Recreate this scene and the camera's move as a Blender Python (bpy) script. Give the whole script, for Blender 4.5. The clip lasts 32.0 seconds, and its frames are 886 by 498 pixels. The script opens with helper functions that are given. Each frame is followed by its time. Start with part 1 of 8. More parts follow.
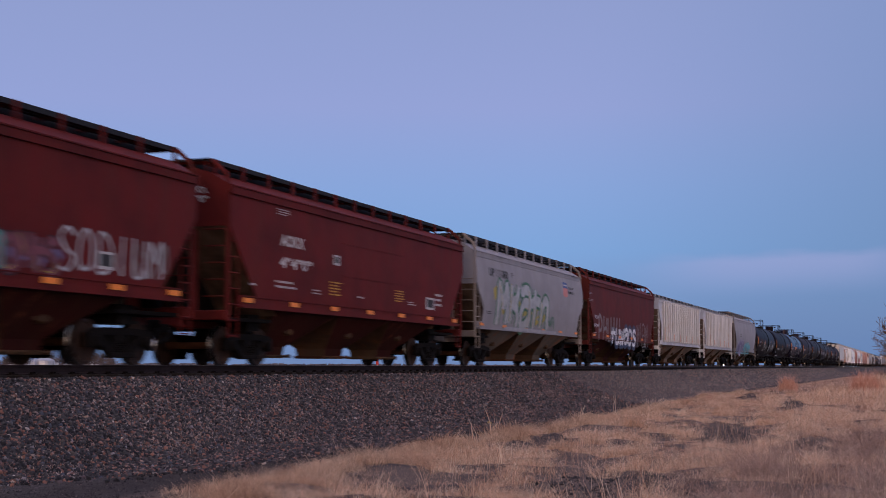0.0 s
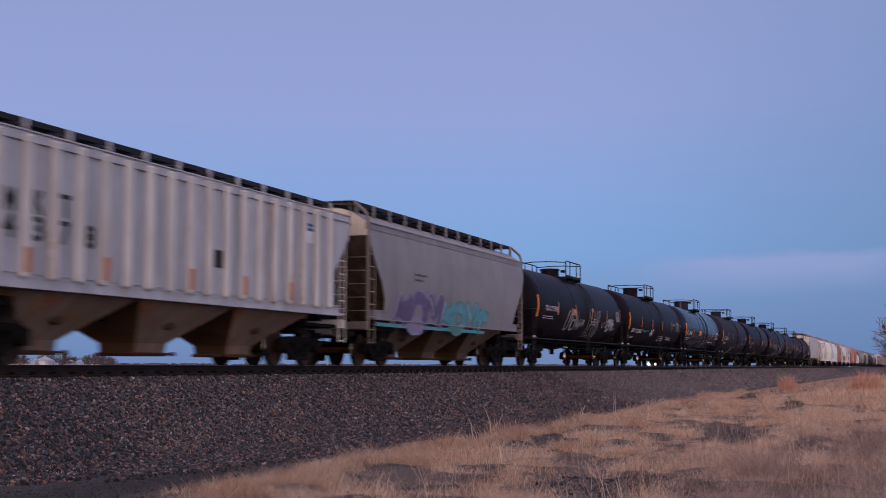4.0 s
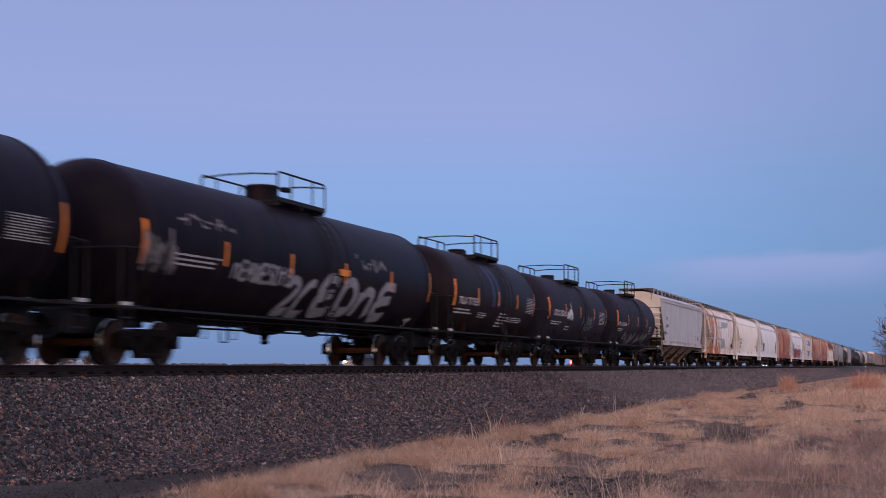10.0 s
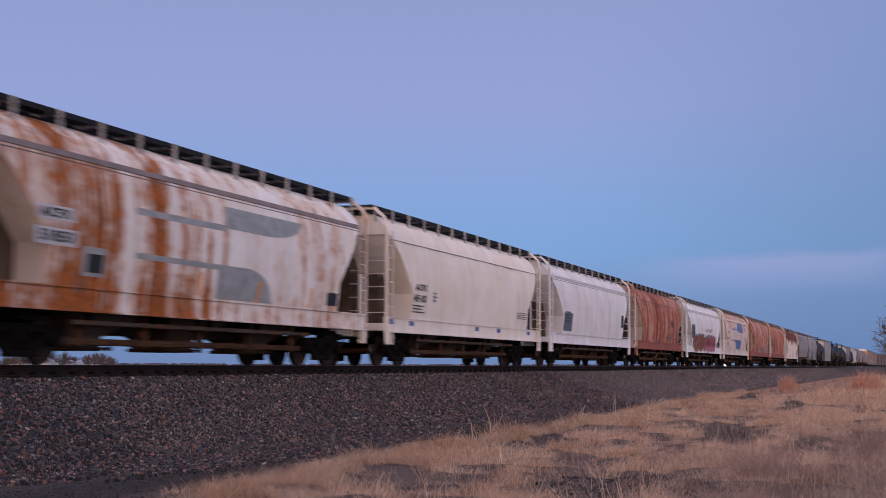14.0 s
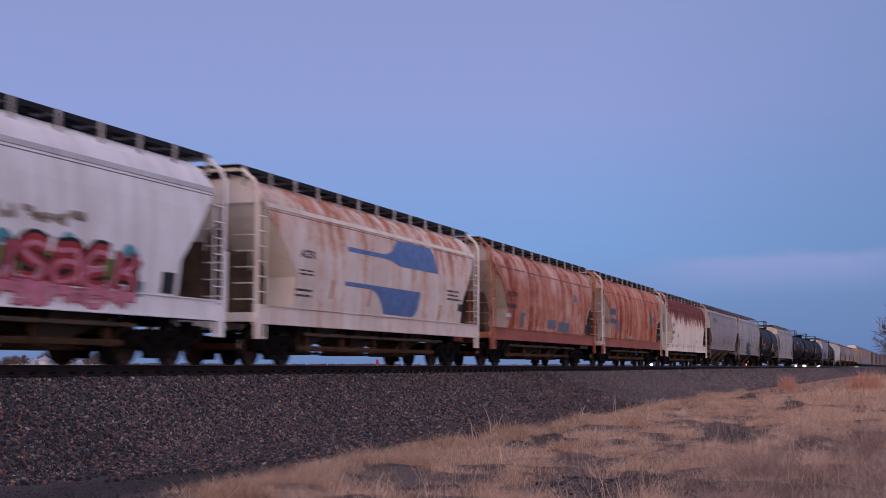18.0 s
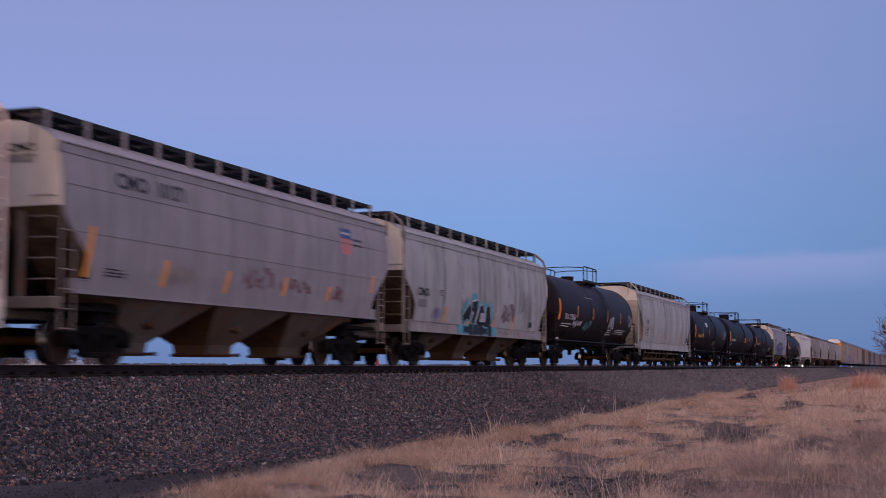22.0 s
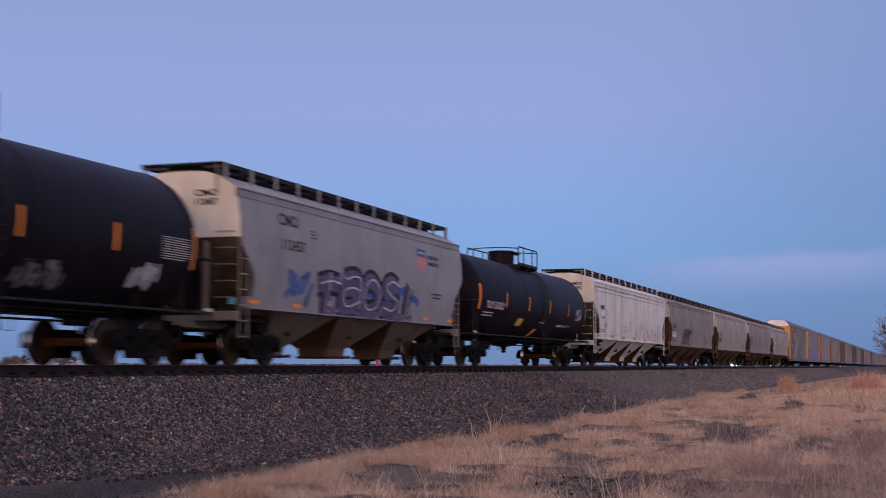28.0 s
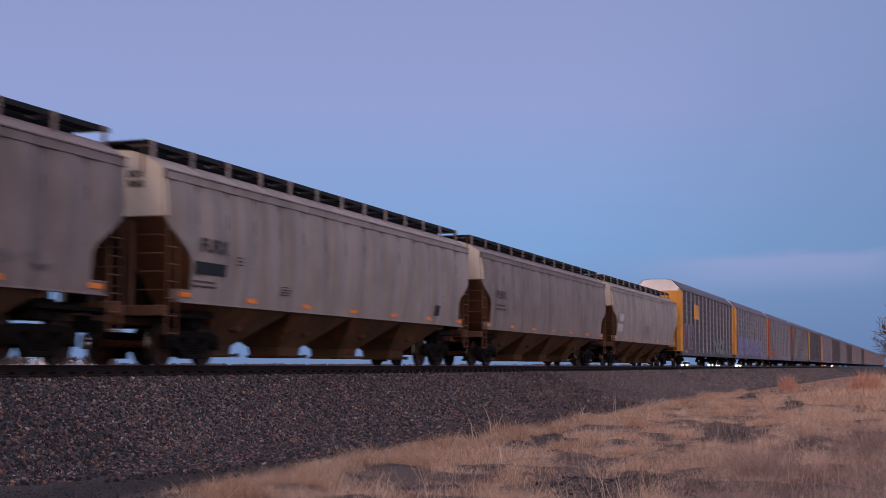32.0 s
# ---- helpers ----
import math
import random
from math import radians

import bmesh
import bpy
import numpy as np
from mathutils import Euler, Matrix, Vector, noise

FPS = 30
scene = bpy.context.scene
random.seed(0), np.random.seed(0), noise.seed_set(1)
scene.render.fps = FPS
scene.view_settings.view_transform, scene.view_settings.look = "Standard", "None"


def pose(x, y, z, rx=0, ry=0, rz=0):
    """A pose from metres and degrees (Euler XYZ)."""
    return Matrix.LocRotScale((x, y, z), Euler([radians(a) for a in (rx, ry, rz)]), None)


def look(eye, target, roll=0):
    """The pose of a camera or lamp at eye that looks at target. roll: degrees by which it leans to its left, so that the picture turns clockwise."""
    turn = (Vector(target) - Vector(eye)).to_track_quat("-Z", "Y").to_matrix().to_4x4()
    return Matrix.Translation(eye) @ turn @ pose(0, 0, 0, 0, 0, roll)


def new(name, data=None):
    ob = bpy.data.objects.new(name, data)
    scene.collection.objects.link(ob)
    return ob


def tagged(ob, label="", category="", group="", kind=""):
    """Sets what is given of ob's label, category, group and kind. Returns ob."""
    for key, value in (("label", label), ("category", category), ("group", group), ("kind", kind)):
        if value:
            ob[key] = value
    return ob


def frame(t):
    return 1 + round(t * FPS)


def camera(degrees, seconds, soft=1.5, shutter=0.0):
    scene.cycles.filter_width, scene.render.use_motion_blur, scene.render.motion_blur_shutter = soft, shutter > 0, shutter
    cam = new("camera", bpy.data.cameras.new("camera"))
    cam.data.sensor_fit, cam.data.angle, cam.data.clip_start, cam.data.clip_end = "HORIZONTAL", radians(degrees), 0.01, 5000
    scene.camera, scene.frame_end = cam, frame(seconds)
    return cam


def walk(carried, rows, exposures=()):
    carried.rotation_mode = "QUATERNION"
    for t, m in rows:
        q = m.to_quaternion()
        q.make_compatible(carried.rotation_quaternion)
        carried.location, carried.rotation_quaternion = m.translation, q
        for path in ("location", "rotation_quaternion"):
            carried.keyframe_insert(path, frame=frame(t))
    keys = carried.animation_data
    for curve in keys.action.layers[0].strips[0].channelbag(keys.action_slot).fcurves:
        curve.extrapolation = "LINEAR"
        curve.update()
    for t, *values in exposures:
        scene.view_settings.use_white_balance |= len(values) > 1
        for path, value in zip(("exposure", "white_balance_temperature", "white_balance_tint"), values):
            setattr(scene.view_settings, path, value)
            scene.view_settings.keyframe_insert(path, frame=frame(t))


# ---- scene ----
# The camera stands still beside the line, about level with the rail heads.
SPEED = 20.4          # train, metres a second
RAIL = 1.55           # top of the rails above the ground
TRACK = 16.07         # centre line of the track
cam = camera(36.6, 32.0, soft=0.75, shutter=0.45)
EYE = pose(0, 0, 1.55, 94.98, 0, -70.63) @ pose(0, 0, 0, 0, 0, 0.14)
walk(cam, [(0, EYE), (32, EYE)],
     [(0, 0.0, 6500, 10), (5.5, 0.0, 6470, 10), (7, 0.07, 6500, 10), (12, 0.10, 6500, 10), (13, 0.0, 6550, 10), (14.5, 0.0, 6500, 10), (16.8, -0.08, 6300, 13),
      (22, -0.10, 6180, 15), (23, 0.02, 6200, 15), (25.5, 0.10, 6220, 14), (28, 0.05, 6420, 10), (30, 0.04, 6560, 10), (31, -0.08, 6540, 10), (32, -0.06, 6560, 10)])

# ---- world and light: dusk, the glow of the set sun low behind the camera ----
world = bpy.data.worlds.new("dusk_sky")
scene.world = world
world.use_nodes = True
wn, wl = world.node_tree.nodes, world.node_tree.links
wn.clear()
w_out = wn.new("ShaderNodeOutputWorld")
w_bg = wn.new("ShaderNodeBackground")
w_sky = wn.new("ShaderNodeTexSky")
w_sky.sky_type = "NISHITA"
w_sky.sun_disc = False
w_sky.sun_elevation = radians(1.0)
w_sky.sun_rotation = radians(250)
w_co = wn.new("ShaderNodeTexCoord")
w_sep = wn.new("ShaderNodeSeparateXYZ")
w_ramp = wn.new("ShaderNodeValToRGB")
cr = w_ramp.color_ramp
SKY = [(0.0, (0.150, 0.235, 0.450)), (0.035, (0.152, 0.280, 0.540)), (0.085, (0.176, 0.352, 0.690)), (0.13, (0.216, 0.352, 0.690)),
       (0.19, (0.272, 0.338, 0.655)), (0.27, (0.258, 0.318, 0.600)), (0.5, (0.29, 0.308, 0.605)), (1.0, (0.30, 0.305, 0.56))]
while len(cr.elements) < len(SKY):
    cr.elements.new(0.5)
for e, (p, c) in zip(cr.elements, SKY):
    e.position, e.color = p, (*c, 1)
# the bright half of the dusk sky behind the camera, and the warm glow low towards minus x


def lobe(direction, a, b, high, colour, under):
    """Lays a smooth brighter part over the sky colour: full towards minus direction, fading with height."""
    dot = wn.new("ShaderNodeVectorMath")
    dot.operation = "DOT_PRODUCT"
    dot.inputs[1].default_value = direction
    wl.new(w_co.outputs["Generated"], dot.inputs[0])
    facs = []
    for sock, lo, hi in ((dot.outputs["Value"], a, b), (w_sep.outputs["Z"], high, 0.0)):
        r = wn.new("ShaderNodeMapRange")
        r.interpolation_type = "SMOOTHSTEP"
        r.inputs[1].default_value, r.inputs[2].default_value = lo, hi
        wl.new(sock, r.inputs[0])
        facs.append(r.outputs[0])
    mul = wn.new("ShaderNodeMath")
    mul.operation = "MULTIPLY"
    wl.new(facs[0], mul.inputs[0])
    wl.new(facs[1], mul.inputs[1])
    mix = wn.new("ShaderNodeMix")
    mix.data_type = "RGBA"
    mix.inputs["B"].default_value = (*colour, 1)
    wl.new(mul.outputs[0], mix.inputs["Factor"])
    wl.new(under, mix.inputs["A"])
    return mix.outputs["Result"]


wl.new(w_co.outputs["Generated"], w_sep.inputs[0])
wl.new(w_sep.outputs["Z"], w_ramp.inputs[0])
w_col = lobe((0.70, 0.71, 0.0), 0.20, -0.85, 1.6, (0.92, 0.95, 1.27), w_ramp.outputs[0])
w_col = lobe((-0.94, 0.34, 0.0), -0.80, -1.02, 0.75, (0.120, 0.225, 0.445), w_col)
w_col = lobe((0.96, 0.28, 0.0), -0.25, -1.0, 0.7, (1.75, 1.18, 0.85), w_col)
w_add = wn.new("ShaderNodeMix")
w_add.data_type, w_add.blend_type = "RGBA", "ADD"
w_add.inputs["Factor"].default_value = 0.02
wl.new(w_col, w_add.inputs["A"])
wl.new(w_sky.outputs[0], w_add.inputs["B"])
wl.new(w_add.outputs["Result"], w_bg.inputs[0])
w_bg.inputs[1].default_value = 1.0
wl.new(w_bg.outputs[0], w_out.inputs[0])

sun = new("sun", bpy.data.lights.new("sun", "SUN"))
sun.data.energy, sun.data.angle, sun.data.color = 0.85, radians(25), (1.0, 0.71, 0.57)
sun.matrix_world = look((0, 0, 0), (0.985, 0.04, -0.17))


# ---- mesh helpers ----
class Geo:
    """Collects vertices, faces and material slots of one mesh."""
    def __init__(self):
        self.v, self.f, self.m = [], [], []

    def add(self, verts, faces, slot=0):
        n = len(self.v)
        self.v += [tuple(p) for p in verts]
        self.f += [tuple(i + n for i in f) for f in faces]
        self.m += [slot] * len(faces)
        return self

    def box(self, x0, x1, y0, y1, z0, z1, bev=0.0, slot=0):
        if bev <= 0:
            vs = [(x, y, z) for x in (x0, x1) for y in (y0, y1) for z in (z0, z1)]
            return self.add(vs, [(0, 1, 3, 2), (4, 6, 7, 5), (0, 4, 5, 1), (2, 3, 7, 6), (0, 2, 6, 4), (1, 5, 7, 3)], slot)
        b = min(bev, (x1 - x0) / 2.1, (y1 - y0) / 2.1, (z1 - z0) / 2.1)
        vs, idx = [], {}
        for i, x in enumerate((x0, x1)):
            for j, y in enumerate((y0, y1)):
                for k, z in enumerate((z0, z1)):
                    sx, sy, sz = (1 - 2 * i) * b, (1 - 2 * j) * b, (1 - 2 * k) * b
                    for a, p in enumerate(((x, y + sy, z + sz), (x + sx, y, z + sz), (x + sx, y + sy, z))):
                        idx[i, j, k, a] = len(vs)
                        vs.append(p)
        g = lambda *q: [idx[t] for t in q]
        fs = []
        for i in (0, 1):
            fs.append(g((i, 0, 0, 0), (i, 0, 1, 0), (i, 1, 1, 0), (i, 1, 0, 0)))
            fs.append(g((0, i, 0, 1), (0, i, 1, 1), (1, i, 1, 1), (1, i, 0, 1)))
            fs.append(g((0, 0, i, 2), (0, 1, i, 2), (1, 1, i, 2), (1, 0, i, 2)))
            for j in (0, 1):
                fs.append(g((i, j, 0, 0), (i, j, 1, 0), (i, j, 1, 1), (i, j, 0, 1)))
                fs.append(g((i, 0, j, 0), (i, 1, j, 0), (i, 1, j, 2), (i, 0, j, 2)))
                fs.append(g((0, i, j, 1), (1, i, j, 1), (1, i, j, 2), (0, i, j, 2)))
                for k in (0, 1):
                    fs.append(g((i, j, k, 0), (i, j, k, 1), (i, j, k, 2)))
        return self.add(vs, fs, slot)

    def tube(self, pts, r, n=6, slot=0):
        """A round bar along the points."""
        pts = [Vector(p) for p in pts]
        rings = []
        for i, p in enumerate(pts):
            d = (pts[min(i + 1, len(pts) - 1)] - pts[max(i - 1, 0)]).normalized()
            a = d.orthogonal().normalized() if i == 0 else (a - d * a.dot(d)).normalized()
            b = d.cross(a)
            rings.append([p + (a * math.cos(2 * math.pi * k / n) + b * math.sin(2 * math.pi * k / n)) * r for k in range(n)])
        fs = [(i * n + k, i * n + (k + 1) % n, (i + 1) * n + (k + 1) % n, (i + 1) * n + k) for i in range(len(pts) - 1) for k in range(n)]
        fs += [tuple(range(n))[::-1], tuple((len(pts) - 1) * n + k for k in range(n))]
        return self.add([q for ring in rings for q in ring], fs, slot)

    def lathe(self, c, axis, prof, n=20, slot=0, slots=None):
        """Turns (along, radius) pairs round an axis 'x', 'y' or 'z' through c."""
        o = {"x": 0, "y": 1, "z": 2}[axis]
        vs = []
        for s, r in prof:
            for k in range(n):
                a = 2 * math.pi * k / n
                p = [0, 0, 0]
                p[o], p[(o + 1) % 3], p[(o + 2) % 3] = s, r * math.cos(a), r * math.sin(a)
                vs.append((p[0] + c[0], p[1] + c[1], p[2] + c[2]))
        for i in range(len(prof) - 1):
            base = [(i * n + k, i * n + (k + 1) % n, (i + 1) * n + (k + 1) % n, (i + 1) * n + k) for k in range(n)]
            if i == 0:
                n0 = len(self.v)
                self.v += vs
            self.f += [tuple(q + n0 for q in f) for f in base]
            self.m += [slots[i] if slots else slot] * n
        self.f += [tuple(n0 + k for k in range(n))[::-1], tuple(n0 + (len(prof) - 1) * n + k for k in range(n))]
        self.m += [slots[0] if slots else slot, slots[-1] if slots else slot]
        return self

    def grid(self, rows, slot=0):
        """Quads between rows of equally many points."""
        w = len(rows[0])
        fs = [(i * w + k, i * w + k + 1, (i + 1) * w + k + 1, (i + 1) * w + k) for i in range(len(rows) - 1) for k in range(w - 1)]
        return self.add([p for r in rows for p in r], fs, slot)

    def prism(self, poly, y0, y1, slot=0):
        """An (x, z) outline drawn out from y0 to y1."""
        n = len(poly)
        vs = [(x, y0, z) for x, z in poly] + [(x, y1, z) for x, z in poly]
        fs = [tuple(range(n)), tuple(range(n, 2 * n))[::-1]] + [(i, i + n, (i + 1) % n + n, (i + 1) % n) for i in range(n)]
        return self.add(vs, fs, slot)

    def mesh(self, name, mats, smooth=False):
        me = bpy.data.meshes.new(name)
        me.from_pydata(self.v, [], self.f)
        for m in (mats if isinstance(mats, (list, tuple)) else [mats]):
            me.materials.append(m)
        if any(self.m):
            me.polygons.foreach_set("material_index", self.m)
        bm = bmesh.new()
        bm.from_mesh(me)
        bmesh.ops.recalc_face_normals(bm, faces=bm.faces)
        bm.to_mesh(me)
        bm.free()
        if smooth:
            me.polygons.foreach_set("use_smooth", [True] * len(me.polygons))
            me.set_sharp_from_angle(angle=radians(35))
        return me


def part(name, geo, mats, parent, label="", smooth=False):
    """One mesh object under a thing or part; geo is a Geo or a ready mesh."""
    ob = new(name, geo.mesh(name, mats, smooth) if isinstance(geo, Geo) else geo)
    ob.parent = parent
    return tagged(ob, label)


def thing(name, label, category, group="", kind=""):
    return tagged(new(name), label, category, group, kind)


def flat(name, geo, mats, label, category="", kind="structure", smooth=False):
    return tagged(new(name, geo.mesh(name, mats, smooth)), label, category, "", kind)


# ---- materials ----
def shader(name, rough=0.7, metal=0.0, spec=0.25):
    m = bpy.data.materials.new(name)
    m.use_nodes = True
    nt = m.node_tree
    b = nt.nodes["Principled BSDF"]
    b.inputs["Roughness"].default_value, b.inputs["Metallic"].default_value, b.inputs["Specular IOR Level"].default_value = rough, metal, spec
    b.inputs["Diffuse Roughness"].default_value = 1.0 if rough > 0.5 else 0.5
    return m, nt.nodes, nt.links, b


def tex_noise(nodes, links, vec, scale, detail=4.0, rough=0.6):
    n = nodes.new("ShaderNodeTexNoise")
    n.inputs["Scale"].default_value, n.inputs["Detail"].default_value, n.inputs["Roughness"].default_value = scale, detail, rough
    links.new(vec, n.inputs["Vector"])
    return n.outputs["Fac"]


def ramp(nodes, links, fac, a, b):
    r = nodes.new("ShaderNodeMapRange")
    r.interpolation_type = "SMOOTHSTEP"
    r.inputs[1].default_value, r.inputs[2].default_value = a, b
    links.new(fac, r.inputs[0])
    return r.outputs[0]


def blend(nodes, links, fac, a, b, mode="MIX"):
    m = nodes.new("ShaderNodeMix")
    m.data_type, m.blend_type = "RGBA", mode
    for sock, val in (("Factor", fac), ("A", a), ("B", b)):
        if isinstance(val, bpy.types.NodeSocket):
            links.new(val, m.inputs[sock])
        else:
            m.inputs[sock].default_value = val if sock == "Factor" else (*val, 1)
    return m.outputs["Result"]


def math_node(nodes, links, op, a, b):
    m = nodes.new("ShaderNodeMath")
    m.operation = op
    for i, val in enumerate((a, b)):
        if isinstance(val, bpy.types.NodeSocket):
            links.new(val, m.inputs[i])
        else:
            m.inputs[i].default_value = val
    return m.outputs[0]


def coords(nodes, links, scale=(1, 1, 1), shift=True):
    """Coordinates in the thing's space, moved by a random step for each object."""
    tc = nodes.new("ShaderNodeTexCoord")
    mp = nodes.new("ShaderNodeMapping")
    mp.inputs["Scale"].default_value = scale
    links.new(tc.outputs["Object"], mp.inputs["Vector"])
    return mp.outputs[0]


def bump(nodes, links, bsdf, fac, strength=0.3, dist=0.01):
    b = nodes.new("ShaderNodeBump")
    b.inputs["Strength"].default_value, b.inputs["Distance"].default_value = strength, dist
    links.new(fac, b.inputs["Height"])
    links.new(b.outputs[0], bsdf.inputs["Normal"])


def paint(name, base, second=None, rust=0.25, streak=0.5, rough=0.55, rust_col=(0.16, 0.055, 0.028), top_rust=0.0, shift=0.0, spec=0.2, grime=0.5, tint=(1, 1, 1), flat_coat=False, low_rust=0.0, end_rust=0.0, grow=(1.5, 0.10)):
    """Weathered car paint: vertical dirt streaks, blotches and rust that runs down."""
    m, nd, lk, b = shader(name, rough, 0.0, spec)
    b.inputs["Specular Tint"].default_value = (*tint, 1)
    tc = nd.new("ShaderNodeTexCoord")
    mp = nd.new("ShaderNodeMapping")
    mp.inputs["Location"].default_value = (shift * 17.3, 0, shift * 3.1)
    lk.new(tc.outputs["Object"], mp.inputs["Vector"])
    obj = mp.outputs[0]

    def scaled(s):
        q = nd.new("ShaderNodeMapping")
        q.inputs["Scale"].default_value = s
        lk.new(obj, q.inputs["Vector"])
        return q.outputs[0]
    col = base
    blot = tex_noise(nd, lk, obj, 0.7, 5)
    second = second or tuple(c * 0.72 for c in base)
    col = blend(nd, lk, ramp(nd, lk, blot, 0.35, 0.7), col, second)
    run = tex_noise(nd, lk, scaled((2.6, 1.0, 0.16)), 1.0, 6, 0.65)
    dirt = math_node(nd, lk, "MULTIPLY", ramp(nd, lk, run, 0.46, 0.68), streak)
    col = blend(nd, lk, dirt, col, tuple(c * grime + d for c, d in zip(base, (0.02, 0.014, 0.008))))
    # thin dark dribbles and fine grime
    drip = tex_noise(nd, lk, scaled((11.0, 1.0, 0.35)), 1.0, 5, 0.6)
    col = blend(nd, lk, math_node(nd, lk, "MULTIPLY", ramp(nd, lk, drip, 0.60, 0.72), 0.55 * streak), col, tuple(c * 0.35 + d for c, d in zip(base, (0.020, 0.012, 0.006))))
    fleck = tex_noise(nd, lk, obj, 7.0, 6, 0.7)
    col = blend(nd, lk, math_node(nd, lk, "MULTIPLY", ramp(nd, lk, fleck, 0.55, 0.75), 0.30), col, tuple(c * 0.55 for c in base))
    if rust > 0:
        run2 = tex_noise(nd, lk, scaled((grow[0], 1.0, grow[1])), 1.0, 7, 0.7)
        spot = tex_noise(nd, lk, scaled((1, 1, 1)), 2.6, 6, 0.7)
        both = math_node(nd, lk, "ADD", math_node(nd, lk, "MULTIPLY", run2, 0.70), math_node(nd, lk, "MULTIPLY", spot, 0.30))
        lo = 0.70 - 0.40 * rust
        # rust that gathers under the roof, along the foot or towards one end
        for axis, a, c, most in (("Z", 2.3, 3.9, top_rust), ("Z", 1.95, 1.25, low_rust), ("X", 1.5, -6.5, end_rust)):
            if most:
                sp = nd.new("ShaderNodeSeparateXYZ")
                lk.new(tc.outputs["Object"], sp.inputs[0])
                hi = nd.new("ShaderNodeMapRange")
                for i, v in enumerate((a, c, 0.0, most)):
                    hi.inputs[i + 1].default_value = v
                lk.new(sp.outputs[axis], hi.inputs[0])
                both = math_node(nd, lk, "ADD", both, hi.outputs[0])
        # a wide pale stain, then the rust itself with dark cores
        stain = tuple(min(1.0, k * c + 0.5 * d) for k, c, d in zip((0.66, 0.52, 0.40), base, rust_col))
        col = blend(nd, lk, math_node(nd, lk, "MULTIPLY", ramp(nd, lk, both, lo - 0.075, lo + 0.03), 0.5), col, stain)
        mask = ramp(nd, lk, both, lo - 0.02, lo + 0.10)
        tone = blend(nd, lk, ramp(nd, lk, spot, 0.35, 0.65), rust_col, tuple(min(1, c * 1.9) for c in rust_col))
        tone = blend(nd, lk, math_node(nd, lk, "MULTIPLY", ramp(nd, lk, fleck, 0.48, 0.66), 0.6), tone, tuple(c * 0.45 for c in rust_col))
        col = blend(nd, lk, mask, col, tone)
        lk.new(math_node(nd, lk, "ADD", math_node(nd, lk, "MULTIPLY", mask, 0.3), rough), b.inputs["Roughness"])
    lk.new(col, b.inputs["Base Color"])
    fine = tex_noise(nd, lk, obj, 1.3, 3)
    bump(nd, lk, b, fine, 0.05 if flat_coat else 0.25, 0.05)
    return m


def plain(name, base, rough=0.6, metal=0.0, vary=0.35, scale=6.0, glow=0.0):
    """A surface with grain and blotches at two scales."""
    m, nd, lk, b = shader(name, rough, metal, 0.08 if rough >= 0.8 else 0.25)
    c = coords(nd, lk)
    n1, n2 = tex_noise(nd, lk, c, scale, 5), tex_noise(nd, lk, c, scale * 9, 3)
    col = blend(nd, lk, ramp(nd, lk, n1, 0.3, 0.7), base, tuple(v * (1 - vary) for v in base))
    col = blend(nd, lk, math_node(nd, lk, "MULTIPLY", ramp(nd, lk, n2, 0.4, 0.75), vary * 0.6), col, tuple(v * 0.5 + 0.01 for v in base))
    lk.new(col, b.inputs["Base Color"])
    bump(nd, lk, b, n2, 0.2, 0.004)
    if glow:
        b.inputs["Emission Color"].default_value = (*base, 1)
        b.inputs["Emission Strength"].default_value = glow
    return m


# black grime, plus the shade beneath the cars put into the colour
TRUCK = plain("shaded_grimy_cast_steel", (0.0095, 0.0075, 0.0070), 0.85, 0.0, 0.5, 5)
WHEEL = plain("rusty_wheel_steel", (0.040, 0.020, 0.013), 0.75, 0.0, 0.5, 7)
AXLE = plain("orange_rusty_axle", (0.10, 0.042, 0.022), 0.8, 0.1, 0.4, 9)
TREAD = plain("polished_tread_steel", (0.55, 0.53, 0.50), 0.22, 1.0, 0.2, 12)
DARK = plain("black_steel_grating", (0.016, 0.016, 0.019), 0.7, 0.0, 0.4, 4)
TANKBLACK = paint("black_tank_paint", (0.0080, 0.0058, 0.0095), (0.0108, 0.0078, 0.0115), rust=0.06, streak=0.5, rough=0.45, spec=0.070, tint=(1.0, 0.80, 0.92))
TANKDULL = paint("dull_chalky_black_tank_paint", (0.0235, 0.0215, 0.0340), (0.0290, 0.0260, 0.0385), rust=0.04, streak=0.4, rough=0.55, spec=0.055, shift=3.3)
TANKGLOSS = paint("glossy_black_tank_paint", (0.0058, 0.0050, 0.0150), (0.0072, 0.0062, 0.0170), rust=0.0, streak=0.2, rough=0.20, spec=0.22, flat_coat=True, tint=(0.85, 0.74, 1.0))
TANKBROWN = paint("sooty_brown_black_tank_paint", (0.0115, 0.0074, 0.0088), (0.0165, 0.0100, 0.0105), rust=0.12, streak=0.6, rough=0.48, spec=0.11, tint=(1.0, 0.80, 0.92))
REFLECT = plain("orange_reflective_tape", (0.92, 0.281, 0.04), 0.45, 0.0, 0.25, 14)
AMBER = plain("amber_reflective_tape", (0.92, 0.35, 0.05), 0.45, 0.0, 0.25, 14)
WHITE = plain("white_stencil_paint", (0.52, 0.50, 0.52), 0.6, 0.0, 0.3, 5)
BLACKP = plain("black_stencil_paint", (0.035, 0.034, 0.038), 0.6, 0.0, 0.3, 5)
BLUEP = plain("blue_stencil_paint", (0.06, 0.11, 0.30), 0.6, 0.0, 0.3, 5)
YELLOWP = plain("yellow_placard_paint", (0.62, 0.36, 0.06), 0.55, 0.0, 0.3, 8)
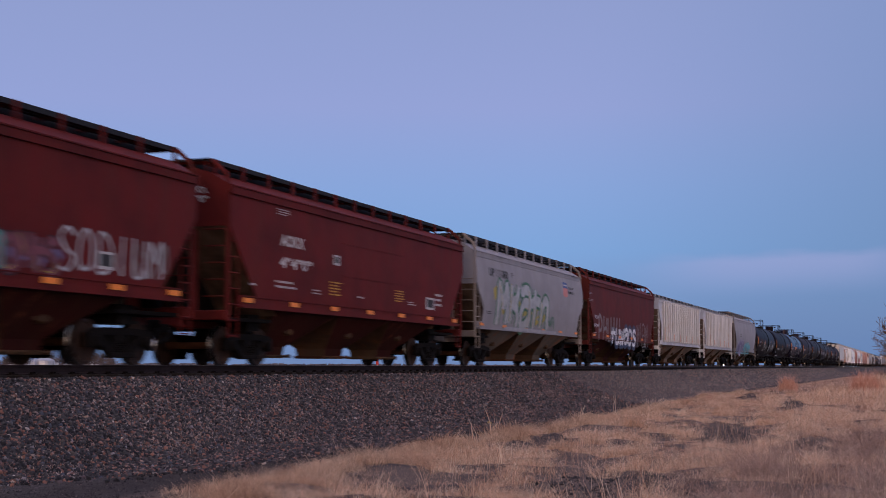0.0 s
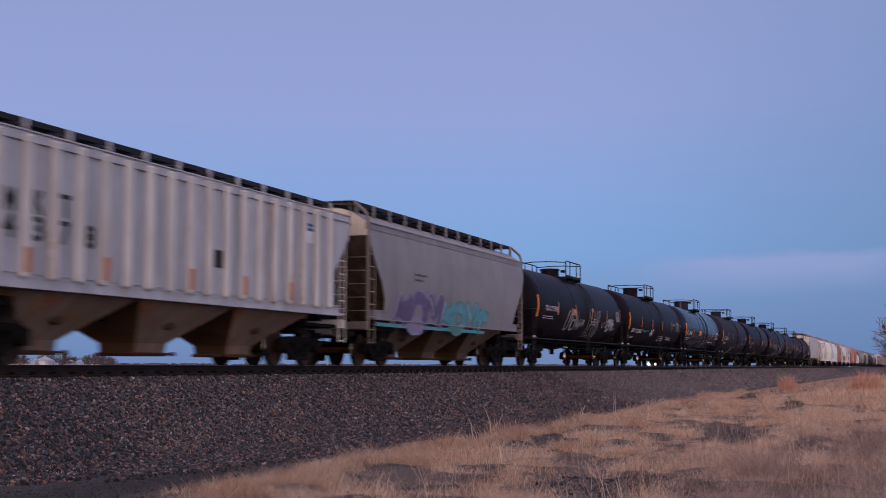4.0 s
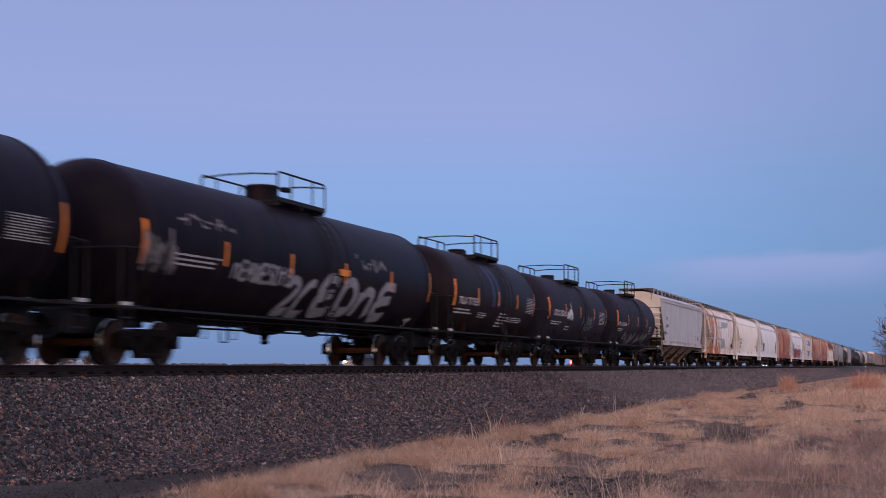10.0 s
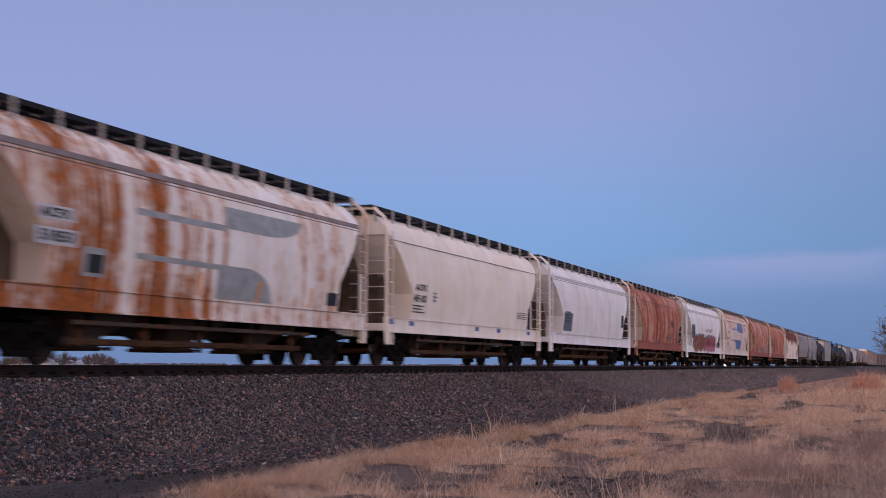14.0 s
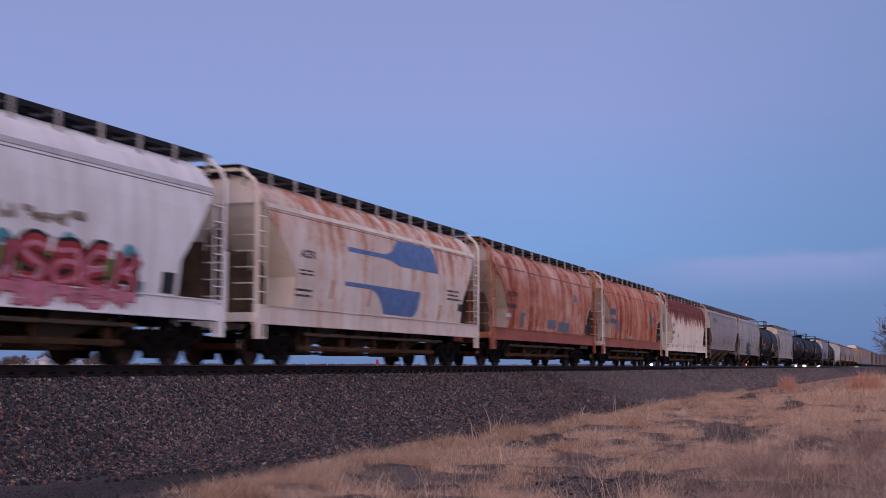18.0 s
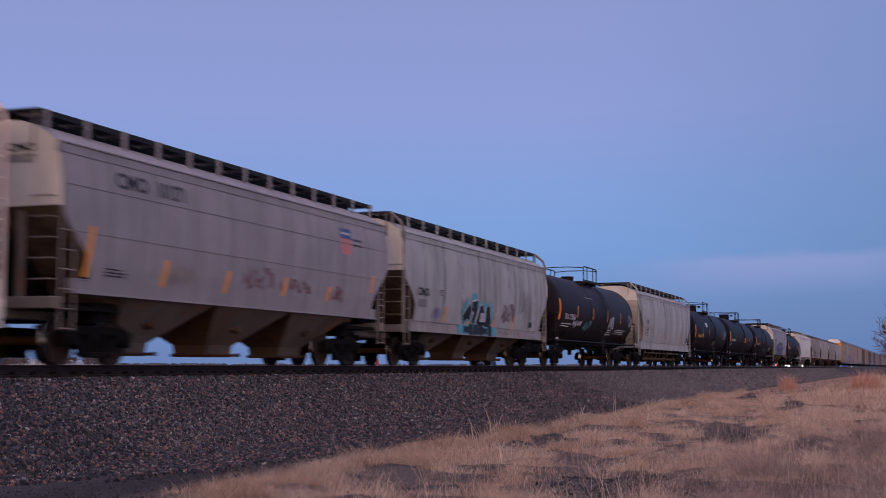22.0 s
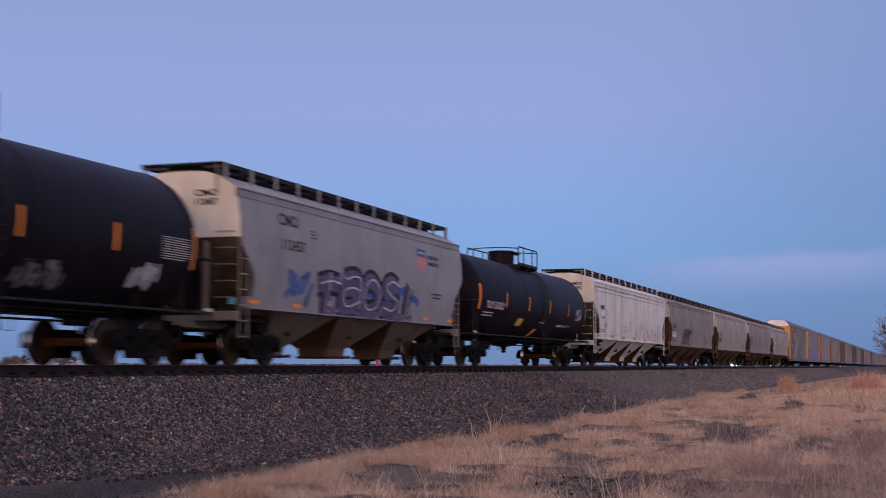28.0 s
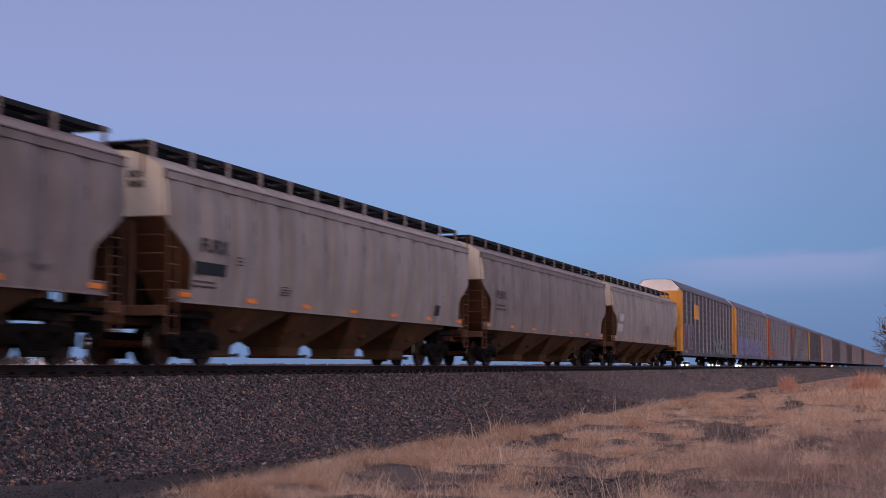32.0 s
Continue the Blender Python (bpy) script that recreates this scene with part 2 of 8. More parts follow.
REDP = plain("red_marker_paint", (0.55, 0.05, 0.04), 0.5, 0.0, 0.2, 8)
# dusty rust brown, lowered further to hold the shade under the hoppers
CHUTE = paint("brown_dusty_shaded_chute_paint", (0.098, 0.060, 0.039), (0.050, 0.032, 0.023), rust=0.41, streak=0.7, rough=0.85, rust_col=(0.092, 0.041, 0.022), spec=0.08)
SLOPE = plain("sooty_brown_slope_sheet", (0.155, 0.110, 0.082), 0.9, 0.0, 0.5, 2.0)
LADDER = paint("dusty_ladder_paint", (0.25, 0.215, 0.20), (0.17, 0.14, 0.125), rust=0.25, streak=0.5, rough=0.7)
BRACKET = plain("pale_bracket_paint", (0.52, 0.50, 0.50), 0.7, 0.0, 0.4, 3)
# dark tone for the shade painted into the creases between bowed panels
CREASE = plain("shaded_panel_crease", (0.115, 0.098, 0.100), 0.8, 0.0, 0.4, 2)
SEAM = plain("grimy_weld_seam", (0.20, 0.18, 0.19), 0.7, 0.0, 0.3, 3)


# ---- rolling stock ----
def bogie_meshes():
    """Meshes of one three-piece freight bogie, in bogie space; wheels turn about y."""
    R = 0.457
    side = Geo()
    top = [(-1.16, 0.34), (-1.16, 0.62), (-0.98, 0.70), (-0.55, 0.74), (0.55, 0.74), (0.98, 0.70), (1.16, 0.62), (1.16, 0.34), (1.02, 0.34),
           (0.98, 0.52), (0.74, 0.54), (0.52, 0.60), (0.36, 0.60), (-0.36, 0.60), (-0.52, 0.60), (-0.74, 0.54), (-0.98, 0.52), (-1.02, 0.34)]
    side.prism(top, -0.07, 0.07)
    side.prism([(-0.78, 0.54), (-0.64, 0.60), (-0.30, 0.30), (-0.30, 0.16), (-0.46, 0.18)], -0.06, 0.06)
    side.prism([(0.78, 0.54), (0.64, 0.60), (0.30, 0.30), (0.30, 0.16), (0.46, 0.18)], -0.06, 0.06)
    side.box(-0.46, 0.46, -0.10, 0.10, 0.14, 0.25, 0.02)
    side.box(-0.36, -0.26, -0.07, 0.07, 0.22, 0.62, 0.015)
    side.box(0.26, 0.36, -0.07, 0.07, 0.22, 0.62, 0.015)
    spring = Geo()
    for x in (-0.17, 0.0, 0.17):
        spring.lathe((x, 0, 0), "z", [(0.25 + 0.021 * i, 0.075 if i % 2 else 0.062) for i in range(11)], 10)
    cap = Geo().lathe((0, 0, 0), "y", [(-0.10, 0.05), (-0.09, 0.10), (-0.02, 0.125), (0.06, 0.125), (0.06, 0.09)], 14)
    bolster = Geo().box(-0.20, 0.20, -1.05, 1.05, 0.44, 0.64, 0.04).box(-0.26, 0.26, -0.28, 0.28, 0.62, 0.78, 0.03)
    ws = Geo()
    for s in (-1, 1):
        prof = [(-0.070, 0.10), (-0.062, 0.13), (-0.050, 0.37), (-0.072, 0.385), (-0.070, R - 0.004), (0.045, R + 0.003), (0.050, R + 0.028), (0.075, R + 0.022), (0.072, 0.385),
                (0.045, 0.36), (0.030, 0.16), (0.085, 0.12), (0.090, 0.09)]
        if s > 0:
            ws.lathe((0, 0.75, 0), "y", [(-a, r) for a, r in prof], 28, slots=[0, 0, 0, 0, 1, 1, 0, 0, 0, 0, 0, 0])
        else:
            ws.lathe((0, -0.75, 0), "y", prof, 28, slots=[0, 0, 0, 0, 1, 1, 0, 0, 0, 0, 0, 0])
    ws.lathe((0, 0, 0), "y", [(-1.02, 0.07), (-0.68, 0.085), (-0.66, 0.10), (-0.3, 0.082), (0.3, 0.082), (0.66, 0.10), (0.68, 0.085), (1.02, 0.07)], 14, slot=2)
    beam = Geo().box(-0.50, -0.42, -0.82, 0.82, 0.36, 0.50, 0.02).box(0.42, 0.50, -0.82, 0.82, 0.36, 0.50, 0.02)
    for s in (-1, 1):
        beam.box(s * 0.41 - 0.035, s * 0.41 + 0.035, -0.83, -0.66, 0.30, 0.60, 0.015).box(s * 0.41 - 0.035, s * 0.41 + 0.035, 0.66, 0.83, 0.30, 0.60, 0.015)
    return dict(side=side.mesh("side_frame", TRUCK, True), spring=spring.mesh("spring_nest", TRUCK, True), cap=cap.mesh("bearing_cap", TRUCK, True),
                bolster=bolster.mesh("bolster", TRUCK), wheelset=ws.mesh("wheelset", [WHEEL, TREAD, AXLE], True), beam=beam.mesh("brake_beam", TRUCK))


BM = bogie_meshes()
# One turning wheelset is keyed; all others roll with the same keys.
ROLL = []


def bogie(car, x):
    """A bogie as a part of its car, with its wheelsets one level deeper."""
    b = part("bogie", BM["bolster"], None, car, "grimy cast-steel bogie")
    b.location = (x, 0, 0)
    for s in (-1, 1):
        f = part("side_frame", BM["side"], None, b)
        f.location = (0, s * 0.99, 0)
        q = part("spring_nest", BM["spring"], None, b)
        q.location = (0, s * 0.99, 0)
        for e in (-1, 1):
            c = part("bearing_cap", BM["cap"], None, b)
            c.location, c.rotation_euler = (e * 0.889, s * 1.05, 0.457), (0, 0, 0 if s < 0 else math.pi)
    part("brake_beam", BM["beam"], None, b)
    for e in (-1, 1):
        if ROLL:
            w = ROLL[0].copy()
            scene.collection.objects.link(w)
        else:
            w = new("wheelset", BM["wheelset"])
            tagged(w, "rusty wheels with bright worn treads")
            rate = SPEED / 0.457
            walk(w, [(k / 30, Matrix.Rotation(-rate * k / 30, 4, "Y")) for k in range(961)])
            ROLL.append(w)
        w.parent = b
        w.matrix_parent_inverse = Matrix.Translation((e * 0.889, 0, 0.457))
    return b


def coupler(car, x, s):
    """Coupler shank and knuckle at the end x; s is the outward direction."""
    g = Geo()
    g.box(min(x, x - s * 0.75), max(x, x - s * 0.75), -0.09, 0.09, 0.74, 0.92, 0.02)
    g.prism([(x - s * 0.22, 0.66), (x + s * 0.02, 0.66), (x + s * 0.10, 0.74), (x + s * 0.10, 0.92), (x + s * 0.02, 1.0), (x - s * 0.22, 1.0)], -0.15, 0.10)
    part("coupler", g, TRUCK, car)
    h = Geo()
    h.tube([(x - s * 0.35, -0.35, 0.80), (x - s * 0.2, -0.34, 0.62), (x, -0.28, 0.50), (x + s * 0.1, -0.2, 0.48)], 0.025, 6)
    part("air_hose", h, DARK, car)


def sheet_fill(fn, x0, x1, z0, z1, off=0.006, nx=2, nz=3):
    """A flat patch that follows the side surface y = -fn(z)."""
    rows = []
    for i in range(nx + 1):
        x = x0 + (x1 - x0) * i / nx
        rows.append([(x, -fn(z0 + (z1 - z0) * k / nz) - off, z0 + (z1 - z0) * k / nz) for k in range(nz + 1)])
    return Geo().grid(rows)


def letters(car, text, x, z, size, mat, fn, width=0.0, name="lettering", slant=0.0):
    """Stencilled words on the near side; fn(z) gives the side's distance from the centre line. size: height of a capital."""
    cu = bpy.data.curves.new("stencil", "FONT")
    cu.body, cu.size, cu.offset = text, size / 0.69, 0.030 * size / 0.69
    tmp = bpy.data.objects.new("stencil", cu)
    scene.collection.objects.link(tmp)
    me = bpy.data.meshes.new_from_object(tmp)
    bpy.data.objects.remove(tmp)
    co = np.empty(len(me.vertices) * 3)
    me.vertices.foreach_get("co", co)
    co = co.reshape(-1, 3)
    if width and len(co):
        co[:, 0] *= width / max(1e-6, co[:, 0].max())
    out = np.empty_like(co)
    out[:, 0] = co[:, 0] + x + slant * co[:, 1]
    out[:, 2] = co[:, 1] + z
    out[:, 1] = [-fn(h) - 0.010 for h in out[:, 2]]
    me.vertices.foreach_set("co", out.ravel())
    me.materials.clear()
    me.materials.append(mat)
    me.name = name
    return part(name, me, None, car)


def bars(car, x, z, w, n, h, mat, fn, gap=1.0, seed=0, name="small_print"):
    """Lines of small print too small to read, as plain bars."""
    rng = random.Random(seed * 7 + int(x * 100))
    g = Geo()
    for i in range(n):
        zz = z - i * h * (1 + gap)
        xx, end = x, x + w * rng.uniform(0.65, 1.0)
        while xx < end:
            step = min(end - xx, rng.uniform(0.7, 3.2) * h)
            y = -fn(zz + h / 2) - 0.008
            g.add([(xx, y, zz), (xx + step, y, zz), (xx + step, -fn(zz + h) - 0.008, zz + h), (xx, -fn(zz + h) - 0.008, zz + h)], [(0, 1, 2, 3)])
            xx += step + h * rng.choice((0.35, 0.35, 0.9))
    return tagged(part(name, g, mat, car), kind="stuff")


def ribbon(g, pts, width, fn, off, slot=0):
    """A brush stroke through (x, z) points, laid on the side."""
    ps = [Vector((p[0], p[1])) for p in pts]
    fine = []
    for i in range(len(ps) - 1):
        a, b, c, d = ps[max(i - 1, 0)], ps[i], ps[i + 1], ps[min(i + 2, len(ps) - 1)]
        for k in range(5):
            t = k / 5
            fine.append(0.5 * ((2 * b) + (c - a) * t + (2 * a - 5 * b + 4 * c - d) * t * t + (3 * b - a - 3 * c + d) * t ** 3))
    fine.append(ps[-1])
    l, r = [], []
    for i, p in enumerate(fine):
        d = fine[min(i + 1, len(fine) - 1)] - fine[max(i - 1, 0)]
        n = Vector((-d.y, d.x)).normalized() * width / 2 if d.length > 1e-6 else Vector((0, width / 2))
        for lst, q in ((l, p + n), (r, p - n)):
            lst.append((q.x, -fn(q.y) - off, q.y))
    g.grid([l, r], slot)


# bulging spray-can forms: strokes in a unit square
SHAPES = {
    "M": [[(0.10, 0.02), (0.06, 0.55), (0.16, 0.96), (0.40, 0.62), (0.50, 0.40)], [(0.50, 0.40), (0.66, 0.70), (0.86, 0.98), (0.92, 0.50), (0.88, 0.04)]],
    "K": [[(0.14, 0.04), (0.20, 0.50), (0.26, 0.98)], [(0.86, 0.98), (0.74, 0.66), (0.34, 0.52), (0.72, 0.40), (0.90, 0.02)]],
    "A": [[(0.04, 0.94), (0.22, 0.86), (0.50, 0.96), (0.86, 0.90), (0.92, 0.50), (0.96, 0.02)], [(0.90, 0.56), (0.50, 0.62), (0.16, 0.50), (0.10, 0.22), (0.30, 0.04), (0.62, 0.10), (0.90, 0.22)]],
    "T": [[(0.46, 1.04), (0.42, 0.50), (0.40, 0.20), (0.48, 0.02)], [(0.02, 0.62), (0.46, 0.72), (0.98, 0.66)]],
    "O": [[(0.30, 0.02), (0.08, 0.30), (0.22, 0.84), (0.58, 0.94), (0.88, 0.62), (0.80, 0.16), (0.44, 0.04), (0.20, 0.12)]],
    "N": [[(0.12, 0.02), (0.14, 0.70)], [(0.14, 0.50), (0.42, 0.78), (0.74, 0.66), (0.80, 0.30), (0.96, 0.02)]],
    "S": [[(0.90, 0.84), (0.50, 1.00), (0.14, 0.78), (0.48, 0.52), (0.88, 0.34), (0.60, 0.04), (0.10, 0.10)]],
    "E": [[(0.90, 0.92), (0.40, 0.98), (0.10, 0.62), (0.40, 0.50), (0.80, 0.54)], [(0.40, 0.50), (0.08, 0.34), (0.34, 0.02), (0.92, 0.08)]],
    "C": [[(0.92, 0.96), (0.50, 0.88), (0.12, 0.50), (0.20, 0.10), (0.60, 0.02), (0.94, 0.06)]],
    "U": [[(0.14, 0.98), (0.10, 0.40), (0.22, 0.06), (0.60, 0.04), (0.84, 0.30)], [(0.84, 0.98), (0.84, 0.40), (0.90, 0.00)]],
    "W": [[(0.06, 0.96), (0.14, 0.30), (0.26, 0.02), (0.46, 0.30), (0.50, 0.84)], [(0.50, 0.84), (0.58, 0.30), (0.74, 0.02), (0.88, 0.34), (0.96, 0.98)]],
    "D": [[(0.16, 0.02), (0.14, 0.50), (0.18, 0.96), (0.60, 0.90), (0.90, 0.56), (0.74, 0.12), (0.16, 0.02)]],
    "Z": [[(0.08, 0.78), (0.40, 0.98), (0.84, 0.80), (0.60, 0.48), (0.16, 0.10), (0.50, 0.04), (0.92, 0.10)]],
    "I": [[(0.50, 0.02), (0.46, 0.50), (0.52, 0.98)]],
    "P": [[(0.20, 0.00), (0.18, 0.50), (0.22, 0.96), (0.66, 0.92), (0.84, 0.68), (0.60, 0.44), (0.24, 0.42)]],
    "/": [[(0.02, 0.20), (0.74, 0.86)], [(0.78, 0.90), (0.66, 0.22)]],
    "7": [[(0.06, 0.86), (0.84, 0.96)], [(0.72, 0.98), (0.34, 0.04)]],
    "^": [[(0.02, 0.04), (0.44, 0.96)], [(0.40, 0.96), (0.98, 0.04)], [(0.20, 0.20), (0.80, 0.20)]],
    "H": [[(0.14, 0.02), (0.18, 0.98)], [(0.84, 0.00), (0.80, 0.96)], [(0.16, 0.48), (0.82, 0.52)]]}
MIXED = "MKATONS"


def graffiti(car, x0, x1, z0, z1, n, mats, fn, seed, fat=0.3, haze=None, name="graffiti", forms="", wide=1.42):
    """Spray-painted piece: n fat, overlapping forms with an outline, a fill and bright flecks. mats: outline, fill, fleck; forms names the shapes."""
    rng = random.Random(seed)
    out, fill, back = Geo(), Geo(), Geo()
    single = name == "graffiti_core"    # its forms stand apart, each a part of its own
    flecks, singles = [], []
    n = len(forms) or n
    w = (x1 - x0) / n
    h = z1 - z0
    t = fat * min(w, h)
    first = rng.randrange(7)
    for i in range(n):
        cx = x0 + w * (i + 0.5)
        bx = lambda f: cx + (f - 0.5) * w * (0.94 if forms else 1.1)
        bz = lambda f: z0 + h * f
        lean, drop = (rng.uniform(-0.02, 0.06), rng.uniform(-0.03, 0.03)) if forms else (rng.uniform(-0.05, 0.16), rng.uniform(-0.08, 0.06))
        shape = SHAPES[forms[i] if forms else MIXED[(first + i * 3) % 7]]
        strokes = [[(bx(u + lean * v + rng.uniform(-0.03, 0.03)), bz(min(1, max(0, v + drop + rng.uniform(-0.03, 0.03))))) for u, v in st] for st in shape]
        if single:
            out, fill = Geo(), Geo()
            singles.append((out, fill))
        for k, pts in enumerate(strokes):
            ribbon(out, pts, t * wide, fn, 0.008 + 0.001 * k)
            ribbon(fill, pts, t, fn, 0.013 + 0.0012 * k + 0.0003 * i)
            if k == 0:
                flecks.append(([(p[0] - t * 0.2, p[1] + t * 0.15) for p in pts[-3:]], 0.024 + 0.0004 * i))
    if haze:
        for i in range(n * 2):
            cx, cz = x0 + (x1 - x0) * (i + rng.random()) / (2 * n), rng.uniform(z0 + 0.15 * h, z0 + 0.75 * h)
            ribbon(back, [(cx - w * 0.35, cz), (cx, cz + h * 0.10), (cx + w * 0.35, cz - h * 0.06)], h * rng.uniform(0.14, 0.30), fn, 0.004 + 0.0002 * i)
        part(name + "_cloud", back, haze, car)
    if single:
        for a, b in singles:
            if mats[0] is not mats[1]:
                part(name + "_outline", a, mats[0], car)
            part(name + "_fill", b, mats[1], car)
    else:
        part(name + "_outline", out, mats[0], car)
        part(name + "_fill", fill, mats[1], car)
    for pts, off in flecks if mats[2] else []:
        g = Geo()
        ribbon(g, pts, t * 0.13, fn, off)
        part(name + "_fleck", g, mats[2], car)


def scrawl(car, x0, x1, z0, z1, n, mat, fn, seed, w=0.05, name="graffiti_tag"):
    """A thin hand-sprayed tag of looping strokes."""
    rng = random.Random(seed)
    g = Geo()
    step = (x1 - x0) / n
    for i in range(n):
        cx = x0 + step * (i + 0.5)
        pts = [(cx + step * rng.uniform(-0.6, 0.6), z0 + (z1 - z0) * rng.uniform(0, 1)) for _ in range(rng.choice((3, 4, 5)))]
        ribbon(g, pts, w, fn, 0.009 + 0.0006 * i)
    part(name, g, mat, car)


def interp(prof, z):
    """Half width at height z from (z, half width) pairs."""
    if z <= prof[0][0]:
        return prof[0][1]
    for (a, p), (b, q) in zip(prof, prof[1:]):
        if z <= b:
            return p + (q - p) * (z - a) / (b - a)
    return prof[-1][1]


FLAT_SIDE = [(1.25, 1.52), (1.6, 1.55), (2.6, 1.56), (3.8, 1.55), (4.08, 1.53)]
CURVED_SIDE = [(1.25, 1.41), (1.5, 1.47), (1.9, 1.545), (2.4, 1.59), (2.9, 1.60), (3.4, 1.58), (3.8, 1.52), (4.08, 1.45)]
ROUND_SIDE = [(1.15, 1.44), (1.6, 1.52), (2.2, 1.585), (2.8, 1.60), (3.3, 1.55), (3.75, 1.45), (4.0, 1.34), (4.2, 1.18)]


def hopper(name, label, q0, q1, body, sill=None, end=None, style="flat", chutes=3, chute=None, board=None, ribs=0, ridge=0, cut=(2.9, 1.75, 1.0), reflectors=0, top=4.20, posts=None, hoop=False, wave=0, end_ribs=0, seams=0, board_z=0.0, deep=False, band=None, face=None, slope=None, sill_z=None, outlet=0.17):
    """A covered hopper car between two moments of passing. style: flat, curved or round sides."""
    car = thing(name, label, "covered hopper", "cars of the train")
    L = SPEED * (q1 - q0)
    hl = L / 2 - 0.75
    sill, end, board, chute, posts = sill or body, end or body, board or DARK, chute or CHUTE, posts or (end if style == "round" else body if "red" in body.name else LADDER)
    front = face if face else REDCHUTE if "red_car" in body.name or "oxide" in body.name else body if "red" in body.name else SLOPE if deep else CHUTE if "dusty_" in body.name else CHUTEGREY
    prof = {"flat": FLAT_SIDE, "curved": CURVED_SIDE, "round": ROUND_SIDE}[style]
    prof = [(z + (top - 4.20) * (z > 3), w) for z, w in prof]
    fn = lambda z: interp(prof, z)
    rnd = style == "round"
    eave = prof[-1][0]
    zhi, zlo, inset = cut
    ease = (lambda f: f * f * (3 - 2 * f)) if style == "curved" else (lambda f: f)
    ex = lambda z: hl - (0 if z >= zhi else inset * ease(min(1, (zhi - z) / (zhi - zlo)))) - (0.45 if rnd else 0.0)
    # side sheets and roof
    zs = sorted({prof[0][0] + 0.1, zlo, zhi, *[z for z, _ in prof[1:]], *[zlo + (zhi - zlo) * k / 6 for k in range(1, 6)]})
    nx = max(24, wave * 8)
    for s, nm in ((-1, "side_sheet"), (1, "side_sheet")):
        g = Geo()
        rows = []
        for z in zs:
            e = ex(z)
            bow = (0.10 if wave > 12 else 0.05) * min(1, max(0, (z - 1.5) / 0.5), max(0, (eave - z) / 0.4)) if wave else 0
            rows.append([(x, s * (fn(z) - bow * (1 - abs(math.sin(math.pi * wave * (x + hl) / (2 * hl))))), z) for x in [-e + 2 * e * i / nx for i in range(nx + 1)]])
        g.grid(rows)
        rows2 = [[(x, y - s * 0.03, z) for x, y, z in r] for r in rows]
        g.grid(rows2)
        for a, b in ((rows[0], rows2[0]), (rows[-1], rows2[-1]), ([r[0] for r in rows], [r[0] for r in rows2]), ([r[-1] for r in rows], [r[-1] for r in rows2])):
            g.grid([a, b])
        part(nm, g, body, car, smooth=True)
    er = ex(eave)
    zt = board_z or 4.70 + (top - 4.20)
    rs = min(1.0, (zt - eave - 0.08) / 0.5) if not rnd else min(1.5, (zt - eave - 0.1) / 0.31)
    wy = fn(eave)
    rise = [(1.0, 0.0), (0.85, 0.15), (0.66, 0.31), (0.45, 0.41), (0.2, 0.44)] if not rnd else [(1.0, 0.0), (0.84, 0.13), (0.65, 0.22), (0.45, 0.28), (0.2, 0.31)]
    rise = [(a, h * rs) for a, h in rise]
    across = [(-wy * a, eave + h) for a, h in rise] + [(wy * a, eave + h) for a, h in rise[::-1]]
    g = Geo().grid([[(-er + 2 * er * i / 12, y, z) for y, z in across] for i in range(13)])
    part("roof", g, body, car, smooth=True)
    if not rnd:
        g = Geo()
        for s in (-1, 1):
            g.box(-hl, hl, s * wy - 0.05, s * wy + 0.05, eave - 0.19, eave - 0.02, 0.015)
            g.box(-hl, hl, s * wy - 0.05, s * (wy + 0.075) + 0.0 if s > 0 else s * wy + 0.05, eave - 0.025, eave + 0.005) if s > 0 else g.box(-hl, hl, -wy - 0.075, -wy + 0.05, eave - 0.025, eave + 0.005)
            g.box(-hl, hl, min(s * (wy - 0.05), s * (wy + 0.07)), max(s * (wy - 0.05), s * (wy + 0.07)), eave - 0.20, eave - 0.175)
            if style == "flat" and ridge:
                g.box(-hl + 0.1, hl - 0.1, s * (wy + 0.02) - 0.03, s * (wy + 0.02) + 0.03, eave - 0.42, eave - 0.35, 0.02)
        part("top_chord", g, body, car)
    if rnd:
        z = 3.74
        part("panel_seam", Geo().box(-er, er, -fn(z) - 0.006, -fn(z) + 0.02, z - 0.01, z + 0.01), SEAM, car)
        if band:
            rows = [[(-er + 2 * er * i / 12, -fn(z) - (0.02 if z > 3.8 else 0.004), z) for z in (3.80, 3.81, 3.88, 3.93)] for i in range(13)]
            part("roof_band", Geo().grid(rows), band, car)
    # end sheets, slope sheets
    for s in (-1, 1):
        g = Geo()
        xe = s * (hl - (0.45 if rnd else 0.0))
        zz = [z for z in zs if z >= zhi]
        zz = zz + [zhi] if zhi not in zz else zz
        zz = sorted(set(zz))
        rows = [[(xe - s * 0.01, -fn(z) + 0.02 + 2 * (fn(z) - 0.02) * k / 6, z) for k in range(7)] for z in zz]
        rows += [[(xe - s * 0.01, y * k, eave + h) for k in (1, 0.66, 0.33, 0, -0.33, -0.66, -1)] for y, h in ((-wy * a, h) for a, h in rise)]
        g.grid(rows)
        part("end_sheet", g, end, car, smooth=True)
        g = Geo()
        zb = zz[0]
        x1 = s * (hl - inset - 1.35)
        bo = s * (L / 2 - 2.75)
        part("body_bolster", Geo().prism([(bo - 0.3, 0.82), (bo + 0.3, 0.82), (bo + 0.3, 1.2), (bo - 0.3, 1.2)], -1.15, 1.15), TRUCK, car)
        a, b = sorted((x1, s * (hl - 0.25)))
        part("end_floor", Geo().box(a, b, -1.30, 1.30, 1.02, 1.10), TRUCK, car)
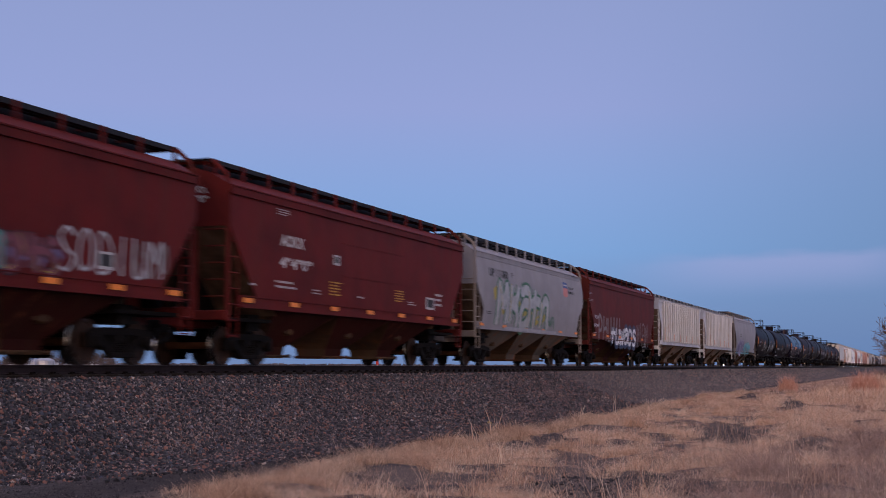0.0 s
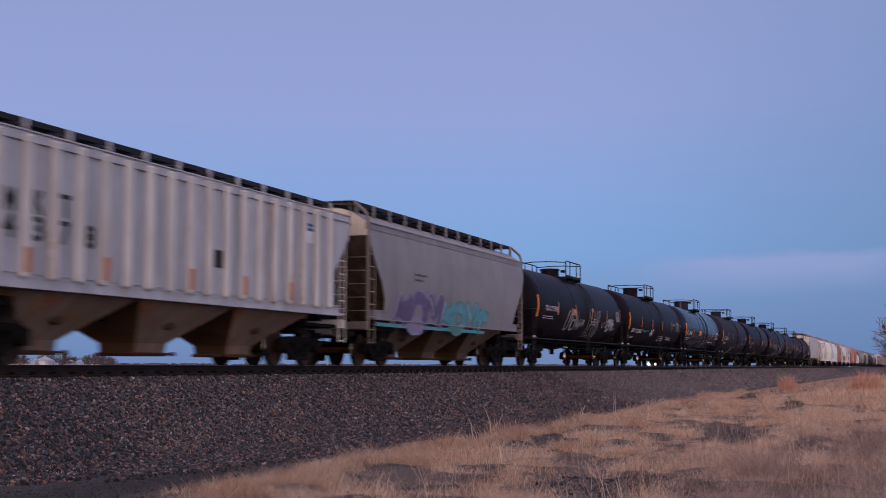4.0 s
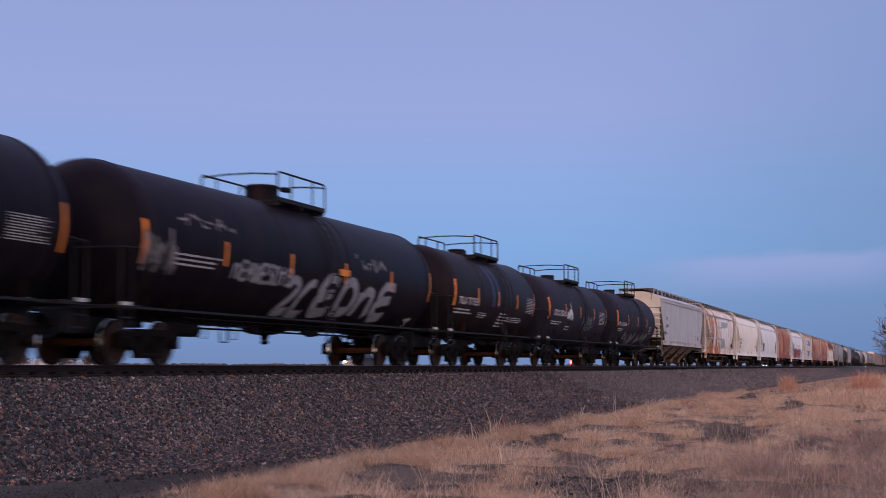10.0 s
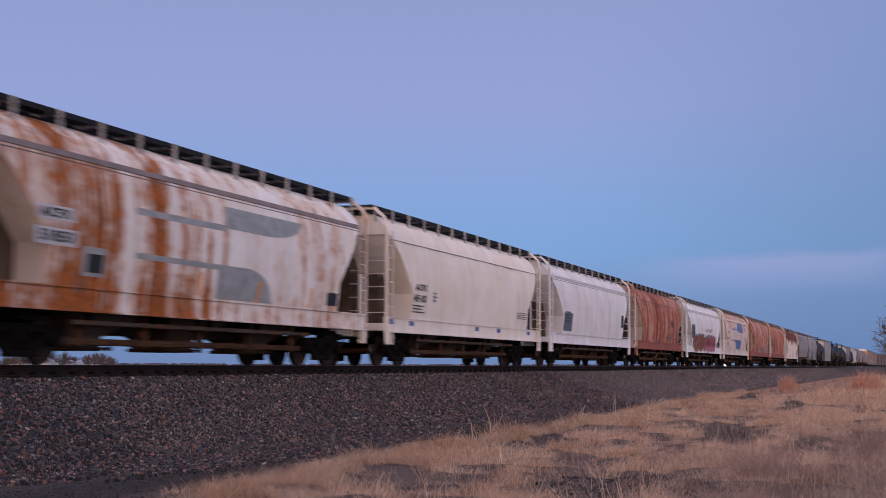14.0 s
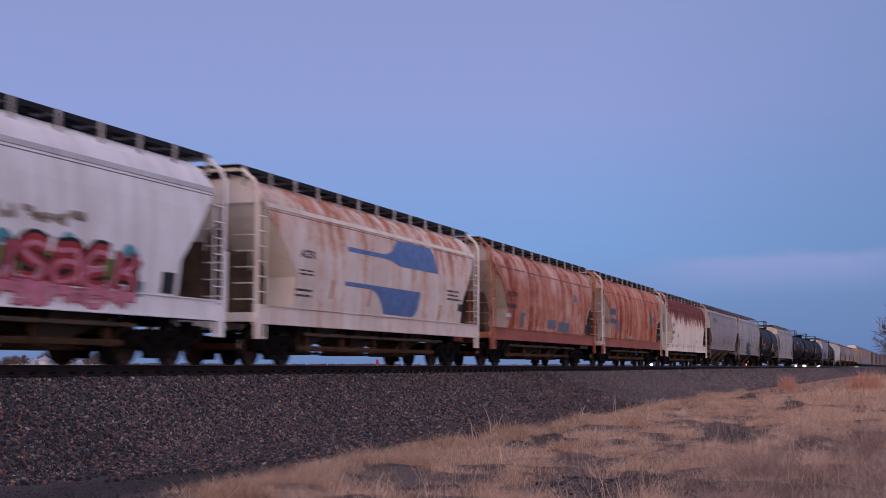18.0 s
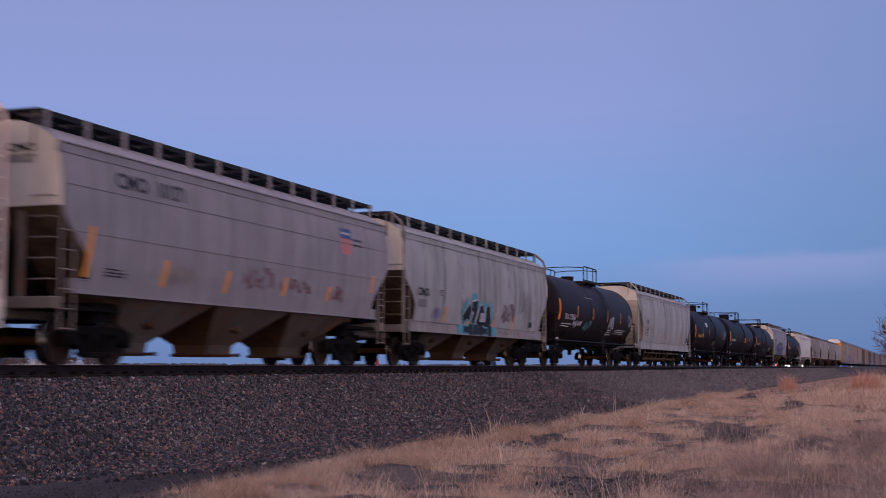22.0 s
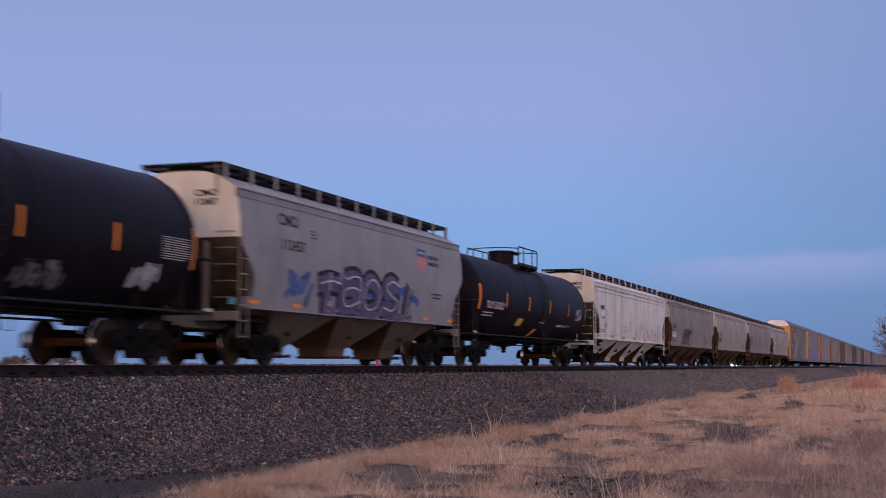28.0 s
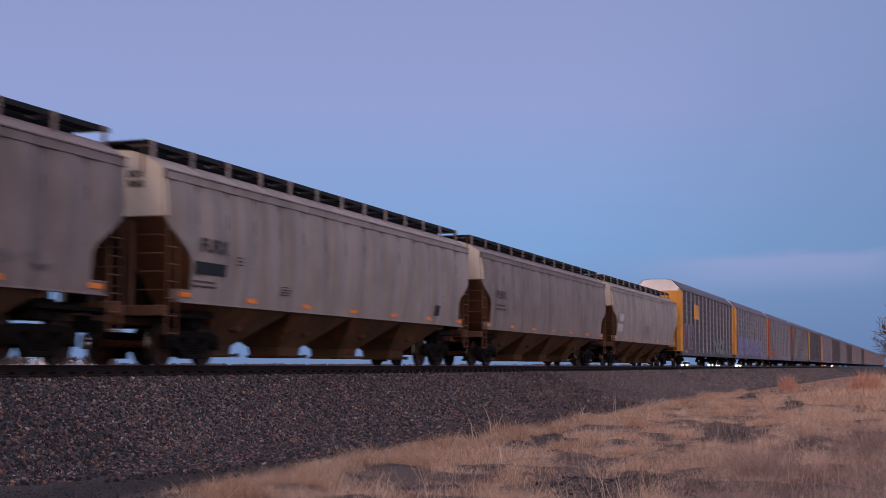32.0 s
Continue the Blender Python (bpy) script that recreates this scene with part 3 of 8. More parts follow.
        if rnd:
            lv = [z for z in (4.0, 3.6, 3.2, 2.8, 2.4, 2.2, 1.8, 1.4, 1.1)]
            for off in (0.02, 0.05):
                g.grid([[(s * (ex(z) - off), y * (fn(z) - 0.02), z) for y in (-1, -0.5, 0, 0.5, 1)] for z in lv])
        else:
            for off in (0.0, 0.03):
                g.grid([[(xe - s * 0.02, y, zb - off) for y in (-1.48, 0, 1.48)], [(x1, y, 1.22 - off) for y in (-1.40, 0, 1.40)]])
        part("slope_sheet", g, slope or (SLOPE if not (rnd or deep) else end), car)
        web = [(s * (hl - inset - 1.3), 1.0), (s * (hl - 0.3), 1.0), (s * (hl - 0.3), min(zhi, 2.9)), (s * (hl - 0.55), min(zhi, 2.9))]
        if rnd:
            web = [(s * (hl - 2.1), 1.0), (s * (hl - 0.3), 1.0), (s * (hl - 0.3), 3.1), (s * (hl - 0.8), 3.5), (s * (hl - 2.1), 2.2)]
        part("shear_plate", Geo().prism(web, -0.02, 0.02), TRUCK if not rnd else SLOPE, car)
        if rnd:
            for y in (-0.75, 0.75):
                part("end_plate", Geo().box(min(s * (hl - 0.34), s * (hl - 0.31)), max(s * (hl - 0.34), s * (hl - 0.31)), min(y * 0.05, y * 1.5), max(y * 0.05, y * 1.5), 1.2, 2.75), SLOPE, car)
                part("side_shear_plate", Geo().prism([(s * (hl - 2.15), 1.0), (s * (hl - 0.55), 1.0), (s * (hl - 0.75), 1.7), (s * (hl - 1.5), 2.9), (s * (hl - 2.15), 2.6)], y - 0.02, y + 0.02), SLOPE, car)
        # end platform, sill and cage
        g = Geo()
        a, b = sorted((s * (hl - inset - 1.2), s * (hl + 0.02)))
        g.box(a, b, -0.36, 0.36, 0.86, 1.16, 0.03)
        a, b = sorted((s * (hl - 0.22), s * (hl + 0.02)))
        g.box(a, b, -1.48, 1.48, 1.02, 1.24, 0.02)
        part("end_sill", g, posts, car)
        for y in (-0.62, 0.62):
            g = Geo()
            a, b = sorted((s * (hl - 0.16), s * (hl - 0.06)))
            g.box(a, b, y - 0.05, y + 0.05, 1.2, zhi if not rnd else 2.7, 0.01)
            part("end_post", g, posts, car)
        # side ladder at the corner
        for yy in (-1, 1):
            g = Geo()
            xa, xb = s * (hl - 0.10), s * (hl - 0.52)
            y = yy * 1.50
            ztop = zhi if not rnd else 4.0
            for x in (xa, xb):
                g.tube([(x, y, 0.62), (x, y, ztop)], 0.022, 5)
            for k in range(9):
                z = 0.66 + k * 0.36
                if z < ztop:
                    g.tube([(xa, y, z), (xb, y, z)], 0.016, 5)
            part("ladder", g, posts, car)
        for k in range(5):
            z = 1.55 + k * 0.38
            g = Geo().tube([(s * (hl - 0.02), -1.42, z), (s * (hl + 0.06), -1.40, z), (s * (hl + 0.06), -0.95, z), (s * (hl - 0.02), -0.93, z)], 0.014, 5)
            part("grab_iron", g, posts, car)
        if end_ribs:
            a, b = sorted((xe - s * 0.10, xe - s * 0.04))
            part("end_panel", Geo().box(a, b, -1.42, 1.42, 1.75, zhi, 0.01), end, car)
        for k in range(end_ribs):
            z = 1.75 + k * 0.36
            a, b = sorted((xe, xe + s * 0.07))
            part("end_rib", Geo().box(a, b, -1.50, 1.50, z, z + 0.12, 0.03), end, car)
        if rnd or hoop:
            # bent hoop that carries the running boards at the end
            arch = [(1.48, 1.0), (1.48, 4.12), (1.40, 4.36), (1.10, 4.63), (0.95, 4.66)]
            g = Geo().tube([(s * (hl - 0.05), -y, z) for y, z in arch] + [(s * (hl - 0.05), y, z) for y, z in arch[::-1]], 0.048, 6)
            part("end_hoop", g, posts, car)
        if rnd:
            g = Geo()
            a, b = sorted((s * (hl - 0.35), s * (hl + 0.0)))
            for y in (-1.47, 1.47):
                part("jacking_bracket", Geo().prism([(a, 1.1), (b, 1.1), (b - 0.06, 0.62), (a + 0.06, 0.62)], y - 0.05, y + 0.05), sill, car)
        coupler(car, s * L / 2, s)
        bogie(car, s * (L / 2 - 2.75))
        # brake gear on the end platform
        if s > 0:
            part("brake_cylinder", Geo().box(s * (hl - 0.7), s * (hl - 0.4), -1.0, -0.6, 1.2, 1.5, 0.04), TRUCK, car)
            g = Geo().lathe((s * (hl - 0.9), 0.8, 1.45), "y", [(-0.3, 0.16), (-0.28, 0.19), (0.28, 0.19), (0.3, 0.16)], 12)
            part("brake_reservoir", g, TRUCK, car)
        else:
            g = Geo().lathe((-hl - 0.02, 0.55, 2.3), "x", [(-0.03, 0.24), (-0.03, 0.28), (0.0, 0.30), (0.02, 0.28), (0.02, 0.24)], 18)
            for k in range(3):
                a = k * math.pi / 3
                g.tube([(-hl - 0.02, 0.55 + 0.26 * math.cos(a), 2.3 + 0.26 * math.sin(a)), (-hl - 0.02, 0.55 - 0.26 * math.cos(a), 2.3 - 0.26 * math.sin(a))], 0.015, 5)
            part("brake_wheel", g, TRUCK, car)
    # side sills
    for s in (-1, 1):
        g = Geo()
        y = s * (fn(1.3) + 0.015)
        e = hl - (0.1 if rnd else 0.55)
        z0, zh = sill_z or ((0.98, 0.46) if rnd or deep else (1.32, 0.28))
        g.box(-e, e, min(y, y - s * 0.12), max(y, y - s * 0.12), z0, z0 + zh, 0.012)
        g.box(-e, e, min(y + s * 0.05, y - s * 0.1), max(y + s * 0.05, y - s * 0.1), z0, z0 + 0.03)
        g.box(-e, e, min(y + s * 0.035, y - s * 0.1), max(y + s * 0.035, y - s * 0.1), z0 + zh - 0.025, z0 + zh)
        part("side_sill", g, sill, car)
    # chutes
    low = rnd or deep
    span = 2 * (hl - inset - 1.2) if not low else 2 * (hl - 2.9)
    cw = span / chutes
    zb = 0.27 if not low else 0.36
    for i in range(chutes):
        cx = -span / 2 + cw * (i + 0.5)
        g = Geo()
        a, b = cw * 0.495, min(0.62, cw * outlet)
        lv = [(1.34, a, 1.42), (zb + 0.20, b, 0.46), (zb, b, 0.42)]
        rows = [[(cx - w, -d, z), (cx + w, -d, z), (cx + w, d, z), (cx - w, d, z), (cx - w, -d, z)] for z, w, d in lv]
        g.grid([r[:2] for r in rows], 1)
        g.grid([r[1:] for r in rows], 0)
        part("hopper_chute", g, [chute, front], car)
        zc = 0.86
        yc = -(0.46 + 0.96 * (zc - zb - 0.20) / (1.14 - zb))
        part("vibrator_bracket", Geo().lathe((cx, yc, zc), "y", [(-0.07, 0.03), (-0.07, 0.09), (-0.02, 0.11), (0.10, 0.11)], 10).box(cx - 0.22, cx + 0.22, yc - 0.03, yc + 0.10, zc - 0.05, zc + 0.05, 0.01), chute, car)
        g = Geo().box(cx - b - 0.06, cx + b + 0.06, -0.48, 0.48, zb - 0.08, zb, 0.02).box(cx - b - 0.25, cx + b + 0.25, -0.50, -0.45, zb - 0.05, zb - 0.01, 0.01)
        g.lathe((cx + b + 0.25, -0.47, zb - 0.03), "y", [(-0.05, 0.05), (0.05, 0.05)], 8)
        part("outlet_gate", g, AXLE if i % 2 else CHUTE, car)
    g = Geo().tube([(-hl + 2.0, -0.24, 1.0), (hl - 2.0, -0.24, 1.0)], 0.025, 5).tube([(-hl + 2.2, 0.24, 1.0), (hl - 2.2, 0.24, 1.0)], 0.03, 5)
    part("brake_pipe", g, TRUCK, car)
    if low:
        part("outlet_pipe", Geo().tube([(-hl + 3.3, -0.95, 0.44), (hl - 3.3, -0.95, 0.44)], 0.07, 6), CHUTE, car)
        part("gate_pipe", Geo().tube([(-hl + 3.2, -1.2, 0.80), (hl - 3.2, -1.2, 0.80)], 0.05, 6), CHUTEGREY, car)
        part("underframe", Geo().prism([(-hl + 3.0, 0.62), (hl - 3.0, 0.62), (hl - 2.7, 1.1), (-hl + 2.7, 1.1)], -0.3, 0.3), WHEEL, car)
        for i in range(5):
            x = -hl * 0.55 + hl * 0.275 * i
            part("pipe_hanger", Geo().box(x - 0.04, x + 0.04, -1.24, -1.16, 0.76, 1.0), TRUCK, car)
            part("outlet_bracket", Geo().prism([(x - 0.06, 0.98), (x + 0.06, 0.98), (x + 0.10, 0.36), (x - 0.10, 0.36)], -1.02, -0.90), CHUTE, car)
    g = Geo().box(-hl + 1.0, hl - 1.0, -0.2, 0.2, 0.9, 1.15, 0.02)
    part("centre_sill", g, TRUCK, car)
    # running boards on brackets, hatch covers
    for s in (-1, 1):
        g = Geo()
        for k in range(3):
            y = s * (0.62 + k * 0.165)
            g.box(-hl - 0.08, hl + 0.08, y - 0.066, y + 0.066, zt - 0.05, zt, 0.0)
        g.box(-hl - 0.08, hl + 0.08, s * 1.03 - 0.012, s * 1.03 + 0.012, zt - 0.10, zt + 0.005)
        part("running_board", g, board, car)
    nb = 13
    for s in (-1, 1):
        for i in range(nb):
            x = -hl + 0.15 + (2 * hl - 0.3) * i / (nb - 1)
            g = Geo()
            g.box(x - 0.045, x + 0.045, s * 1.07 - 0.025, s * 1.07 + 0.025, eave + 0.02, zt + 0.005)
            g.box(x - 0.035, x + 0.035, min(s * 0.5, s * 1.06), max(s * 0.5, s * 1.06), zt - 0.10, zt - 0.05)
            part("board_bracket", g, BRACKET if rnd else body, car)
    g = Geo()
    for i in range(4):
        x = -hl * 0.75 + hl * 0.5 * i
        g.box(x - hl * 0.23, x + hl * 0.23, -0.38, 0.38, zt - 0.02, zt + 0.02, 0.01)
    part("hatch_cover", g, body, car)
    part("hatch_coaming", Geo().box(-hl + 0.3, hl - 0.3, -0.47, 0.47, eave + 0.2 * rs, zt - 0.015, 0.01), DARK, car)
    for s in (-1, 1):
        g = Geo()
        a, b = sorted((s * (hl + 0.08), s * (hl - 0.25)))
        g.box(a, b, -1.03, 1.03, zt - 0.05, zt)
        part("end_walkway", g, board, car)
        if not rnd:
            for y in (-0.95, 0.95):
                part("walkway_strut", Geo().tube([(s * (hl + 0.05), y, zt - 0.05), (s * (hl + 0.05), y, eave - 0.1)], 0.02, 5), posts, car)
    if ribs:
        for i in range(ribs):
            x = -hl + 1.40 + (2 * hl - 2.80) * i / (ribs - 1)
            for s in (-1, 1):
                zl = 1.5
                while ex(zl) < abs(x) + 0.06 and zl < 3.0:
                    zl += 0.05
                g = Geo()
                y = s * 1.55
                g.box(x - 0.10, x + 0.10, min(y, y + s * 0.12), max(y, y + s * 0.12), zl, eave - 0.08, 0.03)
                part("rib", g, RIBCREAM, car)
    for i in range(seams):
        x = -hl + 2 * hl * (i + 1) / (seams + 1)
        rows = [[(x - 0.02, -fn(z) - 0.006, z) for z in zs if z > 1.7 and ex(z) > abs(x)], [(x + 0.02, -fn(z) - 0.006, z) for z in zs if z > 1.7 and ex(z) > abs(x)]]
        part("weld_seam", Geo().grid(rows), SEAM, car)
    # thin dark strips paint the shade in each crease
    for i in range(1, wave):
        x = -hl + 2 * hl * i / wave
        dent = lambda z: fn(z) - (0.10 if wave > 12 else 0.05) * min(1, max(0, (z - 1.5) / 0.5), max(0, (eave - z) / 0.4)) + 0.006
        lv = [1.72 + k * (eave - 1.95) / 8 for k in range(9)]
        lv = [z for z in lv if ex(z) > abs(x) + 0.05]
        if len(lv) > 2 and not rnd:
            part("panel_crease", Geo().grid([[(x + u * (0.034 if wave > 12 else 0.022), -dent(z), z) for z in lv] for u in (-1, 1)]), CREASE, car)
    if seams:
        for z in (2.45, 3.3):
            part("weld_seam", Geo().box(-ex(z), ex(z), -fn(z) - 0.008, -fn(z) + 0.01, z - 0.007, z + 0.007), SEAM, car)
    if reflectors:
        e = hl - 0.9
        for i in range(reflectors):
            x = -e + 2 * e * i / (reflectors - 1)
            y = -(fn(1.3) + 0.015) - 0.034
            g = Geo().box(x - 0.24, x + 0.24, y - 0.004, y + 0.006, 1.44, 1.55)
            part("reflector", g, REFLECT, car)
    return car, fn, hl


def tank(name, label, q0, q1, mat, dome=True, band=0.0, lugs=6, lug_z=2.47, rail_len=2.85, bonnet=0.45, r=1.62):
    """A tank car with jacketed barrel, manway platform, ladder and stub sills."""
    car = thing(name, label, "tank car", "cars of the train")
    L = SPEED * (q1 - q0)
    TR, TZ = r, 0.94 + r
    tank_side = lambda z: math.sqrt(max(0.01, TR * TR - (z - TZ) ** 2)) if abs(z - TZ) < TR else 0.05
    hl = L / 2 - 0.50
    head = 1.00
    prof = [(-hl + head * (1 - math.cos(a)), max(0.05, TR * math.sin(a))) for a in [math.pi / 2 * k / 9 for k in range(10)]]
    prof = prof + [(-a, r) for a, r in prof[::-1]]
    g = Geo().lathe((0, 0, TZ), "x", prof, 48)
    part("tank_shell", g, mat, car, smooth=True)
    for x in (-hl + head + 0.06, hl - head - 0.06, -1.9, 1.9):
        g = Geo().lathe((x, 0, TZ), "x", [(-0.05, TR + 0.001), (-0.045, TR + 0.012), (0.045, TR + 0.012), (0.05, TR + 0.001)], 48)
        part("jacket_band", g, mat, car, smooth=True)
    # manway bonnet and platform
    if bonnet:
        wide = 0.52 if bonnet >= 0.5 else 0.43
        g = Geo().lathe((-0.2, 0, 0), "z", [(TZ + TR - 0.15, wide), (TZ + TR + bonnet - 0.03, wide), (TZ + TR + bonnet - 0.03, wide + 0.04), (TZ + TR + bonnet + 0.02, wide + 0.04), (TZ + TR + bonnet + 0.05, wide - 0.01), (TZ + TR + bonnet + 0.06, 0.1)], 22)
        g.box(-0.16, 0.16, -0.70, -0.5, TZ + TR + bonnet - 0.12, TZ + TR + bonnet, 0.02)
        part("manway_bonnet", g, mat, car, smooth=True)
    else:
        g = Geo().lathe((-0.3, 0, 0), "z", [(TZ + TR - 0.1, 0.30), (TZ + TR + 0.14, 0.30), (TZ + TR + 0.16, 0.34), (TZ + TR + 0.2, 0.32), (TZ + TR + 0.22, 0.05)], 16)
        g.lathe((0.5, 0, 0), "z", [(TZ + TR - 0.1, 0.12), (TZ + TR + 0.22, 0.12), (TZ + TR + 0.24, 0.05)], 10)
        part("manway_cover", g, mat, car, smooth=True)
    rl = rail_len / 2
    zp = TZ + TR - 0.10
    for s in (-1, 1):
        g = Geo()
        for k in range(4):
            y = s * (0.66 + 0.13 * k)
            g.box(-rl, rl, y - 0.05, y + 0.05, zp - 0.03, zp + 0.01)
        g.box(-rl, rl, s * 1.10 - 0.012, s * 1.10 + 0.012, zp - 0.03, zp + 0.08)
        for x in (-rl + 0.1, 0.0, rl - 0.1):
            g.box(x - 0.03, x + 0.03, min(s * 0.6, s * 1.1), max(s * 0.6, s * 1.1), zp - 0.12, zp - 0.03)
        part("platform", g, DARK, car)
        g = Geo()
        zt = TZ + TR + 0.62
        y = s * 1.08
        g.tube([(-rl, y, zp), (-rl, y, zt - 0.08), (-rl + 0.08, y, zt), (rl - 0.08, y, zt), (rl, y, zt - 0.08), (rl, y, zp)], 0.026, 6)
        for x in (-rl * 0.45, rl * 0.45):
            g.tube([(x, y, zp), (x, y, zt)], 0.022, 5)
        part("handrail", g, DARK, car)
    for x in (-rl, rl):
        g = Geo().tube([(x, -1.08, TZ + TR + 0.55), (x, -0.4, TZ + TR + 0.60), (x, 0.4, TZ + TR + 0.60), (x, 1.08, TZ + TR + 0.55)], 0.022, 5)
        part("end_handrail", g, DARK, car)
    # ladder down the side, in the middle
    for s in (-1, 1):
        g = Geo()
        arc = [(s * (TR + 0.09) * math.sin(a), TZ + (TR + 0.09) * math.cos(a)) for a in [0.72 + 0.14 * k for k in range(11)]]
        arc = arc + [(s * 1.6, 1.2), (s * 1.56, 0.62)]
        for x in (0.55, 0.97):
            g.tube([(x, y, z) for y, z in arc], 0.022, 5)
        for k in range(len(arc)):
            g.tube([(0.55, *arc[k]), (0.97, *arc[k])], 0.015, 5)
        part("ladder", g, DARK, car)
    # saddles, stub sills, end platforms
    for s in (-1, 1):
        bx = s * (L / 2 - 2.5)
        g = Geo()
        for k in (-1, 1):
            a, b = sorted((bx + k * 0.5, bx + k * 0.5 + 0.05))
            rows = [[(a, -1.25, 1.85), (a, 1.25, 1.85)], [(a, -1.35, 1.25), (a, 1.35, 1.25)], [(a, -0.7, 0.95), (a, 0.7, 0.95)]]
            g.grid(rows)
            g.grid([[(b, y, z) for _, y, z in r] for r in rows])
        g.box(bx - 0.9, bx + 0.9, -0.34, 0.34, 0.80, 1.30, 0.03)
        part("saddle", g, mat, car)
        g = Geo()
        a, b = sorted((bx, s * (L / 2 - 0.5)))
        g.box(a, b, -0.34, 0.34, 0.62, 1.12, 0.02)
        a, b = sorted((s * (L / 2 - 1.35), s * (L / 2 - 0.55)))
        g.box(a, b, -1.58, 1.58, 1.10, 1.18, 0.01)
        part("end_platform", g, DARK, car)
        g = Geo()
        xo, xi = s * (L / 2 - 0.58), s * (L / 2 - 1.38)
        for y in (-1.56, 1.56):
            g.tube([(xo, y, 0.65), (xo, y, 1.2), (xo, y, 2.30), (xi, y, 2.34)], 0.022, 5)
            g.tube([(xi + s * 0.4, y, 0.65), (xi + s * 0.4, y, 1.2), (xi + s * 0.4, y, 2.33)], 0.018, 5)
            g.tube([(xo, y, 0.68), (xi + s * 0.4, y, 0.68)], 0.02, 5)
            g.tube([(xo, y, 0.92), (xi + s * 0.4, y, 0.92)], 0.02, 5)
        g.tube([(xo, -1.56, 2.30), (xo, 1.56, 2.30)], 0.022, 5)
        part("safety_railing", g, DARK, car)
        g = Geo()
        a, b = sorted((s * (L / 2 - 0.56), s * (L / 2 - 0.9)))
        g.box(a, b, -1.60, -1.57, 1.16, 1.23)
        part("step_marking", g, WHITE, car)
        coupler(car, s * L / 2, s)
        bogie(car, s * (L / 2 - 2.5))
    for s in (-1, 1):
        g = Geo()
        e = L / 2 - 1.5
        g.box(-e, e, s * 1.36 - 0.04, s * 1.36 + 0.04, 1.12, 1.17)
        part("side_step_rail", g, DARK, car)
    # bottom outlet, rods and pipes
    g = Geo().lathe((0.1, 0, 0), "z", [(TZ - TR + 0.1, 0.75), (TZ - TR - 0.10, 0.50), (TZ - TR - 0.16, 0.12), (TZ - TR - 0.30, 0.08), (TZ - TR - 0.32, 0.11), (TZ - TR - 0.38, 0.10), (TZ - TR - 0.40, 0.04)], 14)
    part("bottom_outlet", g, mat, car)
    g = Geo()
    e = L / 2 - 3.8
    for y, z in ((-0.5, 0.98), (-0.62, 0.84), (-1.1, 1.02)):
        g.tube([(-e, y, z), (e, y, z)], 0.024, 5)
    for x in (-e * 0.75, -e * 0.5, e * 0.45, e * 0.7):
        g.tube([(x, -0.62, 1.25), (x, -0.62, 0.62), (x + 0.35, -0.62, 0.62), (x + 0.35, -0.62, 1.25)], 0.016, 4)
    part("brake_rigging", g, TRUCK, car)
    for x, w in ((-e * 0.3, 0.22), (e * 0.25, 0.5)):
        part("brake_lever", Geo().prism([(x - w, 0.94), (x + w, 0.90), (x + w, 0.80), (x, 0.76), (x - w, 0.86)], -0.70, -0.58), TRUCK, car)
    part("air_valve", Geo().box(-e - 0.2, -e + 0.5, -0.85, -0.45, 0.66, 0.92, 0.05).lathe((-e + 0.9, -0.65, 0.78), "x", [(-0.4, 0.06), (-0.36, 0.15), (0.36, 0.15), (0.4, 0.06)], 12), TRUCK, car)
    # upright reflector strips round the barrel
    xs = [-hl + 0.82 + (2 * hl - 1.74) * i / (lugs - 1) for i in range(lugs)]
    for i, x in enumerate(xs):
        big = i in (0, lugs - 1)
        z0, z1 = (lug_z - 0.45, lug_z + 0.45) if big else (lug_z - 0.27, lug_z + 0.27)
        rows = []
        for u in (x - 0.055, x, x + 0.055):
            near = TR * math.sqrt(1 - max(0, (abs(u) - hl + head) / head) ** 2) + 0.016
            rows.append([(u, -math.sqrt(near * near - (z - TZ) ** 2), z) for z in [z0 + (z1 - z0) * k / 6 for k in range(7)]])
        part("reflector_strip", Geo().grid(rows), REFLECT, car)
    return car, tank_side, hl


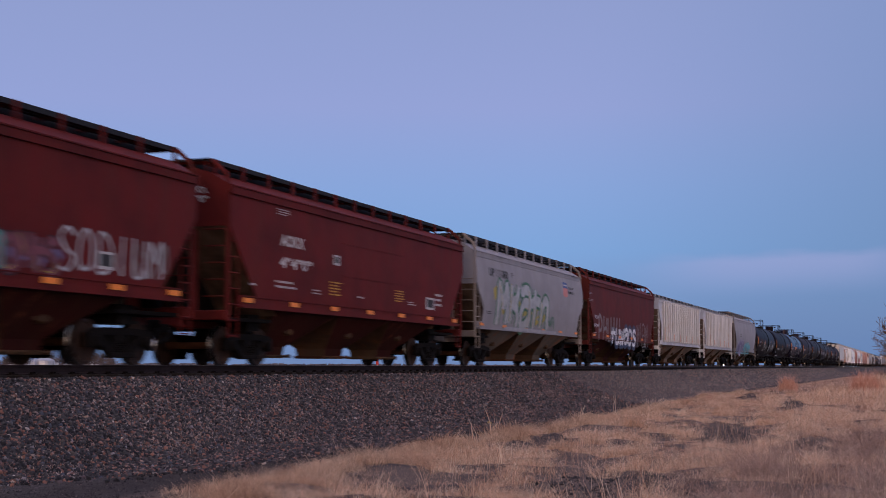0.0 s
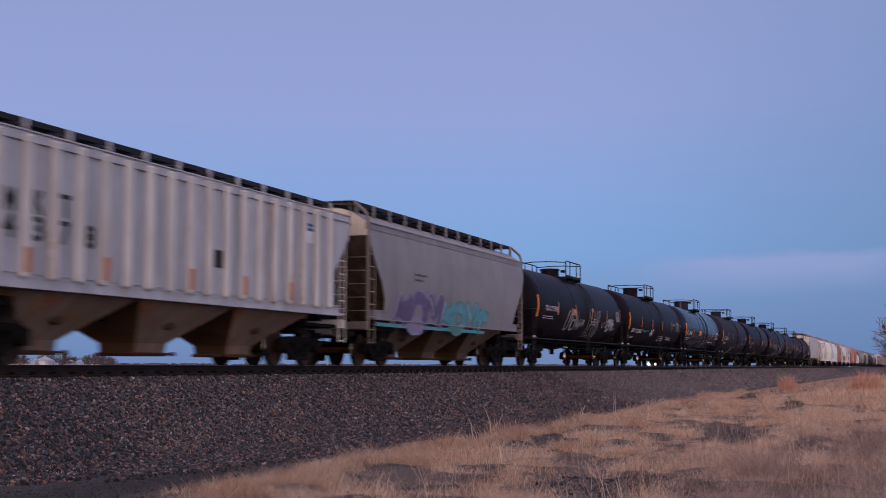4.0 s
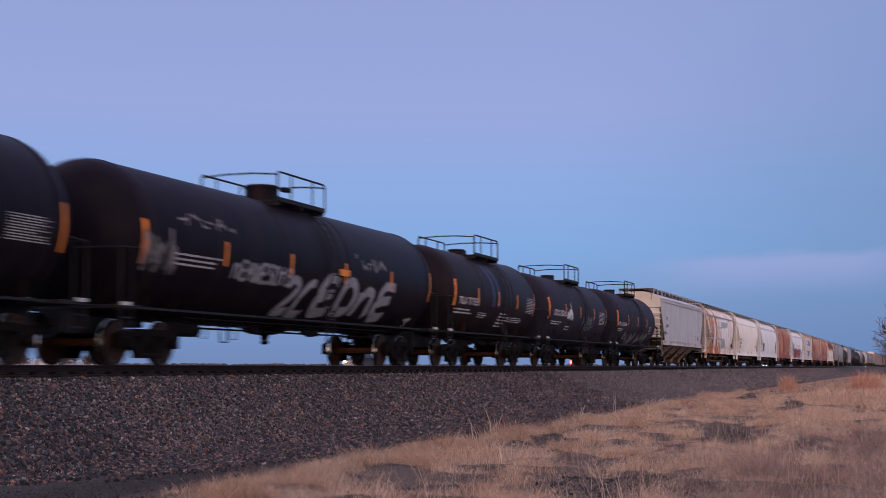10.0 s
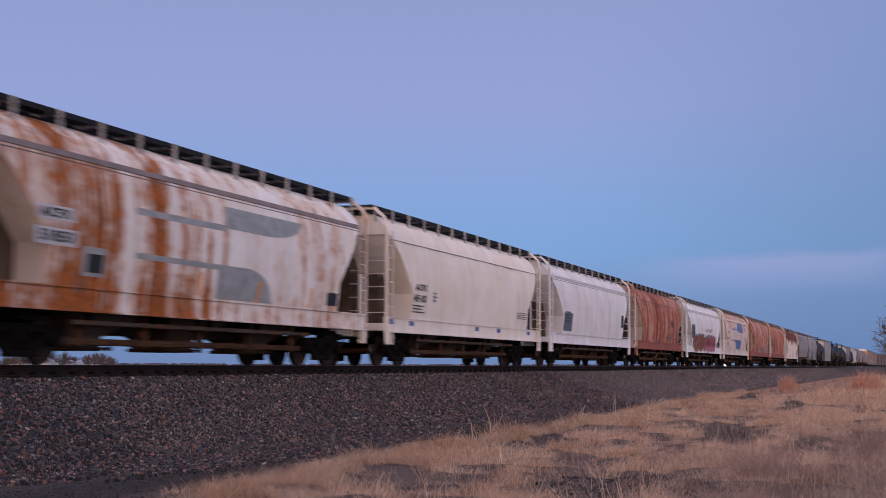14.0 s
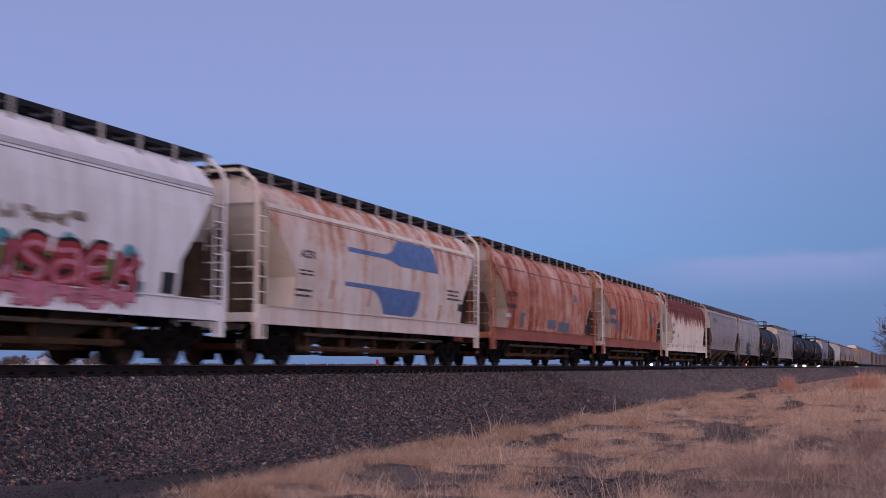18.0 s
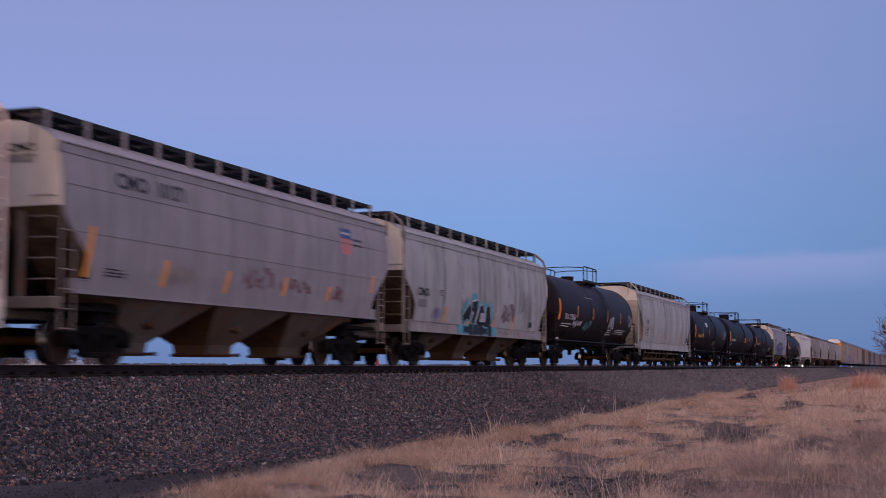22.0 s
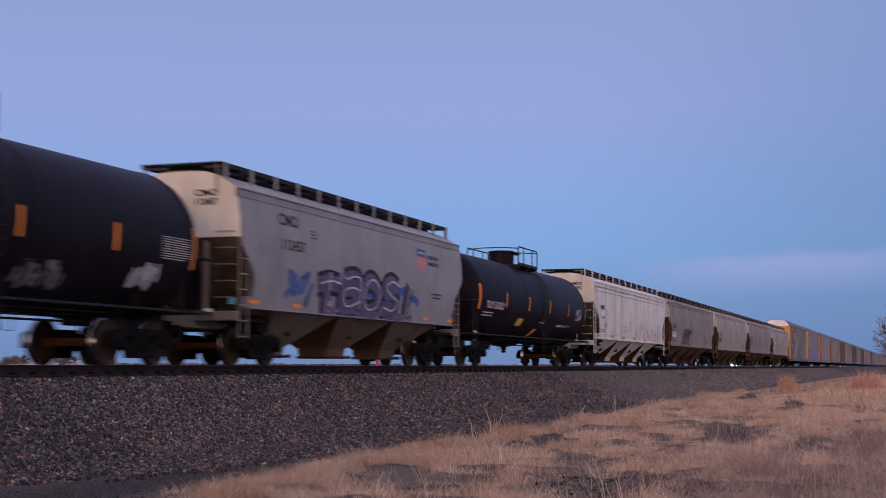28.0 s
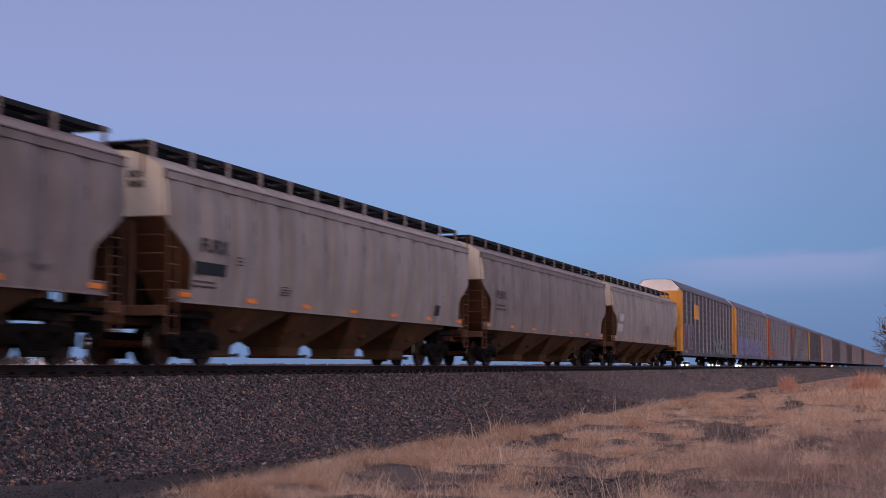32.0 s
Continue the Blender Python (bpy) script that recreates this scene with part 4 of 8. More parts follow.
def autorack(name, label, q0, q1, panel, frame_mat, detail=2, roof=None):
    """A bi-level enclosed auto carrier: posts, rows of perforated side panels, hipped roof and clamshell end doors."""
    car = thing(name, label, "autorack", "cars of the train")
    L = SPEED * (q1 - q0)
    hl = L / 2 - 0.75
    roof = roof or panel
    n = 14
    bay = (2 * hl - 1.2) / n
    for s in (-1, 1):
        if detail > 1 and s < 0:
            for i in range(n):
                x = -hl + 0.6 + bay * i
                for k in range(9):
                    z0 = 1.20 + k * 0.425
                    g = Geo().box(x + 0.07, x + bay - 0.07, -1.52, -1.49, z0 + 0.02, z0 + 0.39, 0.008)
                    for h in (0.12, 0.22, 0.32):
                        g.box(x + 0.14, x + bay - 0.14, -1.526, -1.52, z0 + h - 0.011, z0 + h + 0.011, 0, 1)
                    part("side_panel", g, [panel, DARK], car)
        else:
            g = Geo()
            for k in range(9):
                z0 = 1.20 + k * 0.425
                g.box(-hl + 0.6, hl - 0.6, min(s * 1.49, s * 1.52), max(s * 1.49, s * 1.52), z0 + 0.02, z0 + 0.39, 0.008)
            part("side_panels", g, panel, car)
        g = Geo().box(-hl + 0.6, hl - 0.6, min(s * 1.46, s * 1.48), max(s * 1.46, s * 1.48), 1.1, 5.05)
        part("inner_skin", g, panel, car)
        if s < 0:
            for i in range(n + 1):
                x = -hl + 0.6 + bay * i
                part("side_post", Geo().box(x - 0.075, x + 0.075, -1.585, -1.49, 0.95, 5.05, 0.01), frame_mat if i in (0, n) else RACKPOST if detail else panel, car)
        g = Geo().box(-hl, hl, min(s * 1.40, s * 1.58), max(s * 1.40, s * 1.58), 5.03, 5.14, 0.02).box(-hl + 0.4, hl - 0.4, min(s * 1.2, s * 1.55), max(s * 1.2, s * 1.55), 0.72, 1.18, 0.02)
        part("side_chord", g, panel, car)
    xs = [-hl + 2 * hl * i / 16 for i in range(17)]
    g = Geo().grid([[(x, y, z) for y, z in ((-1.56, 5.10), (-1.40, 5.30), (-0.95, 5.72), (-0.5, 5.79), (0.5, 5.79), (0.95, 5.72), (1.40, 5.30), (1.56, 5.10))] for x in xs])
    part("roof", g, roof, car, smooth=True)
    for s in (-1, 1):
        g = Geo()
        out = [(-1.50, 1.0), (-1.50, 5.12), (-0.95, 5.70), (-0.5, 5.77), (0.5, 5.77), (0.95, 5.70), (1.50, 5.12), (1.50, 1.0)]
        a, b = s * (hl - 0.02), s * (hl - 0.08)
        g.add([(a, y, z) for y, z in out] + [(b, y, z) for y, z in out], [tuple(range(8)), tuple(range(15, 7, -1))] + [(i, i + 8, (i + 1) % 8 + 8, (i + 1) % 8) for i in range(8)])
        part("end_door_head", g, RACKHEAD if detail else roof, car)
        for y in (-1, 1):
            g = Geo()
            a, b = sorted((s * (hl - 0.6), s * (hl + 0.05)))
            g.box(a, b, min(y * 1.42, y * 1.56), max(y * 1.42, y * 1.56), 1.0, 5.10, 0.04)
            for k in range(7):
                g.box(a + 0.1, b - 0.1, min(y * 1.55, y * 1.59), max(y * 1.55, y * 1.59), 1.3 + 0.52 * k, 1.36 + 0.52 * k)
            part("corner_door", g, frame_mat, car)
            g = Geo()
            a2 = s * (hl + 0.02)
            g.box(min(a2, a2 + s * 0.05), max(a2, a2 + s * 0.05), min(y * 0.02, y * 1.45), max(y * 0.02, y * 1.45), 1.0, 5.0, 0.02)
            part("end_door", g, frame_mat, car)
        coupler(car, s * L / 2, s)
        bogie(car, s * (L / 2 - 3.3))
    part("deck", Geo().box(-hl, hl, -1.4, 1.4, 0.85, 1.05, 0.02), TRUCK, car)
    return car, (lambda z: 1.53), hl


# boundaries between the cars: seconds at which each would pass the same place
Q = [0.64, 1.526, 2.411, 3.265, 4.16, 5.054, 5.93, 6.78, 7.70, 8.63, 9.52, 10.415, 11.32, 12.27, 12.885, 13.56, 14.205, 15.10, 16.0, 16.914, 17.82,
     18.685, 19.595, 20.506, 21.412, 22.30, 23.215, 24.067, 24.957, 25.86, 26.83, 27.755, 28.69, 29.55, 30.40, 31.315, 32.345, 33.395, 34.45, 35.525, 36.56]
TRAIN = []   # (car, middle of the car at the start)


def on_track(car, i, q0=None, q1=None):
    a, b = (Q[i], Q[i + 1]) if q0 is None else (q0, q1)
    TRAIN.append((car, SPEED * (a + b) / 2 - 5.09))
    return car


def word(car, text, x0, x1, z0, z1, mat, fn, name="lettering"):
    """Stencilled word that fills the stretch x0 to x1, z0 to z1 of the near side."""
    return letters(car, text, x0, z0, z1 - z0, mat, fn, x1 - x0, name)


def end_mark(car, hl, lines, mat, z=3.92, size=0.14, y=-0.35, width=0.62):
    """Reporting marks on the leading end sheet, one word a line."""
    for i, text in enumerate(lines):
        ob = letters(car, text, 0.0, 0.0, size, mat, lambda h: 0.0, width)
        co = np.empty(len(ob.data.vertices) * 3)
        ob.data.vertices.foreach_get("co", co)
        co = co.reshape(-1, 3)
        out = np.stack([np.full(len(co), -hl - 0.012), y - co[:, 0], z - i * size * 1.5 + co[:, 2]], 1)
        ob.data.vertices.foreach_set("co", out.ravel())
        ob.data.update()


def patch(car, x0, x1, z0, z1, mat, fn, name="painted_patch", label=""):
    return part(name, sheet_fill(fn, x0, x1, z0, z1, 0.005, 2, 5), mat, car, label)


def small(car, x0, x1, z0, z1, n, mat, fn, seed=0):
    """n lines of small print as bars."""
    n = 10 if n >= 6 else n
    h = (z1 - z0) / (n * 2.3)
    return bars(car, x0, z1 - h, x1 - x0, n, h, mat, fn, 1.3, seed)


def placard(car, x0, x1, z0, z1, mat, fn, lean=0.0, name="placard", ink=None):
    """A plate on the side, leaning by lean metres over its height."""
    rows = [[(x + lean * (k / 4), -fn(z0 + (z1 - z0) * k / 4) - 0.012, z0 + (z1 - z0) * k / 4) for k in range(5)] for x in (x0, x1)]
    part(name, Geo().grid(rows), mat, car)


def shield(car, x0, x1, z0, z1, fn, lower=None):
    """The owner's badge as plain blue and pale red fields."""
    m = z0 + (z1 - z0) * 0.62
    patch(car, x0, x1, m, z1, BLUEP, fn, "badge_field")
    pale = lower or PINKP
    w = x1 - x0
    ps = [(x0, m), (x1, m), (x1, z0 + 0.12 * (z1 - z0)), (x0 + w / 2, z0), (x0, z0 + 0.12 * (z1 - z0))]
    part("badge_field", Geo().add([(x, -fn(z) - 0.007, z) for x, z in ps], [tuple(range(5))]), pale, car)
    patch(car, x0 + w * 0.1, x1 - w * 0.1, m + (z1 - m) * 0.40, m + (z1 - m) * 0.62, WHITE, lambda z: fn(z) + 0.004, "badge_bar")


def d_shape(car, x0, x1, z0, z1, mat, fn, hang, name="emblem"):
    """A painted field with one rounded corner; hang: flat along its top, else along its foot."""
    rows = []
    for i in range(13):
        u = i / 12
        h = (z1 - z0) * math.sqrt(max(0.0004, 1 - (max(0, u - 0.5) / 0.5) ** 2))
        a, b = (z1 - h, z1) if hang else (z0, z0 + h)
        rows.append([(x0 + (x1 - x0) * u, -fn(a + (b - a) * k / 4) - 0.007, a + (b - a) * k / 4) for k in range(5)])
    part(name, Geo().grid(rows), mat, car)


def swoosh(car, x0, x1, b0, b1, z0, z1, mat, fn, xa, xb, name="emblem"):
    """A thin painted bar, b0 to b1 high, that swells between xa and xb into a tall field, z0 to z1, with a rounded end."""
    rows = []
    n = 40
    for i in range(n + 1):
        x = x0 + (x1 - x0) * i / n
        f = min(1, max(0, (x - xa) / (xb - xa)))
        f = f ** 2.2 if f < 1 else 1
        lo, hi = b0 + (z0 - b0) * f, b1 + (z1 - b1) * f
        r = (z1 - z0) * 0.75
        if x > x1 - r:
            k = 1 - math.sqrt(max(0.0, 1 - ((x - x1 + r) / r) ** 2))
            mid = z0 if b0 - z0 < z1 - b1 else z1
            lo, hi = lo + (mid - lo) * k * 0.9, hi + (mid - hi) * k * 0.9
        rows.append([(x, -fn(lo + (hi - lo) * q / 4) - 0.007, lo + (hi - lo) * q / 4) for q in range(5)])
    part(name, Geo().grid(rows), mat, car)


def stripe(car, x, z0, z1, w, fn, lean=0.0, mat=None):
    w, z0, z1 = w * 1.35, z0 - 0.03, z1 + 0.03
    rows = [[(x + s * w / 2 + lean * k / 4, -fn(z0 + (z1 - z0) * k / 4) - 0.012, z0 + (z1 - z0) * k / 4) for k in range(5)] for s in (-1, 1)]
    part("reflector_strip", Geo().grid(rows), mat or AMBER, car)


# dusty grey with the chutes' underside shade mixed into the colour
CHUTEGREY = paint("dusty_grey_shaded_chute_paint", (0.120, 0.100, 0.088), (0.075, 0.060, 0.050), rust=0.34, streak=0.6, rough=0.8, shift=2.0)
CHUTELIGHT = paint("pale_dusty_chute_paint", (0.215, 0.175, 0.150), (0.145, 0.112, 0.092), rust=0.40, streak=0.7, rough=0.8, shift=6.0, spec=0.08)
RACKPOST = plain("pale_galvanised_post", (0.36, 0.34, 0.38), 0.55, 0.2, 0.25, 3)
RACKHEAD = paint("white_rusted_door_head_paint", (0.86, 0.84, 0.87), (0.80, 0.77, 0.79), rust=0.26, streak=0.2, rust_col=(0.12, 0.035, 0.025), shift=30.2)
PINKP = plain("faded_red_badge_paint", (0.55, 0.22, 0.22), 0.6, 0.0, 0.2, 5)
SPRAY = {k: plain("spray_" + k, c, 0.5, 0.0, 0.3, 4) for k, c in dict(
    silver=(0.50, 0.51, 0.54), green=(0.05, 0.17, 0.10), yellow=(0.42, 0.33, 0.07), navy=(0.020, 0.030, 0.085), white=(0.66, 0.66, 0.68), grey=(0.22, 0.20, 0.20),
    pink=(0.55, 0.16, 0.24), red=(0.42, 0.05, 0.05), cyan=(0.12, 0.38, 0.46), teal=(0.10, 0.26, 0.25), purple=(0.16, 0.13, 0.26), violet=(0.30, 0.27, 0.42), blue=(0.06, 0.12, 0.38),
    skyblue=(0.13, 0.22, 0.46), orange=(0.52, 0.19, 0.05), black=(0.02, 0.02, 0.025), maroon=(0.20, 0.06, 0.08), lime=(0.22, 0.34, 0.10), slate=(0.16, 0.18, 0.24), bright=(0.80, 0.80, 0.84), sage=(0.25, 0.275, 0.26), worn=(0.40, 0.425, 0.43), brick=(0.44, 0.19, 0.095), rose=(0.68, 0.25, 0.34), mauve=(0.125, 0.095, 0.185), chalk=(0.41, 0.42, 0.45), stain=(0.030, 0.042, 0.095), faded=(0.33, 0.325, 0.36), tan=(0.40, 0.33, 0.27)).items()}


# ---- ground, embankment, track ----
def height(x, y):
    """The ground: grass verge, ditch side, ballast bank, far road bank and fields."""
    dy = y - TRACK
    n = noise.noise((x * 0.35, y * 0.35, 0.0)) * 0.10 + noise.noise((x * 1.1, y * 1.3, 5.0)) * (0.13 if y < 7.6 else 0.05)
    if dy < -4.7:
        d = -4.7 - dy
        z = n * min(1, d / 3) + (0.06 * math.exp(-((y - 7.7) / 1.0) ** 2) + 0.04 * max(0, min(1, (8.5 - y) / 6)))
    elif dy < -1.55:
        z = 1.285 * (dy + 4.7) / 3.15 + n * 0.5
        z = min(z, 1.285)
    elif dy < 1.75:
        z = 1.285 - 0.03 * max(0, min(1, (dy + 0.5) / 0.4))
    elif dy < 4.7:
        z = 1.27 - (1.27 - 0.3) * (dy - 1.75) / 2.95 + n * 0.4
    else:
        z = 0.3 + n
        z = z + (0.80 - z) * max(0, min(1, 1 - (abs(y - 57) - 8) / 8)) if y > 40 else z
    return z


def steps(marks):
    """Grid lines: (start, end, step) stretches joined."""
    out = []
    for a, b, s in marks:
        k = max(1, round((b - a) / s))
        out += [a + (b - a) * i / k for i in range(k)]
    return out + [marks[-1][1]]


gx = steps([(-4000, -400, 400), (-400, -20, 40), (-20, 8, 2), (8, 40, 0.4), (40, 90, 0.9), (90, 200, 4), (200, 800, 40), (800, 4500, 400)])
gy = steps([(-3000, -200, 350), (-200, -10, 20), (-10, 0, 1.0), (0, 11, 0.35), (11, 15, 0.28), (15, 21, 0.5), (21, 40, 2), (40, 75, 2), (75, 400, 25), (400, 4500, 350)])


def ground_material():
    m, nd, lk, b = shader("verge_earth", 0.95)
    tc = nd.new("ShaderNodeTexCoord")
    sp = nd.new("ShaderNodeSeparateXYZ")
    lk.new(tc.outputs["Object"], sp.inputs[0])
    ob = tc.outputs["Object"]
    big, mid, fine = tex_noise(nd, lk, ob, 0.6, 5), tex_noise(nd, lk, ob, 4.0, 6, 0.7), tex_noise(nd, lk, ob, 22.0, 3)
    dirt = blend(nd, lk, ramp(nd, lk, mid, 0.35, 0.7), (0.026, 0.022, 0.023), (0.050, 0.041, 0.040))
    litter = tex_noise(nd, lk, ob, 55.0, 4, 0.75)
    straw = blend(nd, lk, ramp(nd, lk, litter, 0.45, 0.60), (0.055, 0.045, 0.043), (0.22, 0.160, 0.128))
    straw = blend(nd, lk, ramp(nd, lk, big, 0.50, 0.62), straw, (0.055, 0.046, 0.046))
    vor = nd.new("ShaderNodeTexVoronoi")
    vor.inputs["Scale"].default_value = 15.0
    lk.new(ob, vor.inputs["Vector"])
    hue = nd.new("ShaderNodeSeparateColor")
    lk.new(vor.outputs["Color"], hue.inputs[0])
    stone = blend(nd, lk, hue.outputs[0], (0.040, 0.037, 0.042), (0.150, 0.128, 0.126))
    stone = blend(nd, lk, ramp(nd, lk, vor.outputs["Distance"], 0.25, 0.6), stone, (0.045, 0.041, 0.043))
    field = blend(nd, lk, ramp(nd, lk, big, 0.4, 0.6), (0.15, 0.11, 0.07), (0.24, 0.18, 0.11))
    edge = math_node(nd, lk, "ADD", sp.outputs["Y"], math_node(nd, lk, "MULTIPLY", math_node(nd, lk, "SUBTRACT", mid, 0.5), 1.6))
    col = blend(nd, lk, ramp(nd, lk, edge, 8.2, 8.9), straw, dirt)
    col = blend(nd, lk, ramp(nd, lk, edge, 9.7, 10.9), col, stone)
    col = blend(nd, lk, ramp(nd, lk, edge, 20.0, 21.5), col, field)
    lk.new(col, b.inputs["Base Color"])
    bump(nd, lk, b, math_node(nd, lk, "ADD", fine, mid), 0.6, 0.04)
    return m


g = Geo()
g.grid([[(x, y, height(x, y)) for y in gy] for x in gx])
ground = flat("ground", g, ground_material(), "dry grass verge, dark dirt and a grey ballast bank", "ground", smooth=True)

RAILSTEEL = plain("brown_rail_steel", (0.021, 0.0150, 0.0170), 0.8, 0.0, 0.4, 3)
RAILTOP = plain("polished_rail_head", (0.32, 0.31, 0.31), 0.3, 1.0, 0.2, 10)
TIE = plain("dark_concrete_tie", (0.034, 0.029, 0.028), 0.9, 0.0, 0.4, 6)
for s in (-1, 1):
    c = TRACK + s * 0.755
    outline = [(-0.07, 0.0), (-0.07, 0.012), (-0.02, 0.028), (-0.009, 0.05), (-0.009, 0.125), (-0.036, 0.140), (-0.036, 0.168), (-0.028, 0.176),
               (0.028, 0.176), (0.036, 0.168), (0.036, 0.140), (0.009, 0.125), (0.009, 0.05), (0.02, 0.028), (0.07, 0.012), (0.07, 0.0)]
    g = Geo()
    n = len(outline)
    vs = [(x, c + y, RAIL - 0.176 + z) for x in (-300, 2500) for y, z in outline]
    g.add(vs, [(i, (i + 1) % n, (i + 1) % n + n, i + n) for i in range(n)])
    g.m = [1 if 6 <= i <= 8 else 0 for i in range(n)]
    tagged(new("rail", g.mesh("rail", [RAILSTEEL, RAILTOP])), "brown steel rail with a polished head", "rail", "", "structure")
tie_mesh = Geo().box(-0.12, 0.12, -1.15, 1.15, -0.2, 0.0, 0.02).mesh("tie", TIE)
tie_bed = tagged(new("track_ties"), "dark ties sunk in the ballast", "ties", "", "structure")
for i in range(140):
    t = part("tie", tie_mesh, None, tie_bed)
    t.location = (14 + i * 0.61, TRACK, RAIL - 0.178)
plate_mesh = Geo().box(-0.10, 0.10, -0.16, 0.16, 0, 0.02, 0.004).box(-0.05, -0.02, -0.13, -0.06, 0.0, 0.05, 0.01).box(0.02, 0.05, -0.13, -0.06, 0.0, 0.05, 0.01).mesh("tie_plate", TRUCK)
for i in range(140):
    t = part("tie_plate", plate_mesh, None, tie_bed)
    t.location = (14 + i * 0.61, TRACK - 0.755, RAIL - 0.180)

ROADM = plain("grey_asphalt", (0.06, 0.06, 0.062), 0.9, 0.0, 0.3, 0.8)
road = flat("road", Geo().box(-600, 2500, 52.5, 61.5, 0.50, 1.05), ROADM, "grey asphalt highway on a low bank", "road")
flat("road_line", Geo().box(-600, 2500, 56.9, 57.1, 1.05, 1.054), YELLOWP, "yellow centre line on the highway", "road marking")


# ---- the train, car by car ----
RED = paint("oxide_red_car_paint", (0.122, 0.0155, 0.0145), (0.080, 0.0125, 0.0120), rust=0.10, streak=0.45, shift=0.2, spec=0.06)
RED2 = paint("faded_oxide_red_paint", (0.115, 0.0185, 0.0155), (0.075, 0.0165, 0.0145), rust=0.17, streak=0.55, shift=1.1, spec=0.06)
# car red darkened: the shade on the tucked-under chutes is in this colour
REDCHUTE = paint("shaded_red_chute_paint", (0.045, 0.010, 0.009), (0.030, 0.010, 0.009), rust=0.2, streak=0.6, rough=0.85, shift=1.7, spec=0.05)
GREY = paint("light_grey_car_paint", (0.27, 0.262, 0.295), (0.22, 0.215, 0.245), rust=0.04, streak=0.3, shift=2.3)
# paler than the panels: the light on the rib faces is painted in
RIBCREAM = paint("lit_cream_rib_paint", (0.68, 0.67, 0.675), (0.58, 0.56, 0.55), rust=0.27, streak=0.5, shift=3.1)
BEIGE = paint("dirty_white_car_paint", (0.48, 0.495, 0.56), (0.39, 0.395, 0.44), rust=0.20, streak=0.6, shift=3.7)
PALE = paint("pale_grey_car_paint", (0.50, 0.505, 0.545), (0.42, 0.42, 0.445), rust=0.06, streak=0.45, shift=4.2)
PALE2 = paint("streaked_grey_car_paint", (0.365, 0.36, 0.375), (0.295, 0.29, 0.295), rust=0.10, streak=0.9, shift=4.6, grime=0.42)
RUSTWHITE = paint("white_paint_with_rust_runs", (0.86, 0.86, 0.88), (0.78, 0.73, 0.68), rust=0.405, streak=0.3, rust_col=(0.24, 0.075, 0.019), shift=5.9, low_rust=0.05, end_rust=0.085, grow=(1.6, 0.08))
CREAM = paint("cream_white_car_paint", (0.86, 0.81, 0.77), (0.78, 0.71, 0.64), rust=0.13, streak=0.25, shift=6.4)
CREAM2 = paint("chalky_white_car_paint", (0.80, 0.80, 0.84), (0.71, 0.70, 0.715), rust=0.14, streak=0.35, shift=7.7)
PEACH = paint("peach_white_stained_paint", (0.72, 0.655, 0.63), (0.62, 0.52, 0.47), rust=0.30, streak=0.3, rust_col=(0.30, 0.12, 0.070), top_rust=0.10, shift=9.7)
RUSTRED = paint("rust_red_faded_paint", (0.42, 0.155, 0.092), (0.60, 0.37, 0.285), rust=0.515, streak=0.15, rust_col=(0.150, 0.030, 0.016), shift=8.8)
RUSTRED2 = paint("rust_brown_faded_paint", (0.50, 0.185, 0.100), (0.62, 0.34, 0.24), rust=0.49, streak=0.15, rust_col=(0.155, 0.031, 0.016), shift=10.1)
RUSTRED3 = paint("rust_orange_faded_paint", (0.45, 0.180, 0.110), (0.64, 0.42, 0.34), rust=0.51, streak=0.15, rust_col=(0.155, 0.031, 0.017), shift=10.9)
RUSTTOP = paint("white_paint_rusted_from_the_roof", (0.82, 0.74, 0.68), (0.72, 0.60, 0.51), rust=0.24, streak=0.4, rust_col=(0.115, 0.033, 0.027), top_rust=0.36, shift=11.3)
SILVER = paint("lavender_grey_car_paint", (0.31, 0.285, 0.31), (0.26, 0.24, 0.26), rust=0.04, streak=0.4, shift=12.6)
DUSTY = paint("dusty_taupe_car_paint", (0.255, 0.215, 0.215), (0.19, 0.160, 0.157), rust=0.14, streak=0.6, shift=13.9, grime=0.42)
DUSTY2 = paint("dusty_grey_car_paint", (0.33, 0.295, 0.29), (0.255, 0.222, 0.215), rust=0.14, streak=0.6, shift=15.2, grime=0.46)
CREAMEND = paint("cream_end_paint", (0.74, 0.68, 0.61), (0.62, 0.55, 0.47), rust=0.12, streak=0.35, shift=4.9)
YELLOWRACK = paint("yellow_ochre_rack_paint", (0.72, 0.36, 0.075), (0.58, 0.27, 0.06), rust=0.12, streak=0.4, shift=16.4)
ORANGERACK = paint("red_orange_rack_paint", (0.50, 0.10, 0.05), (0.38, 0.09, 0.05), rust=0.15, streak=0.4, shift=17.7)
BROWNRACK = paint("brown_rack_paint", (0.24, 0.13, 0.09), (0.17, 0.10, 0.07), rust=0.2, streak=0.4, shift=18.1)
GALV = plain("galvanised_rack_panel", (0.25, 0.225, 0.275), 0.5, 0.3, 0.25, 3)
GALV2 = plain("dull_galvanised_panel", (0.130, 0.117, 0.138), 0.6, 0.2, 0.3, 3)
SP = SPRAY
RUSTPOST = paint("rusty_brown_ladder_paint", (0.150, 0.082, 0.056), (0.105, 0.055, 0.038), rust=0.3, streak=0.5, shift=19.0, spec=0.06)
RUSTSILL = paint("rusty_red_sill_paint", (0.33, 0.105, 0.068), (0.25, 0.075, 0.050), rust=0.3, streak=0.4, shift=22.0)
PALE3 = paint("chalky_smeared_car_paint", (0.64, 0.61, 0.61), (0.53, 0.50, 0.49), rust=0.10, streak=0.7, shift=23.1, grime=0.42)
PEACHTAPE = plain("faded_peach_reflective_tape", (0.60, 0.25, 0.12), 0.5, 0.0, 0.3, 10)
